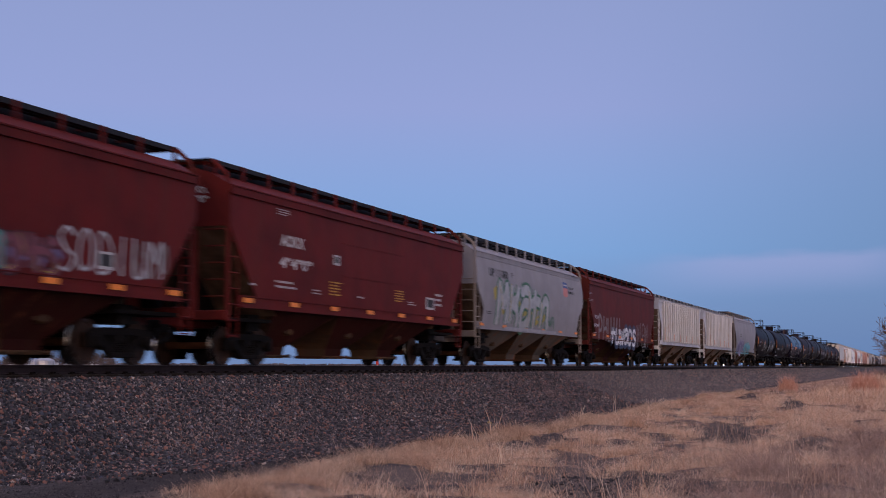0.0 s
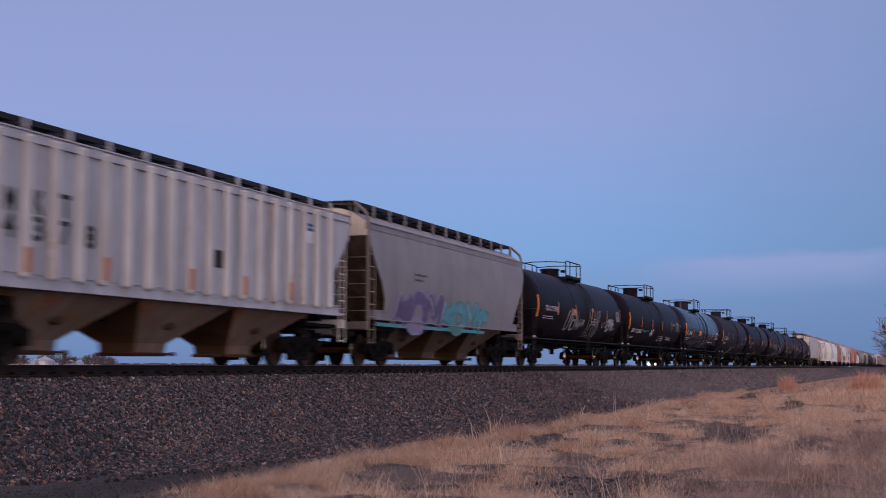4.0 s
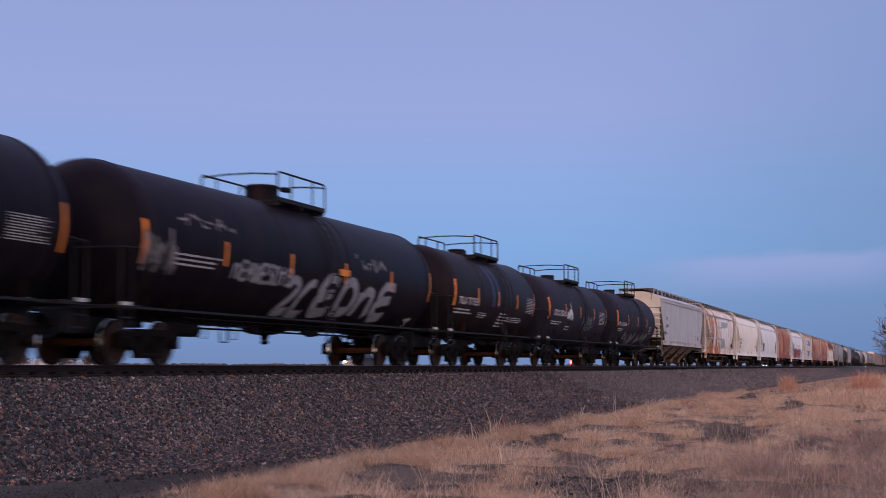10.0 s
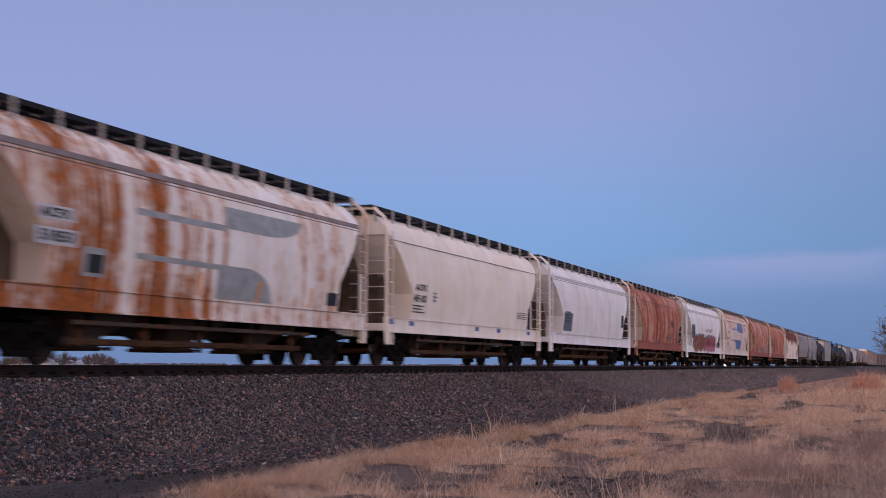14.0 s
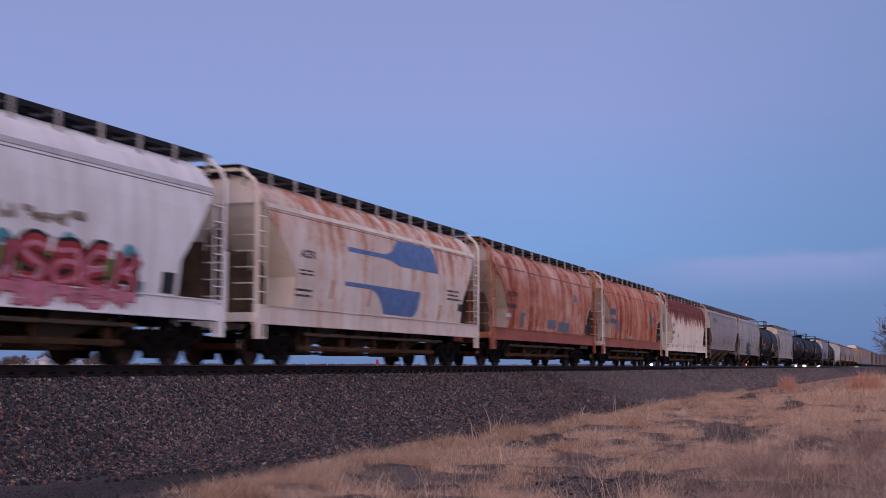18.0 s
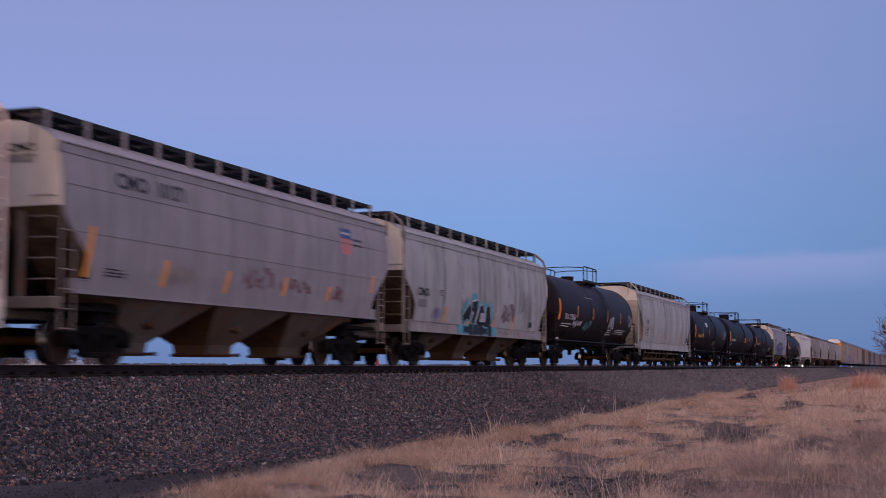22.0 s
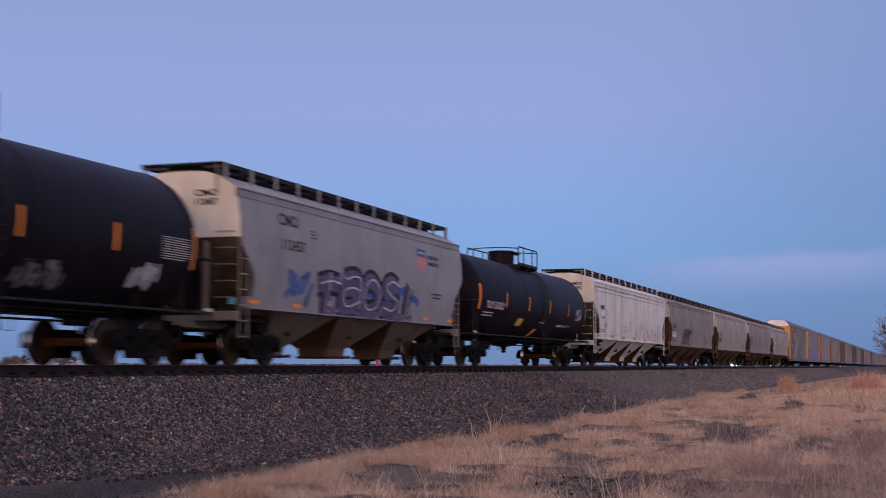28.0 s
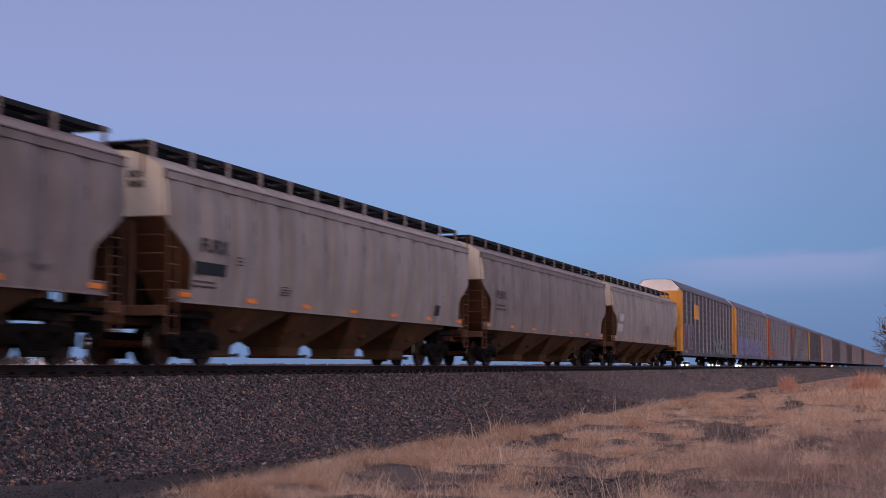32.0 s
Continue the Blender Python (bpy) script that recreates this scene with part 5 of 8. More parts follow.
GREYRACK = paint("grey_rack_paint", (0.17, 0.16, 0.18), (0.13, 0.12, 0.135), rust=0.1, streak=0.4, shift=19.2)
PINKRACK = paint("faded_pink_rack_paint", (0.36, 0.20, 0.18), (0.28, 0.16, 0.145), rust=0.1, streak=0.4, shift=20.3)
CUT = (3.15, 1.6, 1.3)

car, fn, hl = hopper("hopper_car", "oxide-red covered hopper car with spray-painted graffiti along its lower side", Q[0], Q[1], RED, cut=CUT, reflectors=8, hoop=True)
on_track(car, 0)
graffiti(car, 3.31, 6.95, 1.72, 2.52, 6, (SP["maroon"], SP["silver"], None), fn, 3, 0.10, forms="SODIUM")
scrawl(car, 5.9, 7.1, 1.70, 2.55, 5, SP["grey"], fn, 8, 0.05)
graffiti(car, 1.81, 3.39, 1.61, 2.25, 4, (SP["black"], SP["maroon"], SP["yellow"]), fn, 5, 0.36, SP["purple"])
graffiti(car, -3.17, 1.74, 1.60, 2.18, 9, (SP["black"], SP["teal"], SP["pink"]), fn, 6, 0.36, SP["maroon"])
placard(car, 4.58, 5.18, 1.81, 2.15, WHITE, fn)
placard(car, 4.67, 5.08, 1.87, 2.10, BLACKP, lambda z: fn(z) + 0.006)

car, fn, hl = hopper("hopper_car", "oxide-red covered hopper car with white reporting marks", Q[1], Q[2], RED, cut=CUT, reflectors=7, hoop=True, seams=0)
on_track(car, 1)
end_mark(car, hl, ("AOKX", "494909"), SP["silver"])
word(car, "AOKX", -5.70, -4.38, 2.92, 3.18, WHITE, fn)
word(car, "494909", -5.73, -3.91, 2.38, 2.63, WHITE, fn)
small(car, -5.91, -5.16, 3.63, 3.80, 3, WHITE, fn, 1)
small(car, -5.97, -4.84, 1.81, 2.05, 2, WHITE, fn, 2)
small(car, -7.31, -6.91, 1.80, 1.91, 1, WHITE, fn, 3)
small(car, -3.85, -3.22, 1.79, 1.94, 2, WHITE, fn, 4)
small(car, -2.79, -1.98, 1.81, 2.21, 5, YELLOWP, fn, 5)
small(car, 1.94, 2.74, 1.86, 2.23, 5, YELLOWP, fn, 6)
small(car, -0.89, -0.40, 1.80, 1.91, 1, WHITE, fn, 7)
small(car, 2.98, 3.66, 1.81, 1.94, 2, WHITE, fn, 8)
small(car, 5.43, 6.19, 1.83, 2.30, 3, WHITE, fn, 9)
placard(car, -2.57, -2.16, 2.66, 2.93, WHITE, fn)
placard(car, -2.50, -2.24, 2.72, 2.88, BLACKP, lambda z: fn(z) + 0.006)
placard(car, 4.58, 5.37, 1.77, 2.15, WHITE, fn)
placard(car, 4.68, 5.26, 1.84, 2.09, BLACKP, lambda z: fn(z) + 0.006)
for a, b, c, d in ((-1.90, 2.41, 3.25, 3.30), (-1.90, 2.41, 2.37, 2.42)):
    part("panel_seam", Geo().box(a, b, -fn(d) - 0.012, -fn(d) + 0.01, d - 0.02, d), RED, car)

car, fn, hl = hopper("hopper_car", "light grey covered hopper car with large green and yellow graffiti", Q[2], Q[3], GREY, end=GREY, cut=(2.9, 2.0, 0.85), reflectors=6, hoop=True, style="curved")
on_track(car, 2)
word(car, "UP 111068", -6.57, -4.16, 3.27, 3.56, BLACKP, fn)
small(car, -3.76, -3.37, 3.34, 3.54, 3, BLACKP, fn, 2)
graffiti(car, -5.57, 1.94, 1.50, 3.06, 5, (SP["green"], SP["chalk"], SP["yellow"]), fn, 12, 0.27, SP["yellow"], forms="MKATN", wide=1.55)
patch(car, -4.2, 3.4, 1.36, 1.48, SP["faded"], lambda z: fn(1.3) + 0.05, "pale_sill_strip")
scrawl(car, 1.34, 2.97, 1.56, 2.12, 5, SP["green"], fn, 4, 0.07)
shield(car, 4.29, 5.07, 3.00, 3.67, fn)
word(car, "BUILDING", 5.21, 6.18, 3.41, 3.50, BLACKP, fn)
word(car, "AMERICA", 5.21, 6.23, 3.20, 3.30, BLACKP, fn)
small(car, -6.79, -6.04, 1.84, 1.98, 2, BLACKP, fn, 3)

car, fn, hl = hopper("hopper_car", "faded red covered hopper car with white and dark blue graffiti", Q[3], Q[4], RED2, cut=CUT, reflectors=6, hoop=True)
on_track(car, 3)
end_mark(car, hl, ("NDYX", "842440"), SP["silver"])
small(car, -8.54, -7.62, 3.40, 3.51, 2, SP["grey"], fn, 1)
small(car, -8.54, -7.19, 3.06, 3.19, 2, SP["grey"], fn, 1)
word(car, "NDYX", -7.33, -6.39, 2.30, 2.46, SP["silver"], fn)
word(car, "842440", -7.43, -6.37, 1.89, 2.05, SP["silver"], fn)
small(car, -7.51, -6.79, 1.44, 1.63, 2, WHITE, fn, 3)
graffiti(car, -3.79, 2.76, 1.14, 1.95, 6, (SP["black"], SP["navy"], None), fn, 8, 0.66, forms="TUWAOS", wide=1.12)
graffiti(car, -3.74, 2.71, 1.14, 1.95, 6, (SP["bright"], SP["bright"], None), lambda z: fn(z) + 0.012, 8, 0.24, forms="TUWAOS", wide=1.0, name="graffiti_core")
graffiti(car, -6.60, -1.40, 1.25, 2.50, 5, (SP["maroon"], SP["grey"], None), fn, 5, 0.17, forms="PHUIU", wide=1.0, name="faded_tag")
graffiti(car, 2.95, 6.62, 1.06, 2.40, 5, (SP["maroon"], SP["grey"], None), fn, 6, 0.12, forms="WIEWI", wide=1.0, name="faded_tag")

car, fn, hl = hopper("hopper_car", "dirty white ribbed covered hopper car with rust stains", Q[4], Q[5], BEIGE, ribs=18, cut=(3.45, 2.48, 0.95), board_z=4.43, face=CHUTELIGHT, slope=CHUTELIGHT, posts=RIBCREAM)
on_track(car, 4)
for ch, k, qx, qz in (('U', 0, -6.9, 2.85), ('P', 1, -6.15, 2.88), ('8', 0, -6.92, 2.29), ('7', 1, -6.17, 2.3), ('0', 2, -5.43, 2.3), ('6', 3, -4.65, 2.29), ('9', 4, -3.81, 2.29)):
    pitch = (2 * hl - 2.8) / 17
    px = -hl + 1.4 + pitch * (k + 0.5)
    letters(car, ch, px - 0.17, qz - 0.2, 0.40, BLACKP, fn, 0.34)
small(car, -7.18, -6.78, 1.62, 1.82, 2, BLACKP, fn, 1)
small(car, -5.68, -5.04, 1.59, 1.84, 3, BLACKP, fn, 2)
shield(car, 1.31, 1.90, 2.72, 3.42, fn, SP["bright"])
for k in (0, 4, 7, 10, 13, 16):
    stripe(car, -hl + 1.4 + (2 * hl - 2.8) * k / 17, 1.62, 2.35 if k == 0 else 2.0, 0.15, lambda z: 1.675, 0, PEACHTAPE)
placard(car, 4.66, 5.10, 1.57, 2.04, BLACKP, fn)
placard(car, 1.19, 1.71, 1.77, 2.01, BLACKP, fn)
small(car, -8.42, -7.79, 3.85, 3.96, 3, BLACKP, fn, 4)

car, fn, hl = hopper("hopper_car", "dirty white ribbed covered hopper car with stained lower ribs", Q[5], Q[6], BEIGE, ribs=18, cut=(3.45, 2.48, 0.95), board_z=4.43, face=CHUTELIGHT, slope=CHUTELIGHT, posts=RIBCREAM)
on_track(car, 5)
for ch, k, qx, qz in (('M', 0, -6.1, 2.83), ('K', 1, -5.15, 2.85), ('T', 2, -4.26, 2.87), ('4', 0, -6.1, 2.38), ('3', 1, -5.47, 2.38), ('7', 2, -4.82, 2.38), ('8', 3, -4.15, 2.38)):
    pitch = (2 * hl - 2.8) / 17
    px = -hl + 1.4 + pitch * (k + 0.5)
    letters(car, ch, px - 0.17, qz - 0.2, 0.40, BLACKP, fn, 0.34)
shield(car, 5.21, 6.04, 3.10, 3.61, fn, SP["bright"])
for k in (1, 4, 8, 11, 14):
    stripe(car, -hl + 1.4 + (2 * hl - 2.8) * k / 17, 1.62, 2.0, 0.15, lambda z: 1.675, 0, PEACHTAPE)
placard(car, 0.72, 1.14, 2.15, 2.54, BLACKP, fn)

car, fn, hl = hopper("hopper_car", "pale grey covered hopper car with pastel graffiti along the bottom", Q[6], Q[7], GREY, style="curved", end=CREAMEND, cut=(3.7, 1.6, 1.3), hoop=True)
on_track(car, 6)
graffiti(car, -6.04, -1.72, 1.22, 2.21, 3, (SP["violet"], SP["purple"], SP["white"]), fn, 3, 0.4)
graffiti(car, -1.72, 3.24, 1.23, 2.04, 4, (SP["teal"], SP["cyan"], SP["white"]), fn, 4, 0.4)
small(car, -4.38, -3.30, 2.51, 2.83, 2, BLACKP, fn, 1)
patch(car, -7.04, 3.24, 1.14, 1.25, SP["cyan"], fn)

car, fn, hl = tank("tank_car", "black tank car covered in white spray-painted tags", Q[7], Q[8], TANKBLACK, bonnet=0.3)
on_track(car, 7)
graffiti(car, -3.20, -1.10, 1.62, 2.48, 4, (SP["grey"], SP["silver"], None), fn, 2, 0.12, forms="CNEK", wide=1.2)
scrawl(car, -1.05, 0.20, 1.62, 2.20, 9, SP["silver"], fn, 2, 0.045)
graffiti(car, 1.00, 3.25, 1.35, 2.70, 5, (SP["grey"], SP["silver"], None), fn, 3, 0.13, forms="PEIIK", wide=1.2)
scrawl(car, 3.96, 6.89, 1.81, 2.29, 9, SP["silver"], fn, 4, 0.04)
graffiti(car, 5.07, 6.50, 1.76, 2.34, 3, (SP["black"], SP["silver"], None), fn, 5, 0.25)
small(car, 6.84, 7.95, 2.26, 2.77, 6, WHITE, fn, 1)
small(car, 1.90, 2.79, 1.89, 2.26, 3, WHITE, fn, 2)
word(car, "TILX 291545", -6.99, -4.89, 2.33, 2.53, WHITE, fn)
small(car, -7.16, -5.44, 1.94, 2.10, 2, WHITE, fn, 4)
placard(car, -2.51, -1.61, 2.28, 2.57, SP["orange"], fn)
placard(car, 7.74, 8.20, 1.20, 1.45, YELLOWP, fn)

car, fn, hl = tank("tank_car", "black tank car with white stencils and small tags", Q[8], Q[9], TANKBLACK, bonnet=0.45)
on_track(car, 8)
rx = -hl + 2.0 + 1.65
part("air_reservoir", Geo().lathe((rx, -0.75, 0.54), "x", [(0.0, 0.03), (0.03, 0.14), (0.09, 0.20), (0.86, 0.20), (0.92, 0.14), (0.95, 0.03)], 18).box(rx + 0.2, rx + 0.26, -0.78, -0.72, 0.7, 1.2).box(rx + 0.7, rx + 0.76, -0.78, -0.72, 0.7, 1.2), TRUCK, car, "black air reservoir", smooth=True)
word(car, "GATX 226582", -7.47, -4.69, 1.87, 2.06, WHITE, fn)
small(car, -7.79, -5.68, 1.52, 1.66, 2, WHITE, fn, 1)
scrawl(car, -4.33, -2.61, 1.90, 2.11, 6, SP["cyan"], fn, 2, 0.05)
scrawl(car, -2.16, -0.98, 1.77, 2.19, 8, SP["white"], fn, 3, 0.07)
small(car, 0.99, 3.33, 1.49, 1.81, 3, WHITE, fn, 2)
small(car, 3.68, 5.72, 1.57, 1.79, 2, WHITE, fn, 3)
word(car, "DUTX", 5.15, 6.05, 2.54, 2.65, WHITE, fn)
small(car, 6.44, 7.67, 2.21, 2.76, 6, WHITE, fn, 4)

car, fn, hl = tank("tank_car", "glossy blue-black tank car reflecting the sky", Q[9], Q[10], TANKGLOSS, bonnet=0.5)
on_track(car, 9)
word(car, "TILX 254447", -7.53, -5.21, 2.16, 2.38, WHITE, fn)
small(car, -7.78, -5.88, 1.75, 1.95, 2, WHITE, fn, 1)
placard(car, -2.24, -1.22, 2.18, 2.50, REFLECT, fn)
small(car, 0.81, 2.00, 1.53, 1.96, 3, WHITE, fn, 2)
small(car, 2.72, 5.75, 1.70, 1.81, 1, WHITE, fn, 3)
small(car, 6.12, 7.62, 2.01, 2.52, 6, WHITE, fn, 4)

car, fn, hl = tank("tank_car", "dull black tank car with a yellow slanted placard", Q[10], Q[11], TANKDULL, r=1.65, bonnet=0.4)
on_track(car, 10)
word(car, "GATX 208858", -7.21, -5.05, 2.16, 2.41, WHITE, fn)
small(car, -7.23, -5.27, 1.76, 1.98, 2, WHITE, fn, 1)
placard(car, -1.25, -0.50, 1.10, 1.68, YELLOWP, fn, 0.30)
small(car, 0.80, 2.10, 1.56, 1.89, 3, WHITE, fn, 2)
small(car, 2.71, 3.78, 1.64, 1.89, 2, WHITE, fn, 3)
small(car, 4.39, 6.21, 1.86, 2.02, 2, WHITE, fn, 4)
small(car, 6.78, 7.95, 2.35, 2.74, 5, WHITE, fn, 5)

car, fn, hl = tank("tank_car", "black tank car with a yellow square placard", Q[11], Q[12], TANKBLACK, r=1.65, bonnet=0.4)
on_track(car, 11)
word(car, "TILX 319451", -6.74, -4.74, 2.06, 2.29, WHITE, fn)
small(car, -7.00, -5.19, 1.69, 1.91, 2, WHITE, fn, 1)
placard(car, 2.33, 3.19, 2.07, 2.51, YELLOWP, fn)
small(car, 2.41, 3.10, 2.10, 2.47, 5, REFLECT, lambda z: fn(z) + 0.01, 9)
placard(car, -0.80, -0.14, 1.16, 1.47, YELLOWP, fn, 0.3)
small(car, -2.85, -2.06, 1.61, 1.74, 3, WHITE, fn, 2)
small(car, 6.23, 7.43, 2.10, 2.59, 6, WHITE, fn, 3)
small(car, 0.24, 1.33, 1.68, 1.75, 1, WHITE, fn, 4)
scrawl(car, 5.43, 6.08, 1.56, 1.97, 5, SP["grey"], fn, 3, 0.06)

car, fn, hl = tank("tank_car", "black tank car with big white graffiti letters", Q[12], Q[13], TANKBLACK, r=1.65, bonnet=0.4)
on_track(car, 12)
scrawl(car, -8.51, -7.14, 1.86, 2.73, 12, SP["grey"], fn, 11, 0.05)
scrawl(car, -7.09, -4.56, 2.95, 3.22, 8, SP["grey"], fn, 12, 0.05)
small(car, -7.36, -4.96, 2.03, 2.34, 3, WHITE, fn, 1)
graffiti(car, -4.66, -1.60, 1.93, 2.38, 9, (SP["grey"], SP["faded"], None), fn, 13, 0.22, forms="NEKWESOTA", wide=1.1)
graffiti(car, -1.75, -0.05, 1.25, 2.15, 2, (SP["black"], SP["faded"], None), fn, 14, 0.24, forms="ZC", wide=1.3)
graffiti(car, 0.12, 5.39, 1.38, 2.31, 4, (SP["black"], SP["faded"], None), fn, 16, 0.28, forms="EONE", wide=1.3)
scrawl(car, 2.41, 4.49, 2.60, 3.06, 6, SP["grey"], fn, 15, 0.06)
placard(car, 1.12, 1.87, 2.40, 2.57, REFLECT, fn)
scrawl(car, 6.81, 7.71, 1.13, 1.45, 4, SP["white"], fn, 17, 0.08)

car, fn, hl = tank("tank_car", "sooty brown-black short tank car with blue stained middle", Q[13], Q[14], TANKBROWN, bonnet=0, r=1.59, lugs=5, rail_len=2.9)
on_track(car, 13)
word(car, "TILX 777553", -4.56, -2.36, 2.12, 2.35, WHITE, fn)
small(car, -4.83, -2.92, 1.73, 1.95, 2, WHITE, fn, 1)
small(car, -2.17, -0.93, 1.68, 1.90, 3, WHITE, fn, 2)
for qx in (-0.72, -0.08):
    g = Geo()
    ribbon(g, [(qx - 0.32, 3.62), (qx - 0.06, 3.25), (qx + 0.06, 2.75), (qx + 0.10, 2.15)], 0.30, fn, 0.006)
    part("blue_stain", g, SP["stain"], car)
small(car, 0.42, 1.59, 1.40, 1.96, 5, WHITE, fn, 3)
small(car, 1.71, 3.66, 1.63, 1.85, 3, WHITE, fn, 4)
small(car, 3.76, 4.97, 2.05, 2.67, 6, WHITE, fn, 5)

car, fn, hl = tank("tank_car", "grimy black short tank car with a white painted tag", Q[14], Q[15], TANKDULL, bonnet=0, r=1.53, lugs=5, rail_len=2.75)
on_track(car, 14)
word(car, "UTLX 203310", -4.87, -2.73, 2.19, 2.43, WHITE, fn)
small(car, -5.09, -3.05, 1.75, 1.94, 2, WHITE, fn, 1)
scrawl(car, -2.45, -1.45, 2.05, 2.55, 9, SP["bright"], fn, 4, 0.10)
g = Geo()
ribbon(g, [(-1.98, 2.30), (-1.92, 2.55), (-1.86, 2.86)], 0.09, fn, 0.02)
part("graffiti_tag", g, SP["bright"], car)
scrawl(car, 0.46, 2.74, 1.66, 2.39, 9, SP["slate"], fn, 5, 0.06)
scrawl(car, 1.20, 2.60, 1.80, 2.25, 6, SP["lime"], fn, 9, 0.035)
small(car, -2.40, -1.52, 1.55, 1.78, 2, WHITE, fn, 2)
small(car, 3.85, 5.14, 1.99, 2.62, 6, WHITE, fn, 3)

car, fn, hl = tank("tank_car", "dull black short tank car with pale smears low on its side", Q[15], Q[16], TANKDULL, bonnet=0, r=1.56, lugs=5, rail_len=2.75)
on_track(car, 15)
word(car, "UTLX 20084", -5.16, -3.02, 2.13, 2.31, WHITE, fn)
small(car, -4.99, -3.66, 1.78, 1.98, 2, WHITE, fn, 1)
scrawl(car, -2.80, 3.15, 1.14, 1.83, 8, SP["grey"], fn, 2, 0.30)
small(car, 3.33, 4.16, 1.85, 2.27, 5, WHITE, fn, 3)

car, fn, hl = hopper("hopper_car", "pale grey covered hopper car with a louvred end and four chutes", Q[16], Q[17], PALE, end=CREAMEND, chutes=4, cut=(3.6, 1.7, 1.1), reflectors=7, top=4.26, board=DUSTY, end_ribs=5, chute=CHUTEGREY, face=CHUTELIGHT)
on_track(car, 16)
word(car, "TCMX", -6.78, -6.09, 2.87, 3.07, BLACKP, fn)
word(car, "450998", -6.84, -5.87, 2.40, 2.59, BLACKP, fn)
small(car, -6.97, -6.09, 1.97, 2.10, 2, BLACKP, fn, 1)
placard(car, -7.44, -7.08, 1.95, 2.16, BLACKP, fn)
small(car, -5.48, -5.15, 2.65, 2.86, 3, BLACKP, fn, 2)
small(car, -1.73, -1.09, 1.34, 1.54, 3, PINKP, fn, 3)
small(car, 0.30, 1.47, 1.34, 1.52, 3, PINKP, fn, 4)
small(car, 4.47, 5.16, 1.72, 2.08, 4, BLACKP, fn, 5)
placard(car, 5.72, 6.13, 1.79, 2.09, BLACKP, fn)

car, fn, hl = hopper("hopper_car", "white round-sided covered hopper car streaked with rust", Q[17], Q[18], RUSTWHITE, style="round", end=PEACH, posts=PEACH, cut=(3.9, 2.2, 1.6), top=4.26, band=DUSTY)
on_track(car, 17)
patch(car, -6.87, -5.70, 2.59, 2.85, SP["white"], fn)
patch(car, -6.90, -5.62, 2.14, 2.45, SP["white"], fn)
word(car, "ACFX", -6.74, -5.84, 2.64, 2.80, BLACKP, lambda z: fn(z) + 0.004)
word(car, "51850", -6.77, -5.77, 2.21, 2.40, BLACKP, lambda z: fn(z) + 0.004)
d_shape(car, -0.30, 2.45, 1.47, 2.22, SP["worn"], fn, False)
d_shape(car, 0.05, 4.10, 3.06, 3.56, SP["worn"], fn, True)
patch(car, -3.64, 0.05, 2.98, 3.12, SP["worn"], fn)
patch(car, -3.64, -0.30, 2.10, 2.22, SP["worn"], fn)
patch(car, -5.39, -4.65, 1.65, 2.20, SP["worn"], fn)
placard(car, -5.24, -4.73, 1.72, 2.07, BLACKP, fn)
placard(car, 5.60, 6.26, 1.57, 1.91, BLACKP, fn)
for qx, qz in ((-1.09, 1.75), (1.68, 1.71), (4.56, 1.71)):
    stripe(car, qx, qz - 0.22, qz + 0.22, 0.09, fn, 0.1)

car, fn, hl = hopper("hopper_car", "cream-white round-sided covered hopper car", Q[18], Q[19], CREAM, style="round", end=CREAM, cut=(3.9, 2.2, 1.6), top=4.24, wave=8)
on_track(car, 18)
word(car, "ACFX", -6.35, -5.33, 2.33, 2.52, BLACKP, fn)
word(car, "45100", -6.45, -5.39, 1.98, 2.19, BLACKP, fn)
small(car, -6.55, -5.39, 1.58, 1.87, 3, BLACKP, fn, 1)
small(car, -4.75, -4.38, 1.98, 2.33, 3, BLACKP, fn, 2)
small(car, 4.89, 6.59, 1.78, 2.06, 4, BLACKP, fn, 3)
for qx in (-8.11, -6.45, 0.09, 2.7, 6.76):
    placard(car, qx - 0.2, qx + 0.2, 1.22, 1.36, SP["blue"], lambda z: fn(1.3) + 0.01)

car, fn, hl = hopper("hopper_car", "chalky white round-sided covered hopper car with rust dribbles", Q[19], Q[20], CREAM2, style="round", end=CREAM2, cut=(3.9, 2.2, 1.6), top=4.24, band=PALE)
on_track(car, 19)
patch(car, -6.29, -4.73, 1.55, 2.36, SP["slate"], fn)
small(car, -6.08, -4.84, 1.88, 2.42, 4, BLACKP, fn, 1)
placard(car, 5.76, 6.34, 2.00, 2.64, BLACKP, fn)

car, fn, hl = hopper("hopper_car", "rust-red round-sided covered hopper car with faint tags", Q[20], Q[21], RUSTRED, sill=RUSTSILL, style="round", end=PEACH, cut=(3.9, 2.2, 1.6), top=4.24, wave=8)
on_track(car, 20)
scrawl(car, 1.49, 3.93, 1.63, 2.16, 9, SP["grey"], fn, 3, 0.08)
patch(car, -0.38, -0.01, 1.11, 1.32, SP["slate"], fn)
patch(car, 5.80, 6.37, 1.64, 1.96, SP["slate"], fn)
patch(car, -1.60, -1.21, 1.50, 1.63, SP["slate"], fn)
patch(car, 3.01, 3.66, 2.45, 2.89, SP["black"], fn, "dark_stain")
for qx, qz in ((1.15, 1.72), (6.86, 1.77)):
    stripe(car, qx, qz - 0.25, qz + 0.25, 0.09, fn, 0.1)

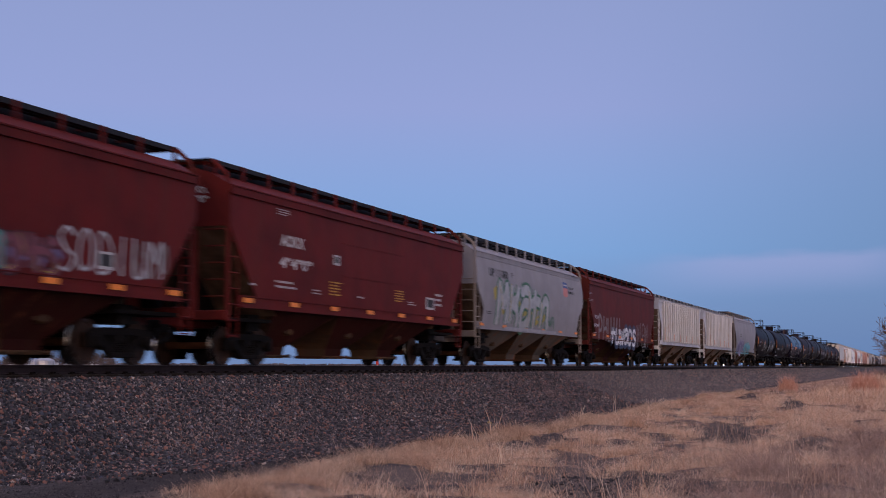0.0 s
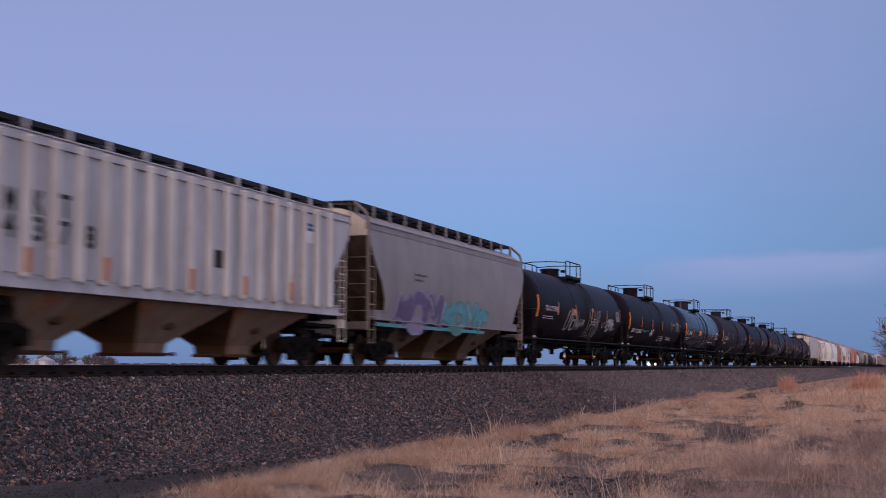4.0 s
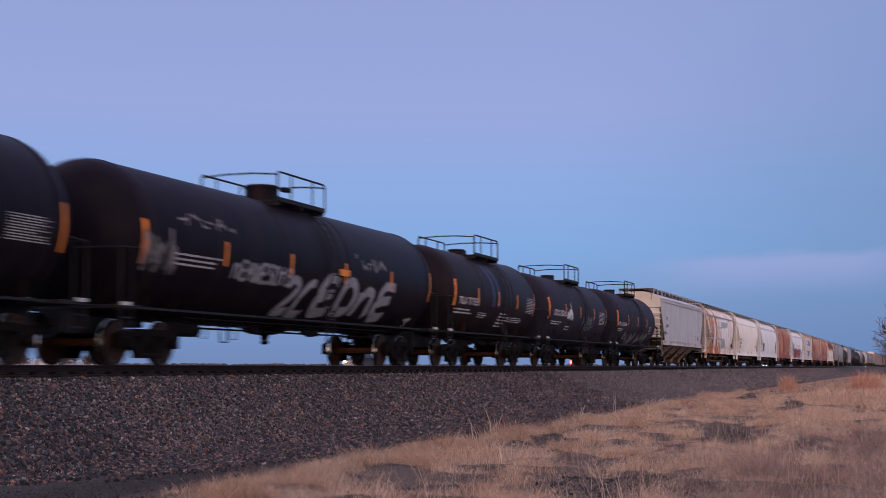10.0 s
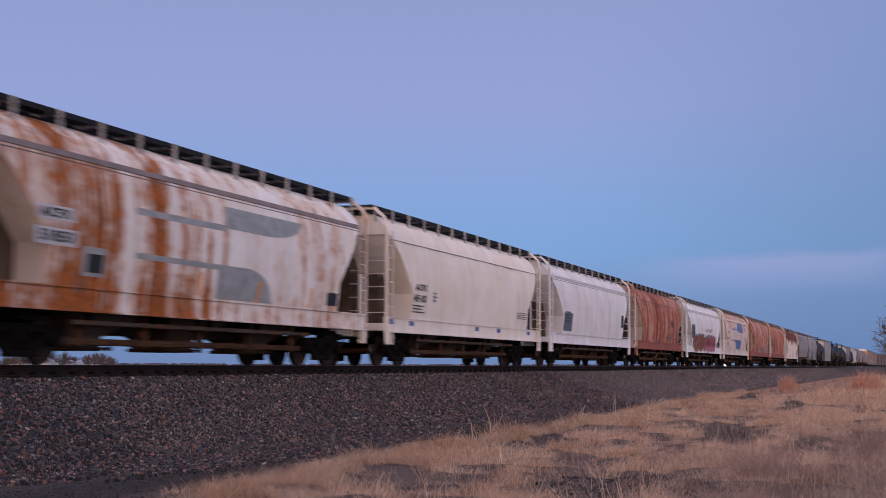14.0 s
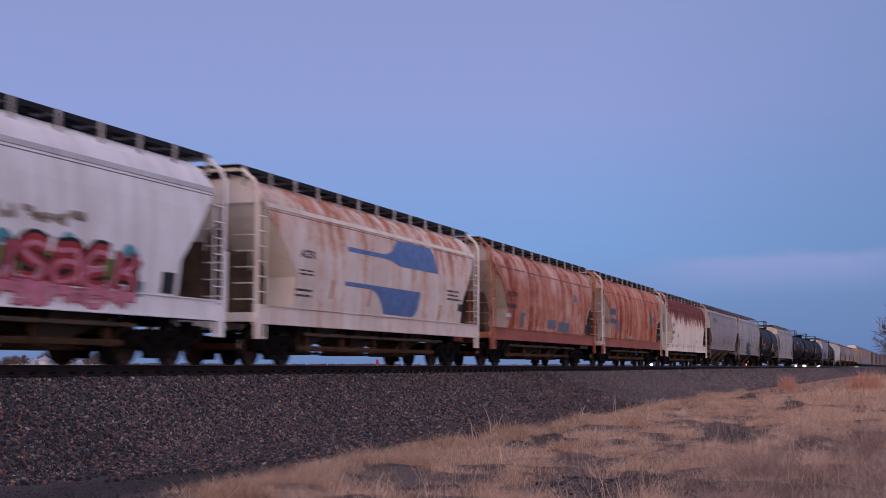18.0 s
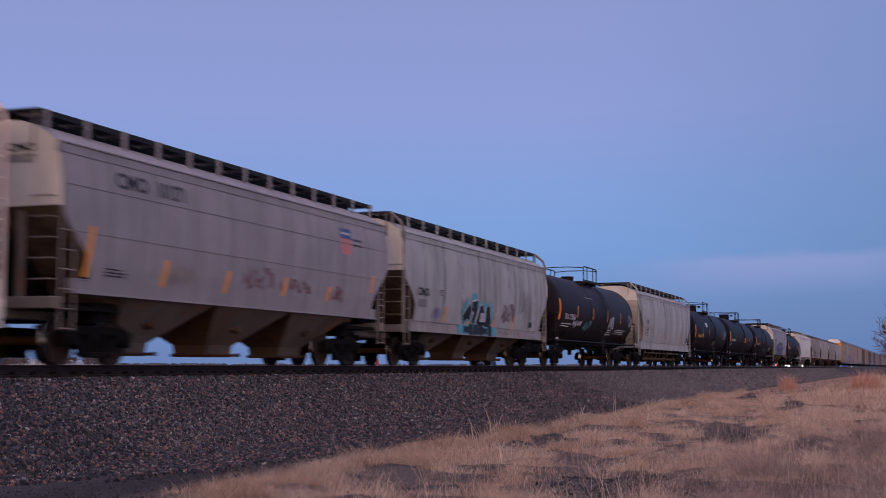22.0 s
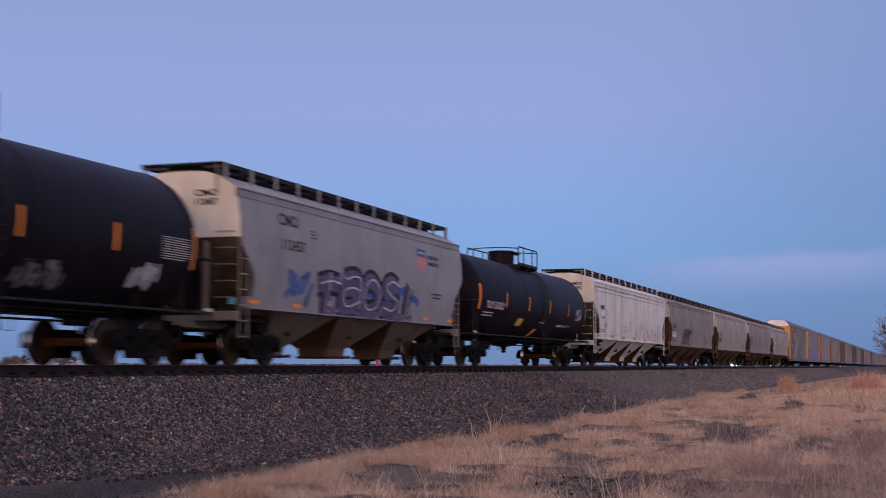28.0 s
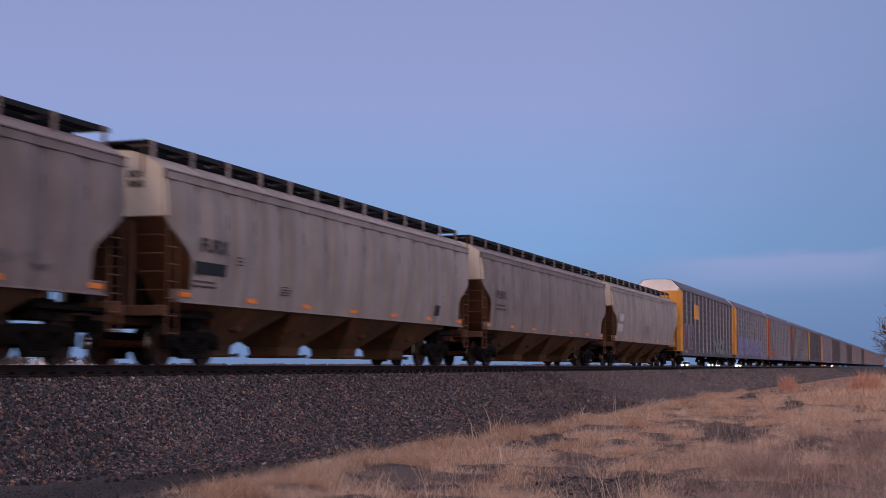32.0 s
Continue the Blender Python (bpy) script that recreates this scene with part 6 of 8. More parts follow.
car, fn, hl = hopper("hopper_car", "white round-sided covered hopper car with red and cyan graffiti", Q[21], Q[22], CREAM2, style="round", end=CREAM2, cut=(3.9, 2.2, 1.6), top=4.26, band=PALE)
on_track(car, 21)
patch(car, -6.72, -5.28, 1.97, 2.92, SP["slate"], fn)
word(car, "ACFX", -6.50, -5.60, 2.58, 2.78, BLACKP, lambda z: fn(z) + 0.004)
word(car, "51766", -6.58, -5.42, 2.22, 2.44, BLACKP, lambda z: fn(z) + 0.004)
patch(car, -6.00, -5.30, 1.20, 1.92, SP["cyan"], fn)
patch(car, -1.30, -0.60, 1.20, 2.00, SP["lime"], fn)
patch(car, 0.20, 4.30, 1.62, 2.02, SP["lime"], fn)
patch(car, 4.60, 5.12, 1.20, 1.66, SP["cyan"], fn)
for k, qx in enumerate((-4.9, -3.9, -3.0, -2.2, -1.7, -0.2, 0.6, 1.4, 2.5, 3.4, 4.5)):
    g = Geo()
    ribbon(g, [(qx - 0.28, 1.98), (qx - 0.04, 2.20 + 0.05 * (k % 3)), (qx + 0.30, 2.06)], 0.24, fn, 0.006)
    part("graffiti_crown", g, SP["cyan"], car)
graffiti(car, -5.75, -1.05, 1.44, 2.14, 5, (SP["black"], SP["brick"], SP["pink"]), lambda z: fn(z) + 0.004, 5, 0.42, forms="MNOAE", wide=1.45)
graffiti(car, -5.70, -1.10, 1.44, 2.10, 5, (SP["red"], SP["red"], None), lambda z: fn(z) + 0.020, 5, 0.12, forms="MNOAE", wide=1.0, name="graffiti_core")
graffiti(car, -0.95, 4.90, 1.44, 2.16, 6, (SP["black"], SP["red"], SP["white"]), lambda z: fn(z) + 0.004, 9, 0.40, forms="WUSAEK", wide=1.5)
graffiti(car, -0.90, 4.85, 1.46, 2.14, 6, (SP["rose"], SP["rose"], None), lambda z: fn(z) + 0.020, 9, 0.13, forms="WUSAEK", wide=1.0, name="graffiti_core")
graffiti(car, -0.70, 4.85, 1.13, 1.42, 10, (SP["red"], SP["rose"], SP["white"]), lambda z: fn(z) + 0.042, 10, 0.60, wide=1.3)
graffiti(car, -5.55, -1.25, 1.13, 1.42, 7, (SP["red"], SP["brick"], SP["cyan"]), lambda z: fn(z) + 0.042, 11, 0.60, wide=1.3)
scrawl(car, -0.71, 2.92, 2.54, 2.78, 7, SP["tan"], fn, 3, 0.12)
placard(car, 5.78, 6.30, 1.47, 1.91, BLACKP, fn)
small(car, -7.48, -7.00, 1.12, 1.40, 3, BLUEP, fn, 2)

car, fn, hl = hopper("hopper_car", "peach-stained white round-sided covered hopper car with blue emblems", Q[22], Q[23], PEACH, style="round", end=CREAM, cut=(3.9, 2.2, 1.6), top=4.26, band=CREAMEND)
on_track(car, 22)
word(car, "ACFX", -6.32, -5.45, 2.72, 2.91, BLACKP, fn)
small(car, -6.39, -5.31, 2.22, 2.41, 2, BLACKP, fn, 1)
small(car, -6.52, -5.38, 1.65, 1.92, 2, BLACKP, fn, 2)
swoosh(car, -3.30, 3.97, 3.10, 3.23, 2.95, 3.74, SP["skyblue"], fn, -0.75, 0.55)
swoosh(car, -3.50, 2.34, 2.15, 2.27, 1.49, 2.27, SP["skyblue"], fn, -1.75, -0.55)
small(car, 4.86, 6.37, 2.09, 2.49, 3, BLACKP, fn, 4)
placard(car, 6.02, 6.49, 1.83, 2.07, BLACKP, fn)
for qx, qz in ((-4.39, 2.0), (-1.79, 1.9), (4.19, 1.72)):
    stripe(car, qx, qz - 0.22, qz + 0.22, 0.09, fn, 0.1, PEACHTAPE)

car, fn, hl = hopper("hopper_car", "rust-red round-sided covered hopper car with pale vertical streaks", Q[23], Q[24], RUSTRED3, style="round", end=PEACH, cut=(3.9, 2.2, 1.6), top=4.25, wave=9, sill=RUSTSILL, posts=RUSTRED2)
on_track(car, 23)
word(car, "ACFX", -6.75, -5.38, 2.67, 2.84, BLACKP, fn)
word(car, "45530", -6.81, -5.47, 2.21, 2.36, BLACKP, fn)
patch(car, -4.84, -4.12, 1.51, 2.08, SP["slate"], fn)
stripe(car, -4.19, 1.55, 1.95, 0.12, fn)
patch(car, -0.69, 0.63, 1.57, 1.95, SP["slate"], fn)
patch(car, 1.15, 3.08, 1.49, 1.91, SP["slate"], fn)
patch(car, -6.81, -6.17, 1.84, 1.99, SP["white"], fn)
patch(car, 3.76, 4.36, 2.87, 3.20, SP["slate"], fn)
patch(car, 6.05, 6.50, 1.50, 1.94, SP["navy"], fn)

car, fn, hl = hopper("hopper_car", "rust-orange round-sided covered hopper car with blue number patches", Q[24], Q[25], RUSTRED2, sill=RUSTSILL, style="round", end=PEACH, posts=PEACH, cut=(3.9, 2.2, 1.6), top=4.25, wave=9)
on_track(car, 24)
patch(car, -6.71, -5.48, 2.60, 2.94, SP["slate"], fn)
patch(car, -6.86, -5.32, 2.15, 2.43, SP["slate"], fn)
patch(car, -5.40, -4.65, 1.70, 2.26, SP["slate"], fn)
word(car, "ACFX", -6.56, -5.67, 2.68, 2.88, BLUEP, lambda z: fn(z) + 0.004)
word(car, "45728", -6.71, -5.46, 2.22, 2.38, BLUEP, lambda z: fn(z) + 0.004)
scrawl(car, 3.69, 4.70, 2.30, 3.10, 5, SP["teal"], fn, 12, 0.22, "painted_patch")
patch(car, -7.81, -6.76, 1.03, 1.33, SP["slate"], fn)
patch(car, -2.25, -0.78, 1.46, 1.64, SP["tan"], fn)
placard(car, 6.16, 6.57, 1.61, 1.91, BLACKP, fn)
for qx, qz in ((-4.7, 1.5), (-2.19, 1.8), (4.75, 1.64)):
    stripe(car, qx, qz - 0.22, qz + 0.22, 0.09, fn, 0.1)

car, fn, hl = hopper("hopper_car", "white round-sided covered hopper car with rust running down from the roof", Q[25], Q[26], RUSTTOP, style="round", end=CREAM, posts=PEACH, cut=(3.9, 2.2, 1.6), wave=9)
on_track(car, 25)
word(car, "ACFX", -6.81, -5.96, 2.53, 2.74, BLACKP, fn)
word(car, "45800", -6.90, -5.91, 2.08, 2.26, BLACKP, fn)
small(car, -7.03, -5.91, 1.63, 1.87, 2, BLACKP, fn, 1)
patch(car, -4.70, -4.32, 1.87, 2.07, SP["black"], fn, "dark_stain")
small(car, 3.10, 4.07, 1.60, 1.81, 3, BLACKP, fn, 2)
for qx, m in ((-7.87, 'orange'), (-6.14, 'blue'), (-4.83, 'orange'), (-1.97, 'orange'), (-0.08, 'slate'), (1.3, 'slate'), (4.4, 'orange'), (6.85, 'blue')):
    small(car, qx - 0.35, qx + 0.35, 1.18, 1.38, 2, SP[m], lambda z: fn(1.3) + 0.025)

car, fn, hl = hopper("hopper_car", "lavender-grey covered hopper car with weld seams and faint pink tags", Q[26], Q[27], SILVER, style="curved", end=CREAMEND, seams=9)
on_track(car, 26)
end_mark(car, hl, ("CMO", "10127"), BLACKP)
word(car, "CMO", -6.22, -5.08, 3.43, 3.72, BLACKP, fn)
word(car, "101271", -4.72, -3.61, 3.42, 3.72, BLACKP, fn)
shield(car, 4.52, 5.24, 2.97, 3.70, fn)
word(car, "BUILDING", 5.32, 5.99, 3.41, 3.47, BLACKP, fn)
word(car, "AMERICA", 5.32, 5.99, 3.27, 3.32, BLACKP, fn)
for qx, qz, h in ((-7.12, 2.11, 0.45), (-4.39, 1.87, 0.25), (-1.74, 1.86, 0.22), (1.17, 1.92, 0.2), (3.78, 1.87, 0.16), (6.69, 2.3, 0.22)):
    stripe(car, qx, qz - h, qz + h, 0.11, fn, 0.12)
scrawl(car, -1.07, 0.65, 1.78, 2.33, 9, SP["maroon"], fn, 3, 0.05)
scrawl(car, 0.96, 2.70, 1.80, 2.15, 8, SP["maroon"], fn, 4, 0.05)
scrawl(car, 3.75, 4.78, 1.69, 2.09, 6, SP["maroon"], fn, 5, 0.05)
scrawl(car, -4.22, -3.18, 1.65, 2.08, 8, SP["tan"], fn, 6, 0.07)
small(car, -6.47, -5.59, 1.65, 1.84, 3, BLACKP, fn, 1)

car, fn, hl = hopper("hopper_car", "pale grey covered hopper car with black and cyan graffiti", Q[27], Q[28], PALE2, style="curved", end=CREAMEND, wave=9, hoop=True, sill=DUSTY2, sill_z=(1.06, 0.36))
on_track(car, 27)
end_mark(car, hl, ("CMO",), BLACKP)
word(car, "CMO", -7.30, -6.28, 2.20, 2.43, BLACKP, fn)
patch(car, -7.16, -6.38, 1.84, 2.08, SP["grey"], fn, "number_patch")
graffiti(car, -2.75, 0.55, 1.42, 2.18, 4, (SP["cyan"], SP["cyan"], None), fn, 21, 0.80, SP["cyan"], forms="/7^^", wide=1.3)
graffiti(car, -2.66, 0.43, 1.44, 2.12, 4, (SP["white"], SP["black"], None), lambda z: fn(z) + 0.014, 21, 0.52, forms="/7^^", wide=1.28, name="graffiti_core")
patch(car, -0.88, -0.22, 1.55, 1.86, SP["silver"], lambda z: fn(z) + 0.04)
low = lambda z: fn(1.3) + 0.055
patch(car, -3.16, 1.30, 1.08, 1.40, SP["cyan"], low)
graffiti(car, -2.55, 0.72, 1.12, 1.37, 6, (SP["black"], SP["black"], None), low, 23, 0.5, forms="HEASHZ")
scrawl(car, 1.45, 4.3, 1.14, 1.30, 8, SP["maroon"], low, 13, 0.03)
patch(car, 5.9, 7.0, 1.14, 1.30, SP["faded"], low, "number_patch")
scrawl(car, 1.62, 3.40, 1.62, 2.38, 9, SP["maroon"], fn, 3, 0.06)
scrawl(car, 3.96, 5.60, 1.87, 3.03, 8, SP["grey"], fn, 4, 0.04)
scrawl(car, -5.85, -5.10, 1.53, 1.83, 7, SP["violet"], fn, 5, 0.10)
for qx, qz in ((-4.58, 1.68), (-2.07, 1.65), (0.87, 1.65), (3.34, 1.62)):
    stripe(car, qx, qz - 0.25, qz + 0.25, 0.11, fn, 0.12)
placard(car, 5.60, 6.06, 1.53, 1.73, BLACKP, fn)
small(car, -5.24, -4.89, 2.24, 2.45, 3, BLACKP, fn, 1)

car, fn, hl = tank("tank_car", "brownish black tank car with white tags and no bonnet", Q[28], Q[29], TANKBROWN, bonnet=0, rail_len=2.75)
on_track(car, 28)
word(car, "TILX 290562", -7.03, -5.06, 2.09, 2.31, WHITE, fn)
small(car, -7.31, -5.46, 1.69, 1.90, 2, WHITE, fn, 1)
scrawl(car, -5.21, -3.76, 1.75, 2.08, 8, SP["silver"], fn, 2, 0.09)
scrawl(car, -3.22, -1.76, 1.68, 2.14, 8, SP["teal"], fn, 3, 0.08)
scrawl(car, 2.12, 3.19, 1.83, 2.56, 8, SP["silver"], fn, 4, 0.08)
small(car, 2.12, 3.24, 1.51, 1.83, 3, WHITE, fn, 5)
small(car, 3.89, 6.45, 1.60, 1.88, 3, WHITE, fn, 6)
small(car, -2.89, -1.31, 3.13, 3.22, 1, WHITE, fn, 7)
small(car, 6.65, 7.78, 2.09, 2.66, 6, WHITE, fn, 8)

car, fn, hl = hopper("hopper_car", "pale grey covered hopper car with bowed side panels", Q[29], Q[30], PALE2, style="curved", end=CREAMEND, cut=(3.7, 2.0, 1.2), wave=9, hoop=True, chutes=4, deep=True, posts=PALE2)
on_track(car, 29)
word(car, "ACFX", -7.16, -6.28, 2.46, 2.67, BLACKP, fn)
word(car, "866258", -7.20, -6.28, 2.05, 2.23, BLACKP, fn)
small(car, -7.29, -6.37, 1.72, 1.95, 3, BLACKP, fn, 1)
small(car, -5.97, -5.60, 2.08, 2.35, 3, BLACKP, fn, 2)
for qx, qz in ((-7.92, 1.89), (-2.63, 1.64), (0.01, 1.66), (2.9, 1.66), (5.5, 1.68)):
    stripe(car, qx, qz - 0.28, qz + 0.28, 0.11, fn, 0.12)
placard(car, 7.10, 7.65, 1.57, 1.90, BLACKP, fn)

car, fn, hl = tank("tank_car", "black tank car with orange stencils and a yellow placard", Q[30], Q[31], TANKBLACK, bonnet=0.4)
on_track(car, 30)
word(car, "UTLX 67395", -6.85, -4.48, 2.10, 2.33, YELLOWP, fn)
small(car, -7.34, -5.30, 1.63, 1.90, 3, AXLE, fn, 1)
placard(car, -3.34, -2.34, 2.90, 3.20, SP["silver"], fn)
placard(car, 0.84, 1.92, 1.65, 1.91, YELLOWP, fn, 0.08)
small(car, 6.13, 7.39, 2.09, 2.76, 6, WHITE, fn, 2)

car, fn, hl = tank("tank_car", "black tank car with an orange square placard", Q[31], Q[32], TANKBLACK, bonnet=0.4)
on_track(car, 31)
word(car, "TILX 253018", -7.75, -5.10, 2.15, 2.33, WHITE, fn)
placard(car, 0.86, 2.27, 2.14, 2.57, REFLECT, fn)
small(car, -8.01, -6.23, 1.78, 1.91, 2, WHITE, fn, 1)
small(car, 9.55, 10.83, 1.82, 2.12, 3, WHITE, fn, 2)

car, fn, hl = tank("tank_car", "black tank car with white tags near its end", Q[32], Q[33], TANKBLACK, bonnet=0, rail_len=2.75)
on_track(car, 32)
word(car, "GATX 303144", -7.23, -4.70, 2.08, 2.29, WHITE, fn)
scrawl(car, 1.62, 3.07, 1.38, 1.89, 10, SP["grey"], fn, 3, 0.08)
scrawl(car, 5.24, 6.19, 1.49, 2.09, 7, SP["silver"], fn, 4, 0.09)
small(car, 6.10, 7.28, 2.15, 2.64, 7, WHITE, fn, 1)
small(car, 0.41, 1.28, 1.53, 1.89, 3, WHITE, fn, 2)

car, fn, hl = hopper("hopper_car", "light grey covered hopper car with purple and blue graffiti", Q[33], Q[34], GREY, end=CREAMEND, style="curved", cut=(2.95, 2.0, 0.75), reflectors=7)
on_track(car, 33)
end_mark(car, hl, ("CMO", "112457"), BLACKP)
word(car, "CMO", -6.01, -4.91, 3.42, 3.70, BLACKP, fn)
word(car, "112457", -5.89, -4.52, 2.83, 3.08, BLACKP, fn)
small(car, -4.18, -3.84, 3.18, 3.43, 3, BLACKP, fn, 1)
graffiti(car, -3.75, 3.55, 1.52, 2.42, 5, (SP["black"], SP["mauve"], None), fn, 31, 0.46, SP["blue"], forms="TAOSI", wide=1.6)
graffiti(car, -3.60, 3.68, 1.56, 2.46, 5, (SP["silver"], SP["silver"], None), lambda z: fn(z) + 0.014, 31, 0.05, forms="TAOSI", wide=1.0, name="graffiti_core")
graffiti(car, -3.2, 3.3, 1.36, 1.54, 9, (SP["purple"], SP["mauve"], None), lambda z: fn(1.3) + 0.05, 34, 0.45)
scrawl(car, -5.55, -4.0, 1.50, 2.30, 5, SP["blue"], fn, 33, 0.16)
shield(car, 3.60, 4.36, 2.98, 3.63, fn)
word(car, "BUILDING", 4.52, 5.52, 3.37, 3.48, BLACKP, fn)
word(car, "AMERICA", 4.52, 5.60, 3.16, 3.27, BLACKP, fn)
small(car, -0.45, 0.73, 2.79, 2.87, 1, PINKP, fn, 2)
small(car, 4.98, 5.98, 2.06, 2.30, 2, BLACKP, fn, 3)
patch(car, -8.26, -7.94, 1.38, 1.53, SP["cyan"], fn)

car, fn, hl = tank("tank_car", "black tank car with a yellow placard and tall bonnet", Q[34], Q[35], TANKBLACK, bonnet=0.5)
on_track(car, 34)
word(car, "TILX 353032", -7.24, -5.10, 2.10, 2.34, WHITE, fn)
small(car, -7.48, -5.76, 1.75, 1.95, 2, WHITE, fn, 1)
placard(car, -2.85, -2.10, 1.58, 1.86, YELLOWP, fn, 0.1)
placard(car, -0.10, 0.42, 1.20, 1.52, YELLOWP, fn, 0.3)
small(car, 6.13, 7.32, 2.03, 2.54, 6, WHITE, fn, 2)
small(car, 0.44, 1.54, 1.71, 1.81, 1, WHITE, fn, 3)
small(car, 3.22, 5.63, 1.68, 1.78, 2, WHITE, fn, 4)

car, fn, hl = hopper("hopper_car", "chalky pale covered hopper car with black smears and four chutes", Q[35], Q[36], PALE3, end=CREAMEND, chutes=4, cut=(3.1, 2.25, 1.15), reflectors=7, ridge=1, wave=0, chute=CHUTE, face=PALE3, outlet=0.25)
on_track(car, 35)
end_mark(car, hl, ("AMFX", "100342"), BLACKP)
word(car, "AMFX", -8.42, -7.44, 2.79, 3.00, BLACKP, fn)
word(car, "10042", -8.40, -7.48, 2.34, 2.47, BLACKP, fn)
small(car, -7.20, -6.92, 2.53, 2.77, 3, BLACKP, fn, 1)
scrawl(car, -7.62, -6.92, 1.74, 2.29, 6, SP["grey"], fn, 2, 0.05)
scrawl(car, -3.14, -0.88, 1.73, 2.43, 8, SP["grey"], fn, 3, 0.04)
scrawl(car, 0.18, 7.10, 1.57, 2.45, 14, SP["grey"], fn, 4, 0.05)
small(car, -8.89, -7.39, 1.63, 1.84, 2, BLACKP, fn, 5)

car, fn, hl = hopper("hopper_car", "dusty taupe covered hopper car with a dark and white tag", Q[36], Q[37], DUSTY, style="curved", end=CREAMEND, chutes=4, reflectors=7, wave=15, cut=(3.1, 2.1, 1.1), posts=RUSTPOST, slope=RUSTPOST)
on_track(car, 36)
end_mark(car, hl, ("FURX", "863029"), BLACKP)
word(car, "FURX", -8.82, -7.69, 2.44, 2.72, BLACKP, fn)
patch(car, -9.00, -7.47, 1.89, 2.19, SP["white"], fn, "number_patch")
small(car, -8.93, -7.54, 1.94, 2.13, 1, SP["grey"], lambda z: fn(z) + 0.004, 1)
graffiti(car, -4.80, -1.95, 1.40, 2.48, 4, (SP["violet"], SP["violet"], None), fn, 7, 0.15, forms="AIMC", wide=1.25)
graffiti(car, -4.70, -1.90, 1.44, 2.52, 4, (SP["black"], SP["black"], None), lambda z: fn(z) + 0.008, 7, 0.19, forms="AIMC", wide=1.0, name="graffiti_core")
scrawl(car, -9.96, -9.00, 3.35, 3.71, 6, SP["grey"], fn, 17, 0.04)
scrawl(car, -1.70, 3.86, 1.49, 2.16, 14, SP["grey"], fn, 18, 0.03)
scrawl(car, -1.97, -1.35, 2.25, 2.58, 4, SP["black"], fn, 8, 0.07)
small(car, -7.00, -6.69, 2.11, 2.40, 3, BLACKP, fn, 2)
small(car, -8.44, -7.12, 1.53, 1.76, 2, BLACKP, fn, 3)
scrawl(car, 5.04, 7.60, 1.71, 1.96, 6, SP["grey"], fn, 9, 0.07)

car, fn, hl = hopper("hopper_car", "dusty grey covered hopper car with a black number patch", Q[37], Q[38], DUSTY2, style="curved", end=CREAMEND, chutes=4, reflectors=7, wave=15, cut=(3.1, 2.1, 1.1), posts=RUSTPOST, slope=RUSTPOST)
on_track(car, 37)
end_mark(car, hl, ("FURX", "863060"), BLACKP)
word(car, "FURX", -8.69, -7.45, 2.45, 2.74, BLACKP, fn)
patch(car, -8.88, -7.51, 1.96, 2.23, SP["black"], fn, "number_patch")
small(car, -8.93, -7.56, 1.62, 1.82, 2, BLACKP, fn, 1)
small(car, -7.03, -6.70, 2.21, 2.45, 3, BLACKP, fn, 2)
small(car, -4.73, -4.10, 1.66, 1.91, 4, BLACKP, fn, 3)
placard(car, 6.42, 6.91, 1.60, 1.94, BLACKP, fn)

car, fn, hl = hopper("hopper_car", "dusty taupe covered hopper car with dark reporting marks", Q[38], Q[39], DUSTY, style="curved", end=CREAMEND, chutes=4, reflectors=7, wave=15, cut=(3.1, 2.1, 1.1), posts=RUSTPOST, slope=RUSTPOST)
on_track(car, 38)
end_mark(car, hl, ("FURX",), BLACKP)
word(car, "FURX", -8.69, -7.46, 2.49, 2.76, BLACKP, fn)
small(car, -8.69, -7.38, 1.98, 2.27, 2, BLACKP, fn, 1)

car, fn, hl = hopper("hopper_car", "dusty grey covered hopper car with white squares on its side", Q[39], Q[40], DUSTY2, style="curved", end=CREAMEND, chutes=4, reflectors=7, wave=15, cut=(3.1, 2.1, 1.1), posts=RUSTPOST, slope=RUSTPOST)
on_track(car, 39)
end_mark(car, hl, ("FURX",), BLACKP)
placard(car, -8.45, -7.29, 2.36, 2.74, WHITE, fn)
placard(car, -8.73, -7.44, 1.82, 2.20, WHITE, fn)
scrawl(car, -1.79, 0.82, 1.62, 2.37, 5, SP["grey"], fn, 9, 0.08)

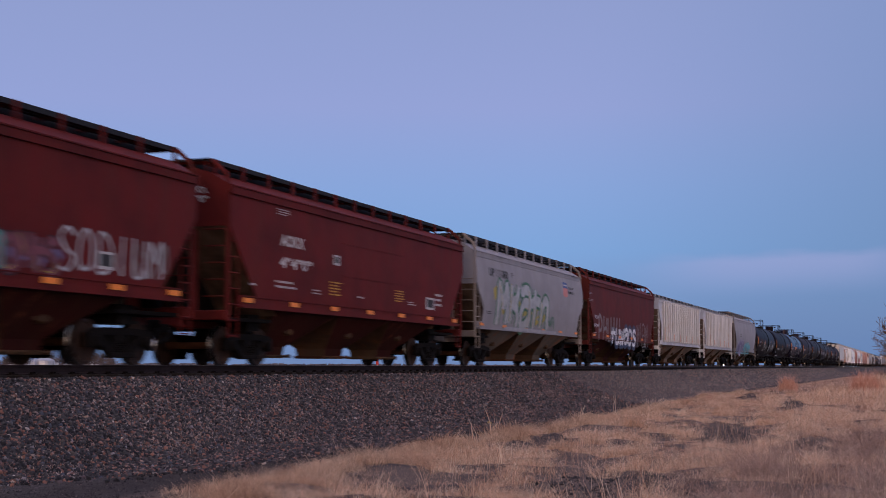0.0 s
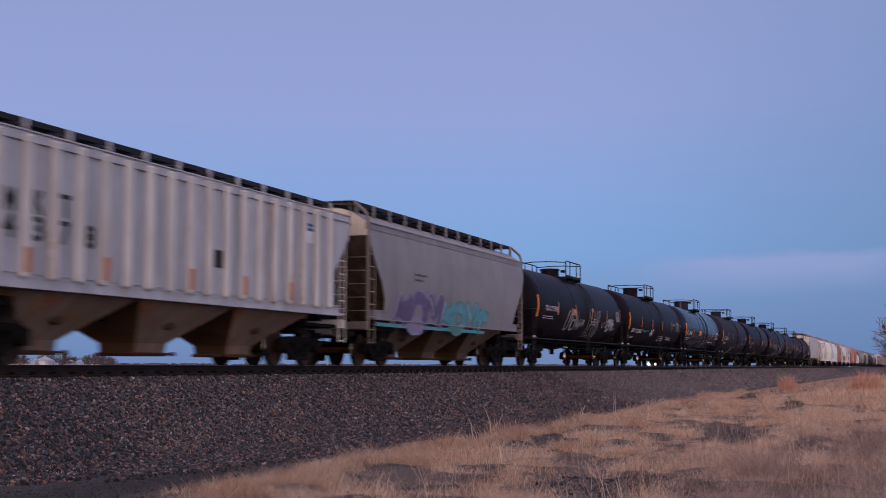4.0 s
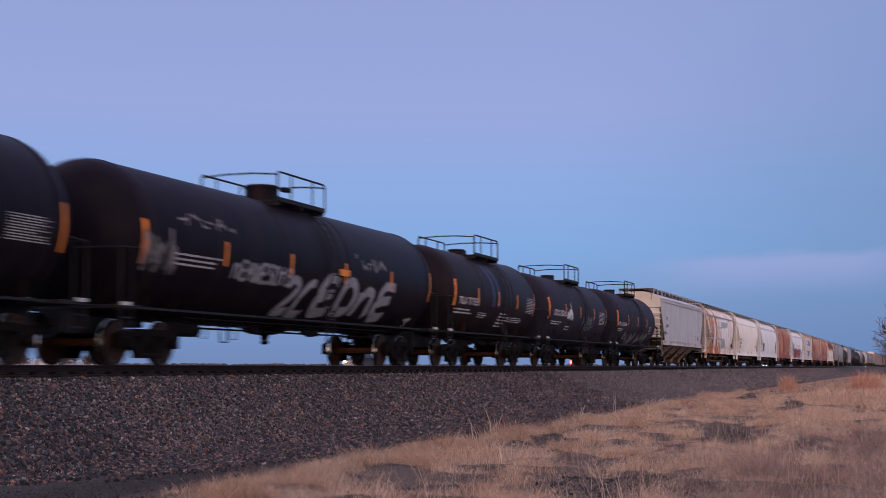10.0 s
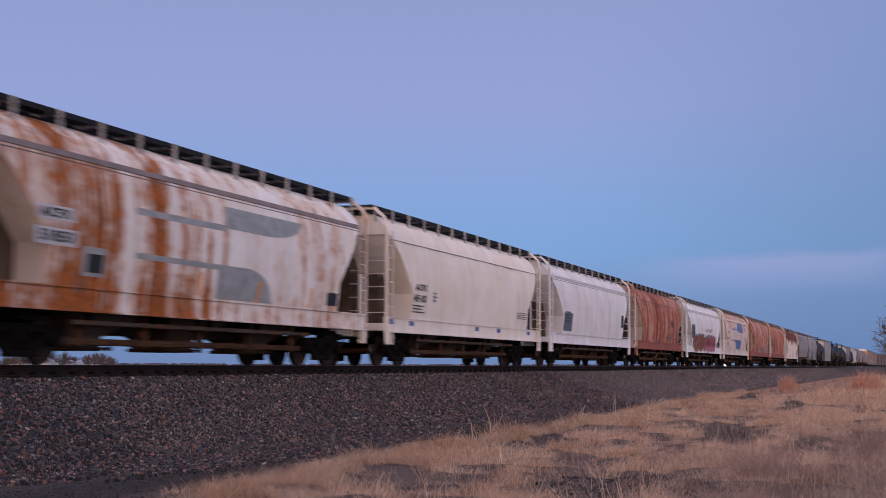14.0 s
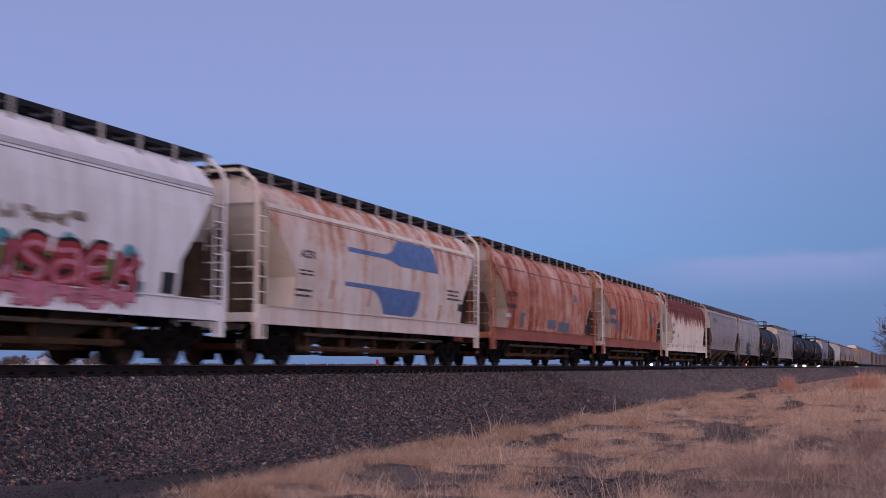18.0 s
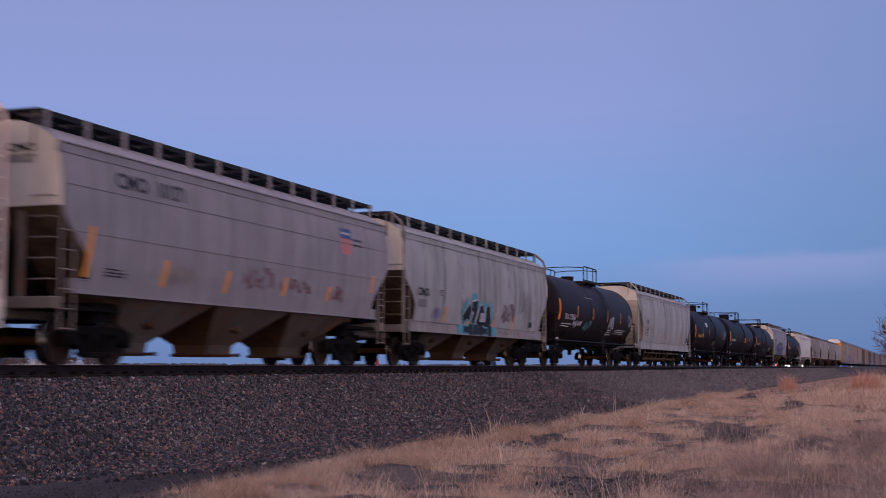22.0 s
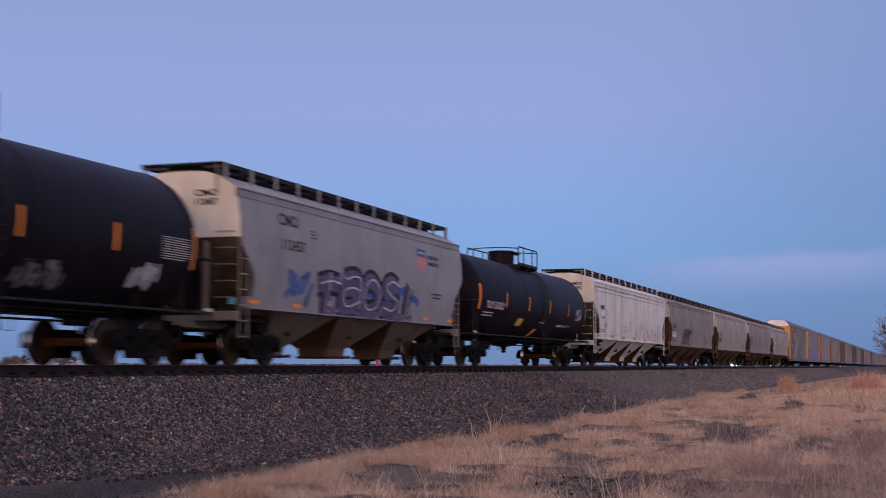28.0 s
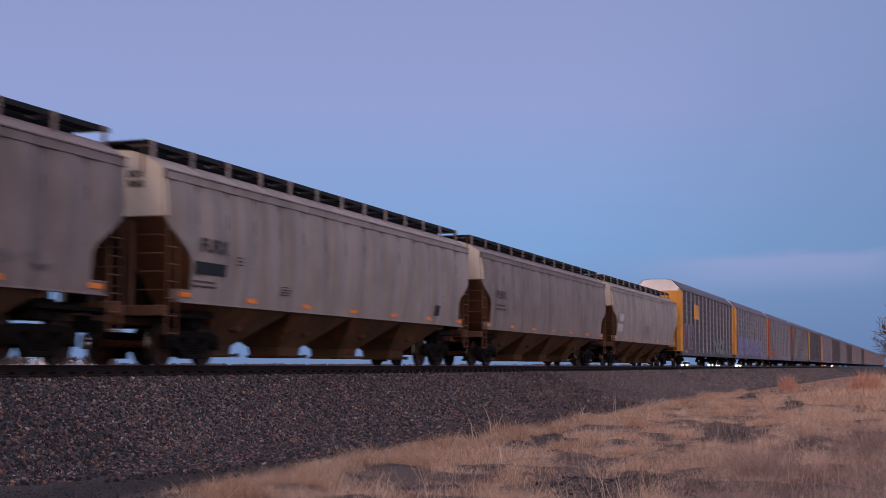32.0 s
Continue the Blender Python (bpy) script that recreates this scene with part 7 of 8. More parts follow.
q = Q[40]
for i in range(22):
    words = ("yellow", "yellow", "red-orange", "brown", "yellow", "yellow", "brown", "grey", "grey", "faded pink", "grey", "faded pink", "faded pink")[min(i, 12)]
    fm = {"yellow": YELLOWRACK, "red-orange": ORANGERACK, "brown": BROWNRACK, "grey": GREYRACK, "faded pink": PINKRACK}[words]
    pm = GALV2 if i in (0, 3, 4, 6, 8, 11) else GALV
    car, fn, hl = autorack("autorack_car", "galvanised autorack car with " + words + " corner doors", q, q + 1.392, pm, fm, 2 if i < 4 else 0, GALV2)
    on_track(car, 0, q, q + 1.392)
    if i == 0:
        graffiti(car, -hl + 1.0, -hl + 5.0, 1.1, 2.9, 3, (SP["silver"], SP["maroon"], SP["white"]), lambda z: 1.60, 41, 0.34, SP["navy"], forms="WIK")
        graffiti(car, hl - 12.0, hl - 6.0, 1.1, 2.0, 4, (SP["grey"], SP["sage"], SP["tan"]), lambda z: 1.60, 42, 0.3, forms="NOCE")
        patch(car, -hl + 5.2, -hl + 7.4, 3.3, 4.3, YELLOWRACK, lambda z: 1.60, "emblem_plate")
    if i == 1:
        graffiti(car, -hl + 1.0, hl - 6.0, 1.1, 2.5, 8, (SP["purple"], SP["violet"], SP["purple"]), lambda z: 1.60, 43, 0.3, SP["violet"], forms="MEKANOWSTA")
    if i == 2:
        graffiti(car, -hl + 3.0, -hl + 8.0, 1.1, 1.7, 4, (SP["red"], SP["orange"], SP["tan"]), lambda z: 1.60, 44, 0.3)
    q += 1.392



# ---- verge: ballast stones, grass, tufts ----
def joined(name, verts, faces, mat, label, category, smooth=False):
    """One large mesh of many pieces from arrays; faces all have the same number of corners."""
    me = bpy.data.meshes.new(name)
    n, k = len(faces), faces.shape[1]
    me.vertices.add(len(verts))
    me.vertices.foreach_set("co", verts.astype(np.float32).ravel())
    me.loops.add(n * k)
    me.loops.foreach_set("vertex_index", faces.astype(np.int32).ravel())
    me.polygons.add(n)
    me.polygons.foreach_set("loop_start", np.arange(0, n * k, k, dtype=np.int32))
    me.update(calc_edges=True)
    me.materials.append(mat)
    if smooth:
        me.polygons.foreach_set("use_smooth", [True] * n)
    return tagged(new(name, me), label, category, "", "stuff")


def island_material(name, stops, rough=0.9, grain=40.0, tone=None, thin=0.0):
    m, nd, lk, b = shader(name, rough)
    geo = nd.new("ShaderNodeNewGeometry")
    r = nd.new("ShaderNodeValToRGB")
    while len(r.color_ramp.elements) < len(stops):
        r.color_ramp.elements.new(0.5)
    for e, (p, c) in zip(r.color_ramp.elements, stops):
        e.position, e.color = p, (*c, 1)
    lk.new(geo.outputs["Random Per Island"], r.inputs[0])
    c = coords(nd, lk)
    n = tex_noise(nd, lk, c, grain, 3)
    col = blend(nd, lk, math_node(nd, lk, "MULTIPLY", ramp(nd, lk, n, 0.45, 0.75), 0.35), r.outputs[0], (0.04, 0.036, 0.037))
    if tone:
        wide = tex_noise(nd, lk, c, 0.9, 4, 0.6)
        col = blend(nd, lk, ramp(nd, lk, wide, 0.40, 0.64), col, tone, "MULTIPLY")
    lk.new(col, b.inputs["Base Color"])
    if thin:
        # thin blades let light through
        tl, mx = nd.new("ShaderNodeBsdfTranslucent"), nd.new("ShaderNodeMixShader")
        mx.inputs[0].default_value = thin
        lk.new(col, tl.inputs["Color"])
        out = [n for n in nd if n.type == "OUTPUT_MATERIAL"][0]
        lk.new(b.outputs[0], mx.inputs[1])
        lk.new(tl.outputs[0], mx.inputs[2])
        lk.new(mx.outputs[0], out.inputs[0])
    return m


rng = np.random.default_rng(5)
STONE = island_material("crushed_ballast_stone", [(0.0, (0.013, 0.013, 0.017)), (0.34, (0.030, 0.030, 0.037)), (0.56, (0.056, 0.055, 0.064)), (0.70, (0.096, 0.084, 0.084)), (0.78, (0.062, 0.074, 0.105)),
                                                  (0.84, (0.165, 0.080, 0.064)), (0.93, (0.27, 0.135, 0.105)), (0.97, (0.20, 0.20, 0.225)), (0.99, (0.34, 0.24, 0.19)), (1.0, (0.42, 0.38, 0.36))], 0.9, 30)


GRIT = island_material("dark_gravel_grit", [(0.0, (0.016, 0.015, 0.017)), (0.5, (0.036, 0.032, 0.034)), (0.9, (0.075, 0.064, 0.063)), (1.0, (0.16, 0.13, 0.12))], 0.95, 30)


def stones(n, x0, x1, y0, y1, r0, r1, name, label, lift=0.3, chips=False, only=None, mat=STONE):
    xs = x0 * (x1 / x0) ** rng.random(n)
    ys = y0 + (y1 - y0) * rng.random(n)
    if only:
        keep = np.array([only(a, b) for a, b in zip(xs, ys)])
        xs, ys = xs[keep], ys[keep]
        n = len(xs)
    zs = np.array([height(a, b) for a, b in zip(xs, ys)])
    size = r0 + (r1 - r0) * rng.random(n) ** 2.2
    size *= np.clip(xs / 50, 1, 2.0) * np.where(ys > 14.7, 0.75, 1.0)
    cube = np.array([(x, y, z) for x in (-1, 1) for y in (-1, 1) for z in (-1, 1)], float)
    if chips:
        # angular chips: a crooked base and one apex
        cube = np.array([(-1, -1, -0.6), (1, -1, -0.6), (1, 1, -0.6), (-1, 1, -0.6), (0.1, -0.1, 1.0)], float)
    k = len(cube)
    v = cube[None] * (0.55 + 0.45 * rng.random((n, k, 3)))
    v *= (0.45 + 0.75 * rng.random((n, 1, 3)))
    q = rng.normal(size=(n, 4))
    q /= np.linalg.norm(q, axis=1)[:, None]
    w, x, y, z = q.T
    R = np.stack([1 - 2 * (y * y + z * z), 2 * (x * y - z * w), 2 * (x * z + y * w), 2 * (x * y + z * w), 1 - 2 * (x * x + z * z), 2 * (y * z - x * w),
                  2 * (x * z - y * w), 2 * (y * z + x * w), 1 - 2 * (x * x + y * y)], 1).reshape(n, 3, 3)
    if chips:
        v[:, 4, :2] += rng.normal(size=(n, 2)) * 0.45
        c, s = np.cos(6.28 * q[:, 0]), np.sin(6.28 * q[:, 0])
        R = np.stack([c, -s, 0 * c, s, c, 0 * c, 0.4 * q[:, 1], 0.4 * q[:, 2], 0 * c + 0.9], 1).reshape(n, 3, 3)
    v = np.einsum("nij,nkj->nki", R, v) * size[:, None, None]
    v += np.stack([xs, ys, zs + size * lift], 1)[:, None]
    f = np.array([(0, 1, 3, 2), (4, 6, 7, 5), (0, 4, 5, 1), (2, 3, 7, 6), (0, 2, 6, 4), (1, 5, 7, 3)])
    if chips:
        f = np.array([(0, 1, 4), (1, 2, 4), (2, 3, 4), (3, 0, 4)])
    faces = (f[None] + k * np.arange(n)[:, None, None]).reshape(-1, f.shape[1])
    return joined(name, v.reshape(-1, 3), faces, mat, label, "ballast")


FOOT_X, FOOT_Y = (12, 14.5, 15.6, 17.5, 22, 30, 40, 80), (11.7, 11.2, 10.4, 9.8, 9.6, 9.9, 10.3, 10.9)


def on_bank(x, y):
    """Whether a stone lies on the bank and not on the bare dirt below its ragged foot."""
    return y > float(np.interp(x, FOOT_X, FOOT_Y)) + 0.5 * noise.noise((x * 0.7, y * 0.9, 3.0)) + 0.25 * noise.noise((x * 2.7, y * 2.9, 6.0)) + 0.75 * noise.noise((x * 13.0, y * 13.0, 1.0))


# lighter copy of STONE that paints the brighter light of the farther bank
PALESTONE = island_material("paler_dusty_ballast_stone", [(0.0, (0.040, 0.038, 0.043)), (0.30, (0.085, 0.078, 0.084)), (0.55, (0.150, 0.136, 0.142)), (0.74, (0.22, 0.190, 0.187)),
                                                          (0.82, (0.23, 0.150, 0.128)), (0.92, (0.31, 0.195, 0.160)), (0.97, (0.30, 0.28, 0.29)), (1.0, (0.45, 0.39, 0.36))], 0.9, 30)
stones(90000, 12, 62, 9.4, 14.98, 0.016, 0.037, "ballast", "crushed grey and pinkish ballast stones on the bank", 0.25, True, on_bank)
stones(84000, 12, 56, 9.4, 14.90, 0.018, 0.040, "ballast", "larger grey and salmon-pink ballast stones on the bank", 0.3, False, on_bank)
stones(90000, 19, 80, 9.9, 14.98, 0.018, 0.040, "ballast", "crushed grey ballast stones on the bank", 0.3, True, on_bank, PALESTONE)
stones(26000, 75, 260, 11.0, 15.15, 0.026, 0.045, "ballast", "crushed grey ballast stones further up the bank", 0.3, True, None, PALESTONE)
stones(40000, 11, 150, 7.2, 11.6, 0.007, 0.020, "gravel", "coarse dark gravel at the foot of the bank", 0.3, True, None, GRIT)

STRAW = island_material("dry_straw_grass", [(0.0, (0.30, 0.185, 0.135)), (0.28, (0.74, 0.490, 0.345)), (0.55, (0.95, 0.690, 0.500)), (1.0, (1.0, 0.88, 0.70))], 0.85, 8, (0.82, 0.72, 0.66), 0.45)
MATTED = island_material("matted_brown_grass", [(0.0, (0.20, 0.125, 0.098)), (0.4, (0.60, 0.400, 0.300)), (0.75, (0.88, 0.650, 0.505)), (1.0, (0.95, 0.76, 0.61))], 0.9, 8, (0.82, 0.71, 0.66), 0.40)
EDGING = island_material("curled_brown_straw_grass", [(0.0, (0.16, 0.105, 0.080)), (0.35, (0.60, 0.410, 0.295)), (0.75, (0.93, 0.690, 0.500)), (1.0, (1.0, 0.86, 0.67))], 0.9, 8, (0.80, 0.70, 0.65), 0.40)
RUSSET = island_material("russet_bunch_grass", [(0.0, (0.48, 0.21, 0.14)), (0.5, (0.70, 0.38, 0.27)), (1.0, (0.86, 0.60, 0.47))], 0.85, 8, None, 0.35)


def blades(xs, ys, zs, tall, wide, lean, mat, name, label, category="grass", way=None):
    """Drooping, tapering blades of three bends, one at each place."""
    n = len(xs)
    a = rng.random(n) * 2 * np.pi if way is None else way
    curl = rng.normal(size=n) * 1.7
    side = rng.random(n) * 2 * np.pi
    s = np.stack([np.cos(side), np.sin(side)], 1) * wide[:, None] / 2
    base = np.stack([xs, ys], 1)
    v = np.zeros((n, 8, 3))
    # along the blade: how far out, how high, how wide
    droop = np.clip(lean, 0, 2)
    for k, (u, w) in enumerate(((0.0, 1.0), (0.38, 0.95), (0.74, 0.7), (1.0, 0.12))):
        out = (lean * tall * u ** 1.7)[:, None] * np.stack([np.cos(a + curl * u), np.sin(a + curl * u)], 1)
        high = tall * (u - 0.34 * droop * u * u - 0.08 * droop ** 2 * u ** 3)
        v[:, 2 * k, :2], v[:, 2 * k + 1, :2] = base + out - s * w, base + out + s * w
        v[:, 2 * k:2 * k + 2, 2] = (zs + np.maximum(high, 0.02 * u) - (0.02 if k == 0 else 0.0))[:, None]
    f = np.array([(0, 1, 3, 2), (2, 3, 5, 4), (4, 5, 7, 6)])
    faces = (f[None] + 8 * np.arange(n)[:, None, None]).reshape(-1, 4)
    return joined(name, v.reshape(-1, 3), faces, mat, label, category)


EDGE_X = (12, 15, 19, 24, 27, 36, 46, 73, 110)
EDGE_Y = (7.45, 7.9, 8.45, 8.75, 8.35, 8.6, 9.0, 9.9, 9.8)


def verge_edge(x):
    """Where the grass ends towards the track."""
    return float(np.interp(x, EDGE_X, EDGE_Y)) - 0.15 + 0.55 * noise.noise((x * 0.6, 7.0, 0.0)) + 0.30 * noise.noise((x * 1.7, 9.0, 0.0))


BARE = [(16.9, 3.65, 2.4, 0.85, 0.21), (31.0, 4.05, 4.8, 0.66, 0.13), (55.0, 4.6, 9.0, 0.45, 0.083), (26.2, 1.8, 2.4, 0.32, 0.07), (26.0, 6.8, 2.2, 0.26, 0.25), (16.0, 6.3, 1.0, 0.24, 0.38), (68.0, 7.9, 9.0, 0.35, 0.11)]


def bare(x, y):
    """How deep a place lies in one of the bare dirt patches, 0 at their rims."""
    best = -9.0
    for cx, cy, along, across, turn in BARE:
        dx, dy = x - cx, y - cy
        c, s = math.cos(turn), math.sin(turn)
        r = math.hypot((dx * c + dy * s) / along, (dy * c - dx * s) / across)
        if r < 3:
            best = max(best, 1 - r - 0.50 * noise.noise((x * 1.6, y * 2.6, 8.0)) - 0.45 * noise.noise((x * 5.0, y * 5.0, 3.0)))
    return best



def sward(n, x0, x1, name, label):
    """Short matted grass between the bunches."""
    xs = x0 * (x1 / x0) ** rng.random(n)
    ys = -4 + 13.2 * rng.random(n)
    keep, tall, way = [], [], []
    for x, y in zip(xs, ys):
        d = verge_edge(x) - y
        patch = noise.noise((x * 0.42, y * 0.62, 11.0)) + 0.5 * noise.noise((x * 1.5, y * 1.7, 4.0))
        k = d > 0 and (patch > -0.48 or noise.noise((x * 9, y * 9, 2.0)) > 0.4)
        if d < 0.30 + 0.35 * noise.noise((x * 3.1, y * 3.1, 6.0)):
            k = False
        pit = bare(x, y)
        if pit > 0 and noise.noise((x * 9, y * 9, 2.0)) < 0.30:
            k = False
        keep.append(k)
        tall.append(0.6 * 0.035 if pit > -0.25 else 0.035 + 0.05 * max(0, patch + 0.2) + min(0.22, max(0, (x - 40) * 0.005)) + min(0.14, max(0, (4.0 - y) * 0.04)))
        way.append(4.0 * noise.noise((x * 1.1, y * 1.3, 51.0)))
    keep = np.array(keep)
    xs, ys, tall, way = xs[keep], ys[keep], np.array(tall)[keep], np.array(way)[keep]
    zs = np.array([height(a, b) for a, b in zip(xs, ys)])
    m = len(xs)
    tall = tall * (0.6 + 0.9 * rng.random(m))
    wide = (0.0020 + 0.0022 * rng.random(m)) * np.clip(xs / 14, 1, 6)
    return blades(xs, ys, zs, tall, wide, 0.6 + 1.4 * rng.random(m), MATTED, name, label, "grass", way + rng.normal(size=m) * 1.6)


def clumps(cx, cy, rad, high, per, name, label, mat):
    """Rounded bunches of fine blades that splay out and droop from their middles."""
    m = len(cx)
    i = np.repeat(np.arange(m), np.maximum(20, (per * (rad / 0.3) ** 1.3).astype(int)))
    k = len(i)
    a, q = rng.random(k) * 2 * np.pi, np.sqrt(rng.random(k))
    squash = 0.7 + 0.6 * rng.random(m)
    xs, ys = cx[i] + np.cos(a) * q * rad[i] * squash[i], cy[i] + np.sin(a) * q * rad[i] / squash[i]
    zs = np.array([height(u, v) for u, v in zip(xs, ys)])
    tall = high[i] * (1.0 - 0.45 * q ** 2) * (0.22 + 0.90 * rng.random(k))
    wide = (0.0018 + 0.0020 * rng.random(k)) * np.clip(xs / 15, 1, 6)
    turn = rng.random(m) * 6.28
    return blades(xs, ys, zs, tall, wide, 0.25 + 0.45 * q + 0.95 * rng.random(k), mat, name, label, "grass", a + rng.normal(size=k) * 1.2 + 0.4 * np.sin(turn)[i])


def places(n, x0, x1, least):
    cx, cy = x0 * (x1 / x0) ** rng.random(n), -4 + 12.9 * rng.random(n)
    ok = np.array([verge_edge(a) - b > 0.18 and bare(a, b) <= -0.18 and noise.noise((a * 0.5, b * 0.7, 77.0)) > least for a, b in zip(cx, cy)])
    return cx[ok], cy[ok]


GREYED = island_material("greyed_feathery_grass", [(0.0, (0.20, 0.140, 0.120)), (0.5, (0.52, 0.385, 0.325)), (1.0, (0.84, 0.67, 0.56))], 0.9, 8, (0.72, 0.62, 0.60), 0.40)
cx, cy = places(1700, 11.5, 75, -0.20)
rad = 0.16 + 0.26 * rng.random(len(cx)) ** 1.5
high = (0.10 + 0.70 * rad) * (0.6 + 0.8 * rng.random(len(cx))) * np.where(cy < 3.5, 1.25, 1.0)
grey = (cy < 2.0 + 0.9 * rng.normal(size=len(cx))) & (cx < 30)
clumps(cx[~grey], cy[~grey], rad[~grey], high[~grey], 220, "grass", "rounded bunches of pale dry grass on the verge", STRAW)
clumps(cx[grey], cy[grey], rad[grey] * 1.1, high[grey] * 1.5, 170, "grass", "taller feathery greyed grass on the verge", GREYED)
# full round bunches hang over the gravel at the edge, with smaller ones between
cx = 11.9 * (80 / 11.9) ** ((np.arange(56) + 0.7 * rng.random(56)) / 56)
cy = np.array([verge_edge(a) for a in cx]) - 0.10 - 0.30 * rng.random(56)
rad = 0.30 + 0.24 * rng.random(56)
clumps(cx, cy, rad, (0.10 + 0.62 * rad) * (0.65 + 0.75 * rng.random(56)), 420, "grass", "full rounded bunches of dry grass at the edge of the gravel", EDGING)
cx = 11.6 * (80 / 11.6) ** ((np.arange(110) + rng.random(110)) / 110)
cy = np.array([verge_edge(a) for a in cx]) - 0.25 - 0.45 * rng.random(110)
rad = 0.16 + 0.18 * rng.random(110)
clumps(cx, cy, rad, (0.06 + 0.55 * rad) * (0.55 + 0.8 * rng.random(110)), 240, "grass", "small bunches of dry grass at the edge of the gravel", EDGING)
sward(140000, 11.5, 60, "grass", "matted dry straw-coloured grass on the verge")
sward(50000, 60, 200, "grass", "dry straw-coloured grass further along the verge")
stones(60000, 12, 66, 0.8, 8.4, 0.010, 0.034, "gravel", "coarse dark gravel in the bare patches of the verge", 0.3, True, lambda x, y: bare(x, y) > 0.0, GRIT)
# tall single stems, in loose groups
n = 1500
gx0, gy0 = 12 * (60 / 12) ** rng.random(130), -2.5 + 9.0 * rng.random(130)
i = rng.integers(0, 130, n)
xs, ys = gx0[i] + rng.normal(size=n) * 0.5, gy0[i] + rng.normal(size=n) * 0.28
ok = np.array([verge_edge(a) - b > 0.2 for a, b in zip(xs, ys)]) & (xs > 11.5)
xs, ys = xs[ok], ys[ok]
n = len(xs)
blades(xs, ys, np.array([height(a, b) for a, b in zip(xs, ys)]), 0.30 + 0.55 * rng.random(n) ** 2, np.full(n, 0.0042) * np.clip(xs / 22, 1, 2.5), 0.15 + 0.5 * rng.random(n), STRAW, "grass_stem", "tall thin dry grass stems")
# reddish-brown dead weeds, branched and fine, in the near verge
WEED = island_material("red_brown_dead_weed", [(0.0, (0.10, 0.060, 0.055)), (0.6, (0.24, 0.155, 0.135)), (1.0, (0.50, 0.37, 0.31))], 0.9, 8, None, 0.3)
cx, cy = 12.5 * (26 / 12.5) ** rng.random(42), -0.6 + 3.2 * rng.random(42)
rad = 0.14 + 0.20 * rng.random(42)
clumps(cx, cy, rad, 0.22 + 0.30 * rng.random(42), 130, "dead_weeds", "red-brown branching dead weeds in the grass", WEED)
# dead weeds caught among the stones of the bank
i = rng.integers(0, 16, 1500)
gx0, gy0 = 14 * (55 / 14) ** rng.random(16), 10.8 + 2.3 * rng.random(16)
gx0[:4], gy0[:4] = (19.5, 21.5, 24.0, 15.5), (12.1, 12.2, 12.4, 11.6)
xs, ys = gx0[i] + rng.normal(size=1500) * 0.9, gy0[i] + rng.normal(size=1500) * 0.16
blades(xs, ys, np.array([height(a, b) for a, b in zip(xs, ys)]) + 0.02, 0.04 + 0.09 * rng.random(1500), np.full(1500, 0.0035) * np.clip(xs / 22, 1, 2.5), 1.3 + 0.8 * rng.random(1500), MATTED, "dead_weeds", "wisps of dead weed lying among the ballast", "weeds")


def tuft(x, y, r, tall, n, mat, label, name="grass_tuft"):
    a, q = rng.random(n) * 2 * np.pi, np.sqrt(rng.random(n)) * r
    xs, ys = x + np.cos(a) * q, y + np.sin(a) * q
    h = tall * (1 - 0.5 * (q / r) ** 2) * (0.6 + 0.4 * rng.random(n))
    blades(xs, ys, np.full(n, height(x, y)), h, np.full(n, 0.012) * max(1, x / 60), 0.15 + 0.4 * rng.random(n), mat, name, label, "bunch grass")


tuft(84, 7.3, 0.55, 1.5, 420, RUSSET, "russet bunch grass at the edge of the ballast")
tuft(76, 2.6, 0.85, 1.75, 900, RUSSET, "tall russet and straw bunch grass")
tuft(92, 1.6, 2.2, 1.5, 2400, STRAW, "tall straw bunch grass")
tuft(62, 8.9, 0.2, 0.42, 120, RUSSET, "small russet tuft at the foot of the ballast")
tuft(75, 9.0, 0.2, 0.5, 70, STRAW, "thin straw weeds at the foot of the ballast")
# a curled leaf on the gravel and a few seed stalks at the grass edge
leaf = thing("dead_leaf", "pale yellow curled dead leaf lying on the gravel", "leaf", "")
leaf.location = (33.9, 10.6, height(33.9, 10.6) + 0.03)
g = Geo().grid([[(0.24 * (u - 0.5), (v - 0.5) * 0.14 * math.sin(math.pi * min(0.97, max(0.06, u))), 0.05 * math.cos(5 * u) + 0.04 * abs(v - 0.5)) for v in (0, 0.5, 1)] for u in [k / 8 for k in range(9)]])
part("blade", g, plain("pale_yellow_leaf", (0.62, 0.45, 0.20), 0.8, 0.0, 0.3, 20), leaf, smooth=True)
for x, y, h in ((27.5, 8.5, 1.0), (24.5, 7.9, 0.8), (37.0, 8.9, 0.7), (43.0, 9.2, 0.9), (46.0, 9.3, 0.7), (19.5, 6.0, 0.8)):
    tuft(x, y, 0.10, h, 4, STRAW, "thin dry seed stalks at the edge of the grass", "weed_stalk")
tuft(52, 8.9, 0.4, 0.35, 300, STRAW, "small straw tuft at the foot of the ballast")
for k in range(26):
    x = 55 + 75 * rng.random()
    tuft(x, -2 + 7 * rng.random(), 0.5 + 0.7 * rng.random(), 0.4 + 0.45 * rng.random(), 500, STRAW, "straw bunch grass on the verge")


# ---- trees, far bins, far woods ----
BARK = plain("grey_brown_bark", (0.085, 0.065, 0.058), 0.9, 0.0, 0.4, 4)
TWIG = plain("pale_red_brown_twigs", (0.20, 0.14, 0.13), 0.9, 0.0, 0.4, 4)


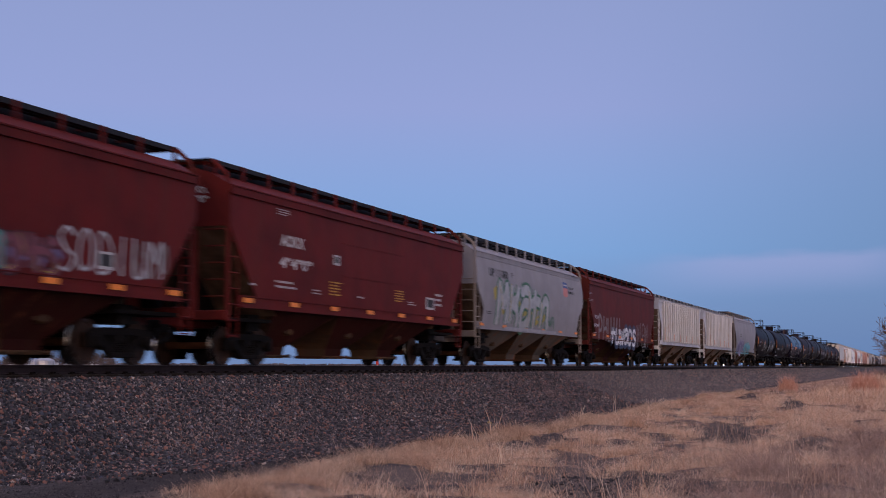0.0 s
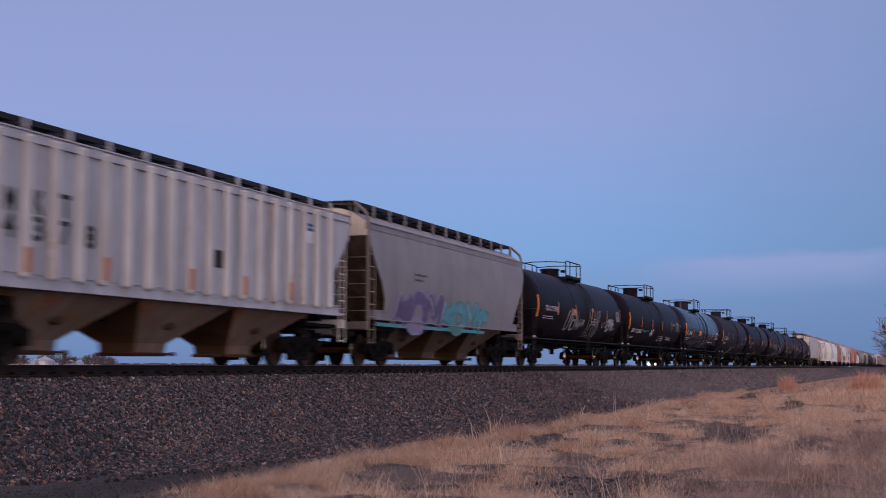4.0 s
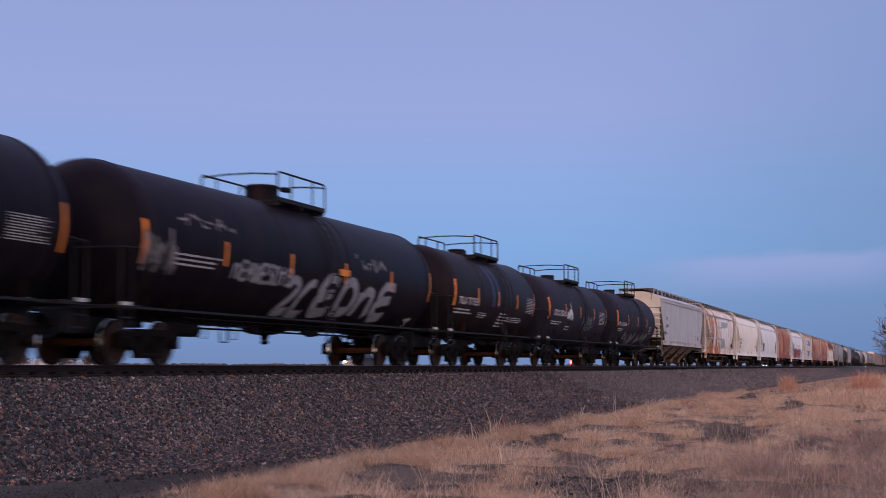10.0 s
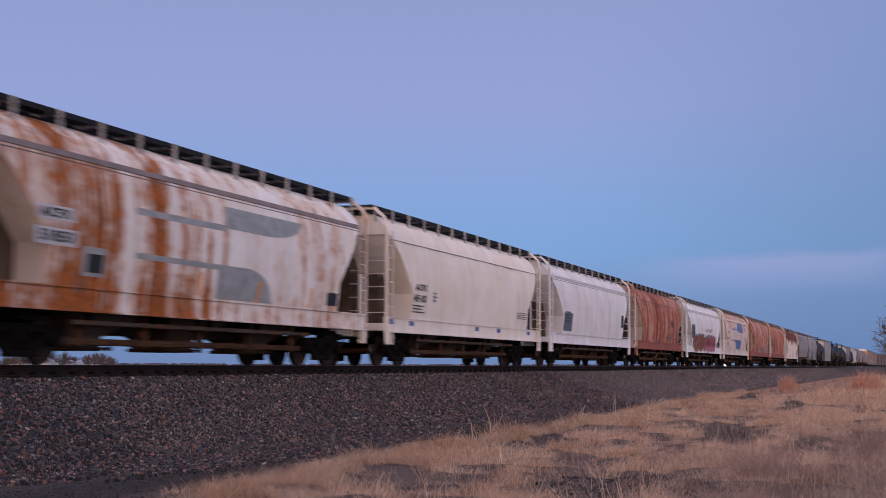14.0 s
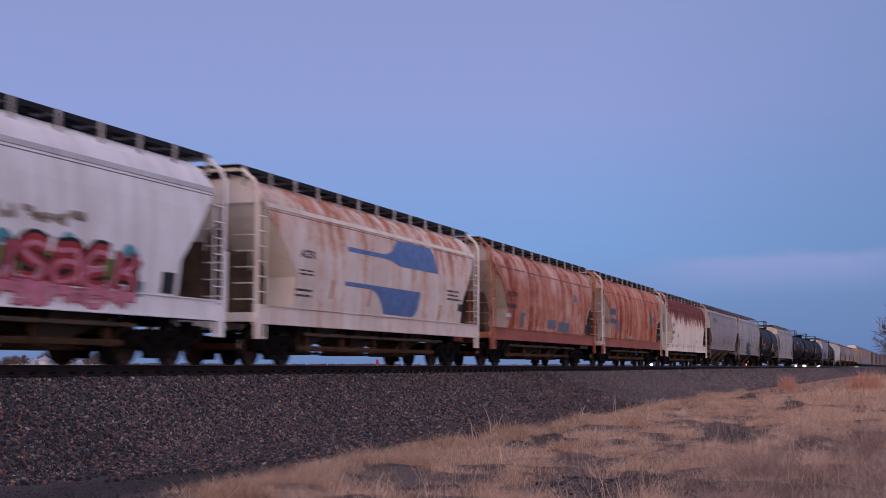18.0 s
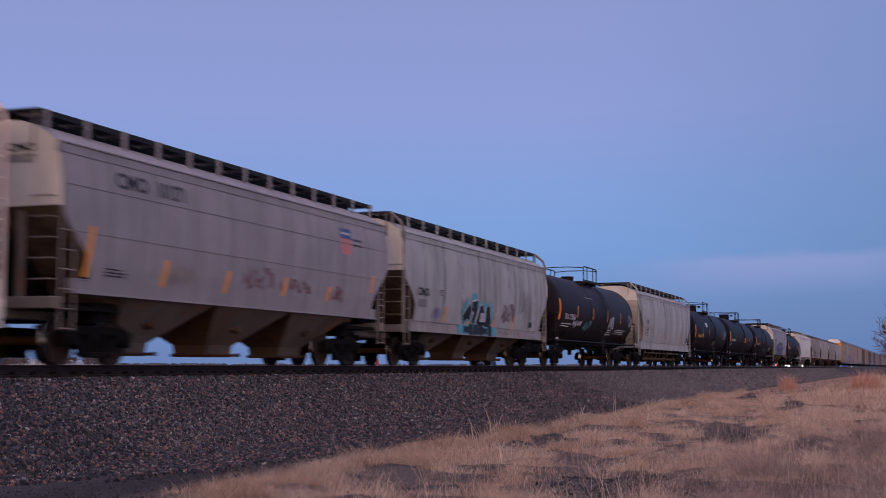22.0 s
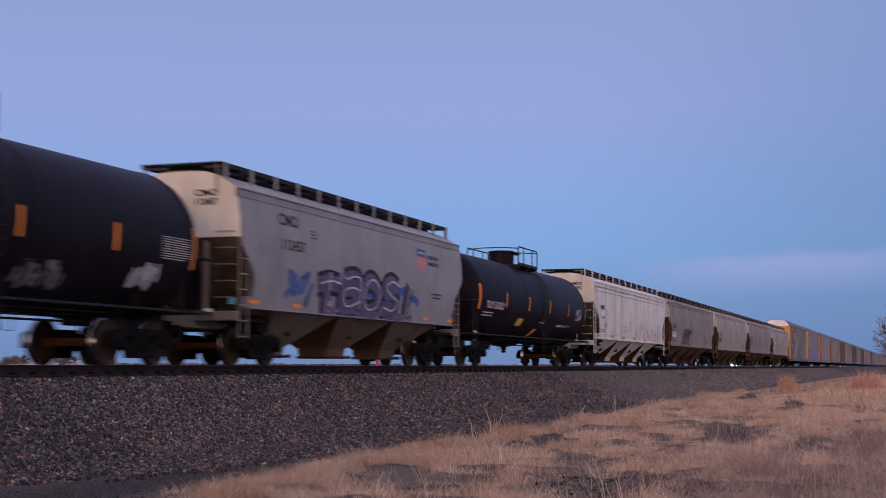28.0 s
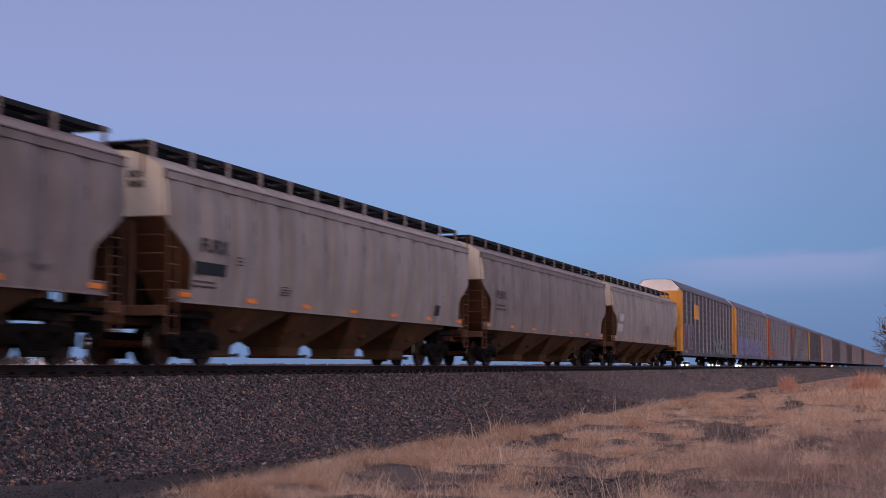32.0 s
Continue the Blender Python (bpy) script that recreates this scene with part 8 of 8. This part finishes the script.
def bare_tree(x, y, tall, spread, seed, label, depth=5, twigs=3, least=0.012, kids=(2, 3, 3)):
    """A leafless tree: tapering trunk, limbs and many fine twigs."""
    r = random.Random(seed)
    trunk, fine = Geo(), Geo()

    def grow(p, d, length, rad, level):
        q = p + d * length
        m = (p + q) / 2 + Vector((r.uniform(-1, 1), r.uniform(-1, 1), 0)) * length * 0.06
        (trunk if level >= depth - 2 else fine).tube([p, m, q], max(rad, least), 5 if level >= depth - 1 else 3)
        if level == 0:
            return
        for _ in range(r.choice(kids) if level > 1 else twigs):
            e = Vector((r.gauss(0, 1) * spread, r.gauss(0, 1) * spread, r.uniform(0.1, 0.9)))
            grow(p + (q - p) * r.uniform(0.55, 1.0), (d * 0.7 + e.normalized() * 0.8).normalized(), length * r.uniform(0.6, 0.85), rad * 0.6, level - 1)
    tree = thing("bare_tree", label, "tree", "bare trees")
    tree.location = (x, y, height(x, y) - 0.05)
    grow(Vector((0, 0, 0)), Vector((0, 0, 1)), tall * 0.24, tall * 0.019, depth)
    part("trunk", trunk, BARK, tree)
    part("crown", fine, TWIG, tree, "bare twigs")


bare_tree(165, -1.8, 7.0, 0.9, 8, "leafless tree further along the verge", 5, 3)


def on_far(px_u, y):
    """Along-track place of a direction at the distance y across; px_u is the bearing's tangent step from the line of the track."""
    return 2665.0 * y / px_u - 0.3516 * y


FARTWIG = plain("grey_brown_far_twigs", (0.165, 0.125, 0.118), 0.9, 0.0, 0.3, 1)


def far_tree(x, y, tall, wide, seed, label, twig=0.045, mat=FARTWIG):
    """A leafless tree far off: short trunk, limbs and a dome of fine twigs."""
    r = random.Random(seed)
    trunk, fine = Geo(), Geo()
    trunk.tube([(0, 0, 0), (0.1, 0, tall * 0.18), (0, 0.1, tall * 0.45)], tall * 0.022, 5)
    for _ in range(60):
        a, e, q = r.uniform(0, 6.28), r.uniform(0.0, 1.5), r.uniform(0.75, 1.0)
        tip = Vector((math.cos(a) * math.cos(e) * wide * q, math.sin(a) * math.cos(e) * wide * q, tall * (0.28 + 0.72 * math.sin(e) * q)))
        root = Vector((0, 0, tall * r.uniform(0.08, 0.40)))
        mid = root.lerp(tip, 0.5) + Vector((0, 0, tall * 0.05))
        trunk.tube([root, mid, tip], twig, 3)
        for _ in range(14):
            p = root.lerp(tip, r.uniform(0.3, 1.0))
            d = Vector((r.gauss(0, 1), r.gauss(0, 1), r.gauss(0.5, 0.8))).normalized() * tall * r.uniform(0.08, 0.20)
            fine.tube([p, p + d], twig, 3)
    tree = thing("bare_tree", label, "tree", "bare trees")
    tree.location = (x, y, height(x, y) - 0.05)
    part("trunk", trunk, mat, tree)
    part("crown", fine, mat, tree, "bare twigs")


far_tree(150, 1.3, 8.2, 3.4, 3, "leafless spreading tree beside the verge", 0.020, TWIG)
tuft(112, 2.7, 1.0, 2.0, 700, WEED, "red-brown leafless shrub beside the verge", "bare_shrub")
for i, (u, yy, t) in enumerate(((1590, 400, 9), (1573, 420, 10), (1538, 440, 13), (1524, 450, 12), (1502, 400, 12), (1486, 430, 10), (1462, 410, 10), (1448, 420, 12), (1436, 400, 12), (1420, 440, 10), (1604, 430, 9))):
    far_tree(on_far(u, yy), yy, t * 0.64, t * 0.50, 20 + i, "leafless tree by a distant farm")
BIN = plain("galvanised_bin_steel", (0.55, 0.56, 0.60), 0.45, 0.5, 0.2, 2)
for u, yy, r, h in ((1536, 415, 4.8, 5.4), (1553, 425, 3.0, 4.6), (1493, 400, 2.8, 4.4), (1476, 400, 2.4, 4.0)):
    b = thing("grain_bin", "galvanised steel grain bin with a conical roof", "grain bin", "grain bins of the far farm")
    h *= 0.62
    b.location = (on_far(u, yy), yy, 0.2)
    g = Geo()
    g.lathe((0, 0, 0), "z", [(0.9 * k * h / 6, r + (0.05 if k % 2 else 0)) for k in range(8)], 20)
    part("bin_wall", g, BIN, b)
    part("bin_roof", Geo().lathe((0, 0, 0), "z", [(h * 1.04, r + 0.15), (h * 1.04 + r * 0.42, 0.5), (h * 1.04 + r * 0.5, 0.45), (h * 1.04 + r * 0.52, 0.1)], 20), BIN, b)
SHED = plain("white_shed_siding", (0.62, 0.62, 0.64), 0.7, 0.0, 0.15, 2)
for u, yy, w in ((1570, 480, 22), (1465, 520, 18), (1545, 520, 26)):
    s = thing("farm_shed", "long low white farm shed", "shed", "sheds of the far farm")
    s.location = (on_far(u, yy), yy, 0.2)
    part("shed_wall", Geo().box(-w / 2, w / 2, -5, 5, 0, 3.0), SHED, s)
    part("shed_roof", Geo().add([(-w / 2, -5.4, 2.9), (w / 2, -5.4, 2.9), (w / 2, 0, 4.4), (-w / 2, 0, 4.4), (w / 2, 5.4, 2.9), (-w / 2, 5.4, 2.9)], [(0, 1, 2, 3), (3, 2, 4, 5), (0, 3, 5), (1, 4, 2)]), BIN, s)
# belts of bushes and woods along the horizon
WOODS = island_material("far_leafless_woods", [(0.0, (0.075, 0.068, 0.078)), (0.6, (0.10, 0.088, 0.096)), (1.0, (0.14, 0.122, 0.125))], 0.95, 0.3)
n = 11000
ang = np.radians(1.5 + 60 * rng.random(n))
dist = 900 + 1500 * rng.random(n) ** 0.8
ang = ang + 0.03 * np.sin(ang * 40)
xs, ys = np.cos(ang) * dist, np.sin(ang) * dist
h = (0.9 + 1.5 * rng.random(n) ** 3) * dist / 1000
w = h * (0.5 + 0.9 * rng.random(n))
tops = np.zeros((n, 8, 3))
cube = np.array([(x, y, z) for x in (-1, 1) for y in (-1, 1) for z in (0, 1)], float)
v = cube[None] * (0.6 + 0.4 * rng.random((n, 8, 3)))
v *= np.stack([w, w, h], 1)[:, None]
v[:, 1::2, :2] *= 0.7
v += np.stack([xs, ys, np.full(n, 0.1)], 1)[:, None]
f = np.array([(0, 1, 3, 2), (4, 6, 7, 5), (0, 4, 5, 1), (2, 3, 7, 6), (0, 2, 6, 4), (1, 5, 7, 3)])
joined("far_woods", v.reshape(-1, 3), (f[None] + 8 * np.arange(n)[:, None, None]).reshape(-1, 4), WOODS, "low leafless woods along the horizon", "woods")

post = thing("marker_post", "white post with a red top beyond the track", "marker post")
post.location = (110.5, 45, 0.3)
part("post", Geo().lathe((0, 0, 0), "z", [(0, 0.07), (1.3, 0.07)], 8), WHITE, post)
part("post_top", Geo().lathe((0, 0, 0), "z", [(1.3, 0.09), (1.34, 0.13), (1.75, 0.13), (1.8, 0.05)], 8), REDP, post, "red cap")


# ---- thin cloud low in the sky ----
def cloud_material():
    m = bpy.data.materials.new("thin_pink_cloud")
    m.use_nodes = True
    nd, lk = m.node_tree.nodes, m.node_tree.links
    nd.clear()
    out, mix, tr, em = nd.new("ShaderNodeOutputMaterial"), nd.new("ShaderNodeMixShader"), nd.new("ShaderNodeBsdfTransparent"), nd.new("ShaderNodeEmission")
    em.inputs[0].default_value, em.inputs[1].default_value = (0.335, 0.375, 0.655, 1), 1.0
    tc = nd.new("ShaderNodeTexCoord")
    sp = nd.new("ShaderNodeSeparateXYZ")
    lk.new(tc.outputs["Generated"], sp.inputs[0])
    mp = nd.new("ShaderNodeMapping")
    mp.inputs["Scale"].default_value = (3.0, 1.0, 2.0)
    lk.new(tc.outputs["Generated"], mp.inputs["Vector"])
    n = tex_noise(nd, lk, mp.outputs[0], 1.6, 5, 0.5)
    x, z = sp.outputs["X"], sp.outputs["Z"]
    top = math_node(nd, lk, "ADD", z, math_node(nd, lk, "MULTIPLY", math_node(nd, lk, "SUBTRACT", n, 0.5), 0.45))
    a = math_node(nd, lk, "MULTIPLY", ramp(nd, lk, top, 0.90, 0.70), ramp(nd, lk, z, 0.05, 0.75))
    a = math_node(nd, lk, "MULTIPLY", a, math_node(nd, lk, "MULTIPLY", ramp(nd, lk, x, 0.0, 0.45), ramp(nd, lk, x, 1.0, 0.7)))
    lk.new(math_node(nd, lk, "MULTIPLY", a, 0.36), mix.inputs[0])
    lk.new(tr.outputs[0], mix.inputs[1])
    lk.new(em.outputs[0], mix.inputs[2])
    lk.new(mix.outputs[0], out.inputs[0])
    return m


cloud = new("backdrop_cloud", Geo().box(-420, 420, -1, 1, 0, 150).mesh("backdrop_cloud", cloud_material()))
cloud.matrix_world = Matrix.Translation((3380, 330, 155)) @ Matrix.Rotation(radians(-84), 4, "Z") @ Matrix.Rotation(radians(-1.6), 4, "Y")
tagged(cloud, "thin pinkish cloud bank low in the sky", "cloud", "", "structure")


# ---- road vehicles beyond the track ----
LAMP = plain("glowing_headlamp", (1.0, 0.90, 0.74), 0.2, 0.0, 0.0, 5, 120)
TAIL = plain("glowing_tail_lamp", (1.0, 0.06, 0.03), 0.3, 0.0, 0.0, 5, 12)
CARGLASS = plain("dark_car_glass", (0.02, 0.022, 0.026), 0.08, 0.0, 0.2, 2)
RUBBER = plain("black_tyre_rubber", (0.02, 0.02, 0.02), 0.9, 0.0, 0.2, 9)
RIM = plain("grey_wheel_rim", (0.35, 0.35, 0.36), 0.35, 0.8, 0.2, 9)
VEHICLES = []


def vehicle(name, label, colour, start, speed, lane, leaving=False, pickup=False):
    """A road car in its own space, nose towards minus x; start is its place along the track at the clip's start."""
    v = thing(name, label, "car", "cars on the highway")
    coat = plain("car_paint_" + name, colour, 0.3, 0.3, 0.1, 2)
    side = [(-2.35, 0.42), (-2.38, 0.72), (-2.25, 0.92), (-1.30, 1.06), (-0.55, 1.10), (2.20, 1.12), (2.34, 0.95), (2.36, 0.45), (1.95, 0.34), (-1.95, 0.34)]
    if pickup:
        side = [(-2.70, 0.50), (-2.74, 0.95), (-2.66, 1.20), (-2.50, 1.27), (-1.20, 1.33), (-0.80, 1.36), (2.95, 1.36), (3.00, 1.30), (3.00, 0.60), (2.70, 0.48)]
    nose, tail = (-2.74, 3.00) if pickup else (-2.38, 2.36)
    g = Geo()
    n = len(side)
    for y, k in ((-0.92, 0.96), (-0.94, 1.0), (0.94, 1.0), (0.92, 0.96)):
        g.v += [(x * k, y, 0.7 + (z - 0.7) * k) for x, z in side]
    for r in range(3):
        g.f += [(r * n + i, r * n + (i + 1) % n, (r + 1) * n + (i + 1) % n, (r + 1) * n + i) for i in range(n)]
    g.f += [tuple(range(n)), tuple(range(3 * n, 4 * n))[::-1]]
    g.m = [0] * len(g.f)
    part("body", g, coat, v, smooth=True)
    x1 = 1.15 if pickup else 2.30 if leaving else 2.15
    g = Geo()
    low = [(-1.15, 1.33), (x1, 1.36)] if pickup else [(-1.25, 1.06), (x1, 1.10)]
    tp = [(-0.50, 1.88), (x1 - 0.15, 1.90)] if pickup else [(-0.45, 1.72), (x1 - 0.45, 1.74)]
    for (a, za), (b, zb), w in ((low[0], low[1], 0.88), (tp[0], tp[1], 0.66)):
        g.v += [(a, -w, za), (b, -w, zb), (b, w, zb), (a, w, za)]
    g.f = [(i, (i + 1) % 4, (i + 1) % 4 + 4, i + 4) for i in range(4)] + [(4, 5, 6, 7)]
    g.m = [0] * 5
    part("window_glass", g, CARGLASS, v)
    part("roof", Geo().box(-0.53, tp[1][0] + 0.03, -0.68, 0.68, tp[0][1] - 0.01, tp[0][1] + 0.06, 0.03), coat, v)
    if pickup:
        part("bumper", Geo().box(nose - 0.10, nose + 0.06, -0.95, 0.95, 0.48, 0.74, 0.03), RIM, v, "chrome bumper")
    for x in (-1.75, 1.85) if pickup else (-1.45, 1.45):
        for y in (-0.85, 0.85):
            w = part("wheel", Geo().lathe((x, y, 0.36), "y", [(-0.11, 0.22), (-0.12, 0.33), (-0.08, 0.36), (0.08, 0.36), (0.12, 0.33), (0.11, 0.22)], 18), RUBBER, v)
            part("rim", Geo().lathe((x, y, 0.36), "y", [(-0.115, 0.05), (-0.10, 0.21), (0.10, 0.21), (0.115, 0.05)], 14), RIM, w)
    for y in (-0.66, 0.66):
        part("headlamp", Geo().lathe((nose + 0.02 + 0.02 * leaving, y * (1.15 if pickup else 1), 1.05 if pickup else 0.86), "x", [(-0.06, 0.06), (-0.05, 0.16), (0.0, 0.19), (0.06, 0.19)], 12), RIM if leaving else LAMP, v, "clear headlamp" if leaving else "bright lit headlamp")
        part("tail_lamp", Geo().box(tail - 0.14, tail + 0.03, y * 1.25 - 0.10, y * 1.25 + 0.10, 0.86, 1.40 if leaving else 1.04, 0.02), TAIL, v, "lit red tail lamp")
    part("grille", Geo().box(nose - 0.03, nose + 0.04, -0.55, 0.55, 0.80 if pickup else 0.50, 1.16 if pickup else 0.74, 0.02), RIM if pickup else RUBBER, v)
    VEHICLES.append((v, start, speed, lane))


vehicle("pickup_truck", "dark grey pickup truck with lit headlamps and a chrome grille", (0.06, 0.065, 0.07), 440, -30.0, 59.0, False, True)
vehicle("dark_suv", "dark blue car with lit headlamps on the highway", (0.05, 0.06, 0.085), 897, -32.3, 59.0)
vehicle("white_car", "white car with lit headlamps on the highway", (0.5, 0.5, 0.5), 1430.7, -29.56, 59.0)
vehicle("grey_car", "grey car with lit headlamps on the highway", (0.2, 0.2, 0.21), 1208.6, -24.2, 59.0)
vehicle("beige_car", "beige car with lit headlamps on the highway", (0.35, 0.31, 0.26), 1206, -26.2, 59.0)
vehicle("black_car", "black car with lit headlamps on the highway", (0.03, 0.03, 0.03), 1256.8, -26.2, 59.0)
vehicle("blue_car", "blue car with lit headlamps on the highway", (0.06, 0.1, 0.2), 2055, -31.0, 59.0)
vehicle("suv", "black estate car with lit red tail lamps driving away", (0.012, 0.012, 0.014), -72.4, 30.0, 55.0, True)


# ---- what moves ----
def motions():
    for car, x in TRAIN:
        walk(car, [(0, pose(x, TRACK, RAIL)), (32, pose(x - SPEED * 32, TRACK, RAIL))])
    for v, start, speed, lane in VEHICLES:
        turn = 0 if speed < 0 else 180
        walk(v, [(0, pose(start, lane, 1.054, 0, 0, turn)), (32, pose(start + speed * 32, lane, 1.054, 0, 0, turn))])


motions()
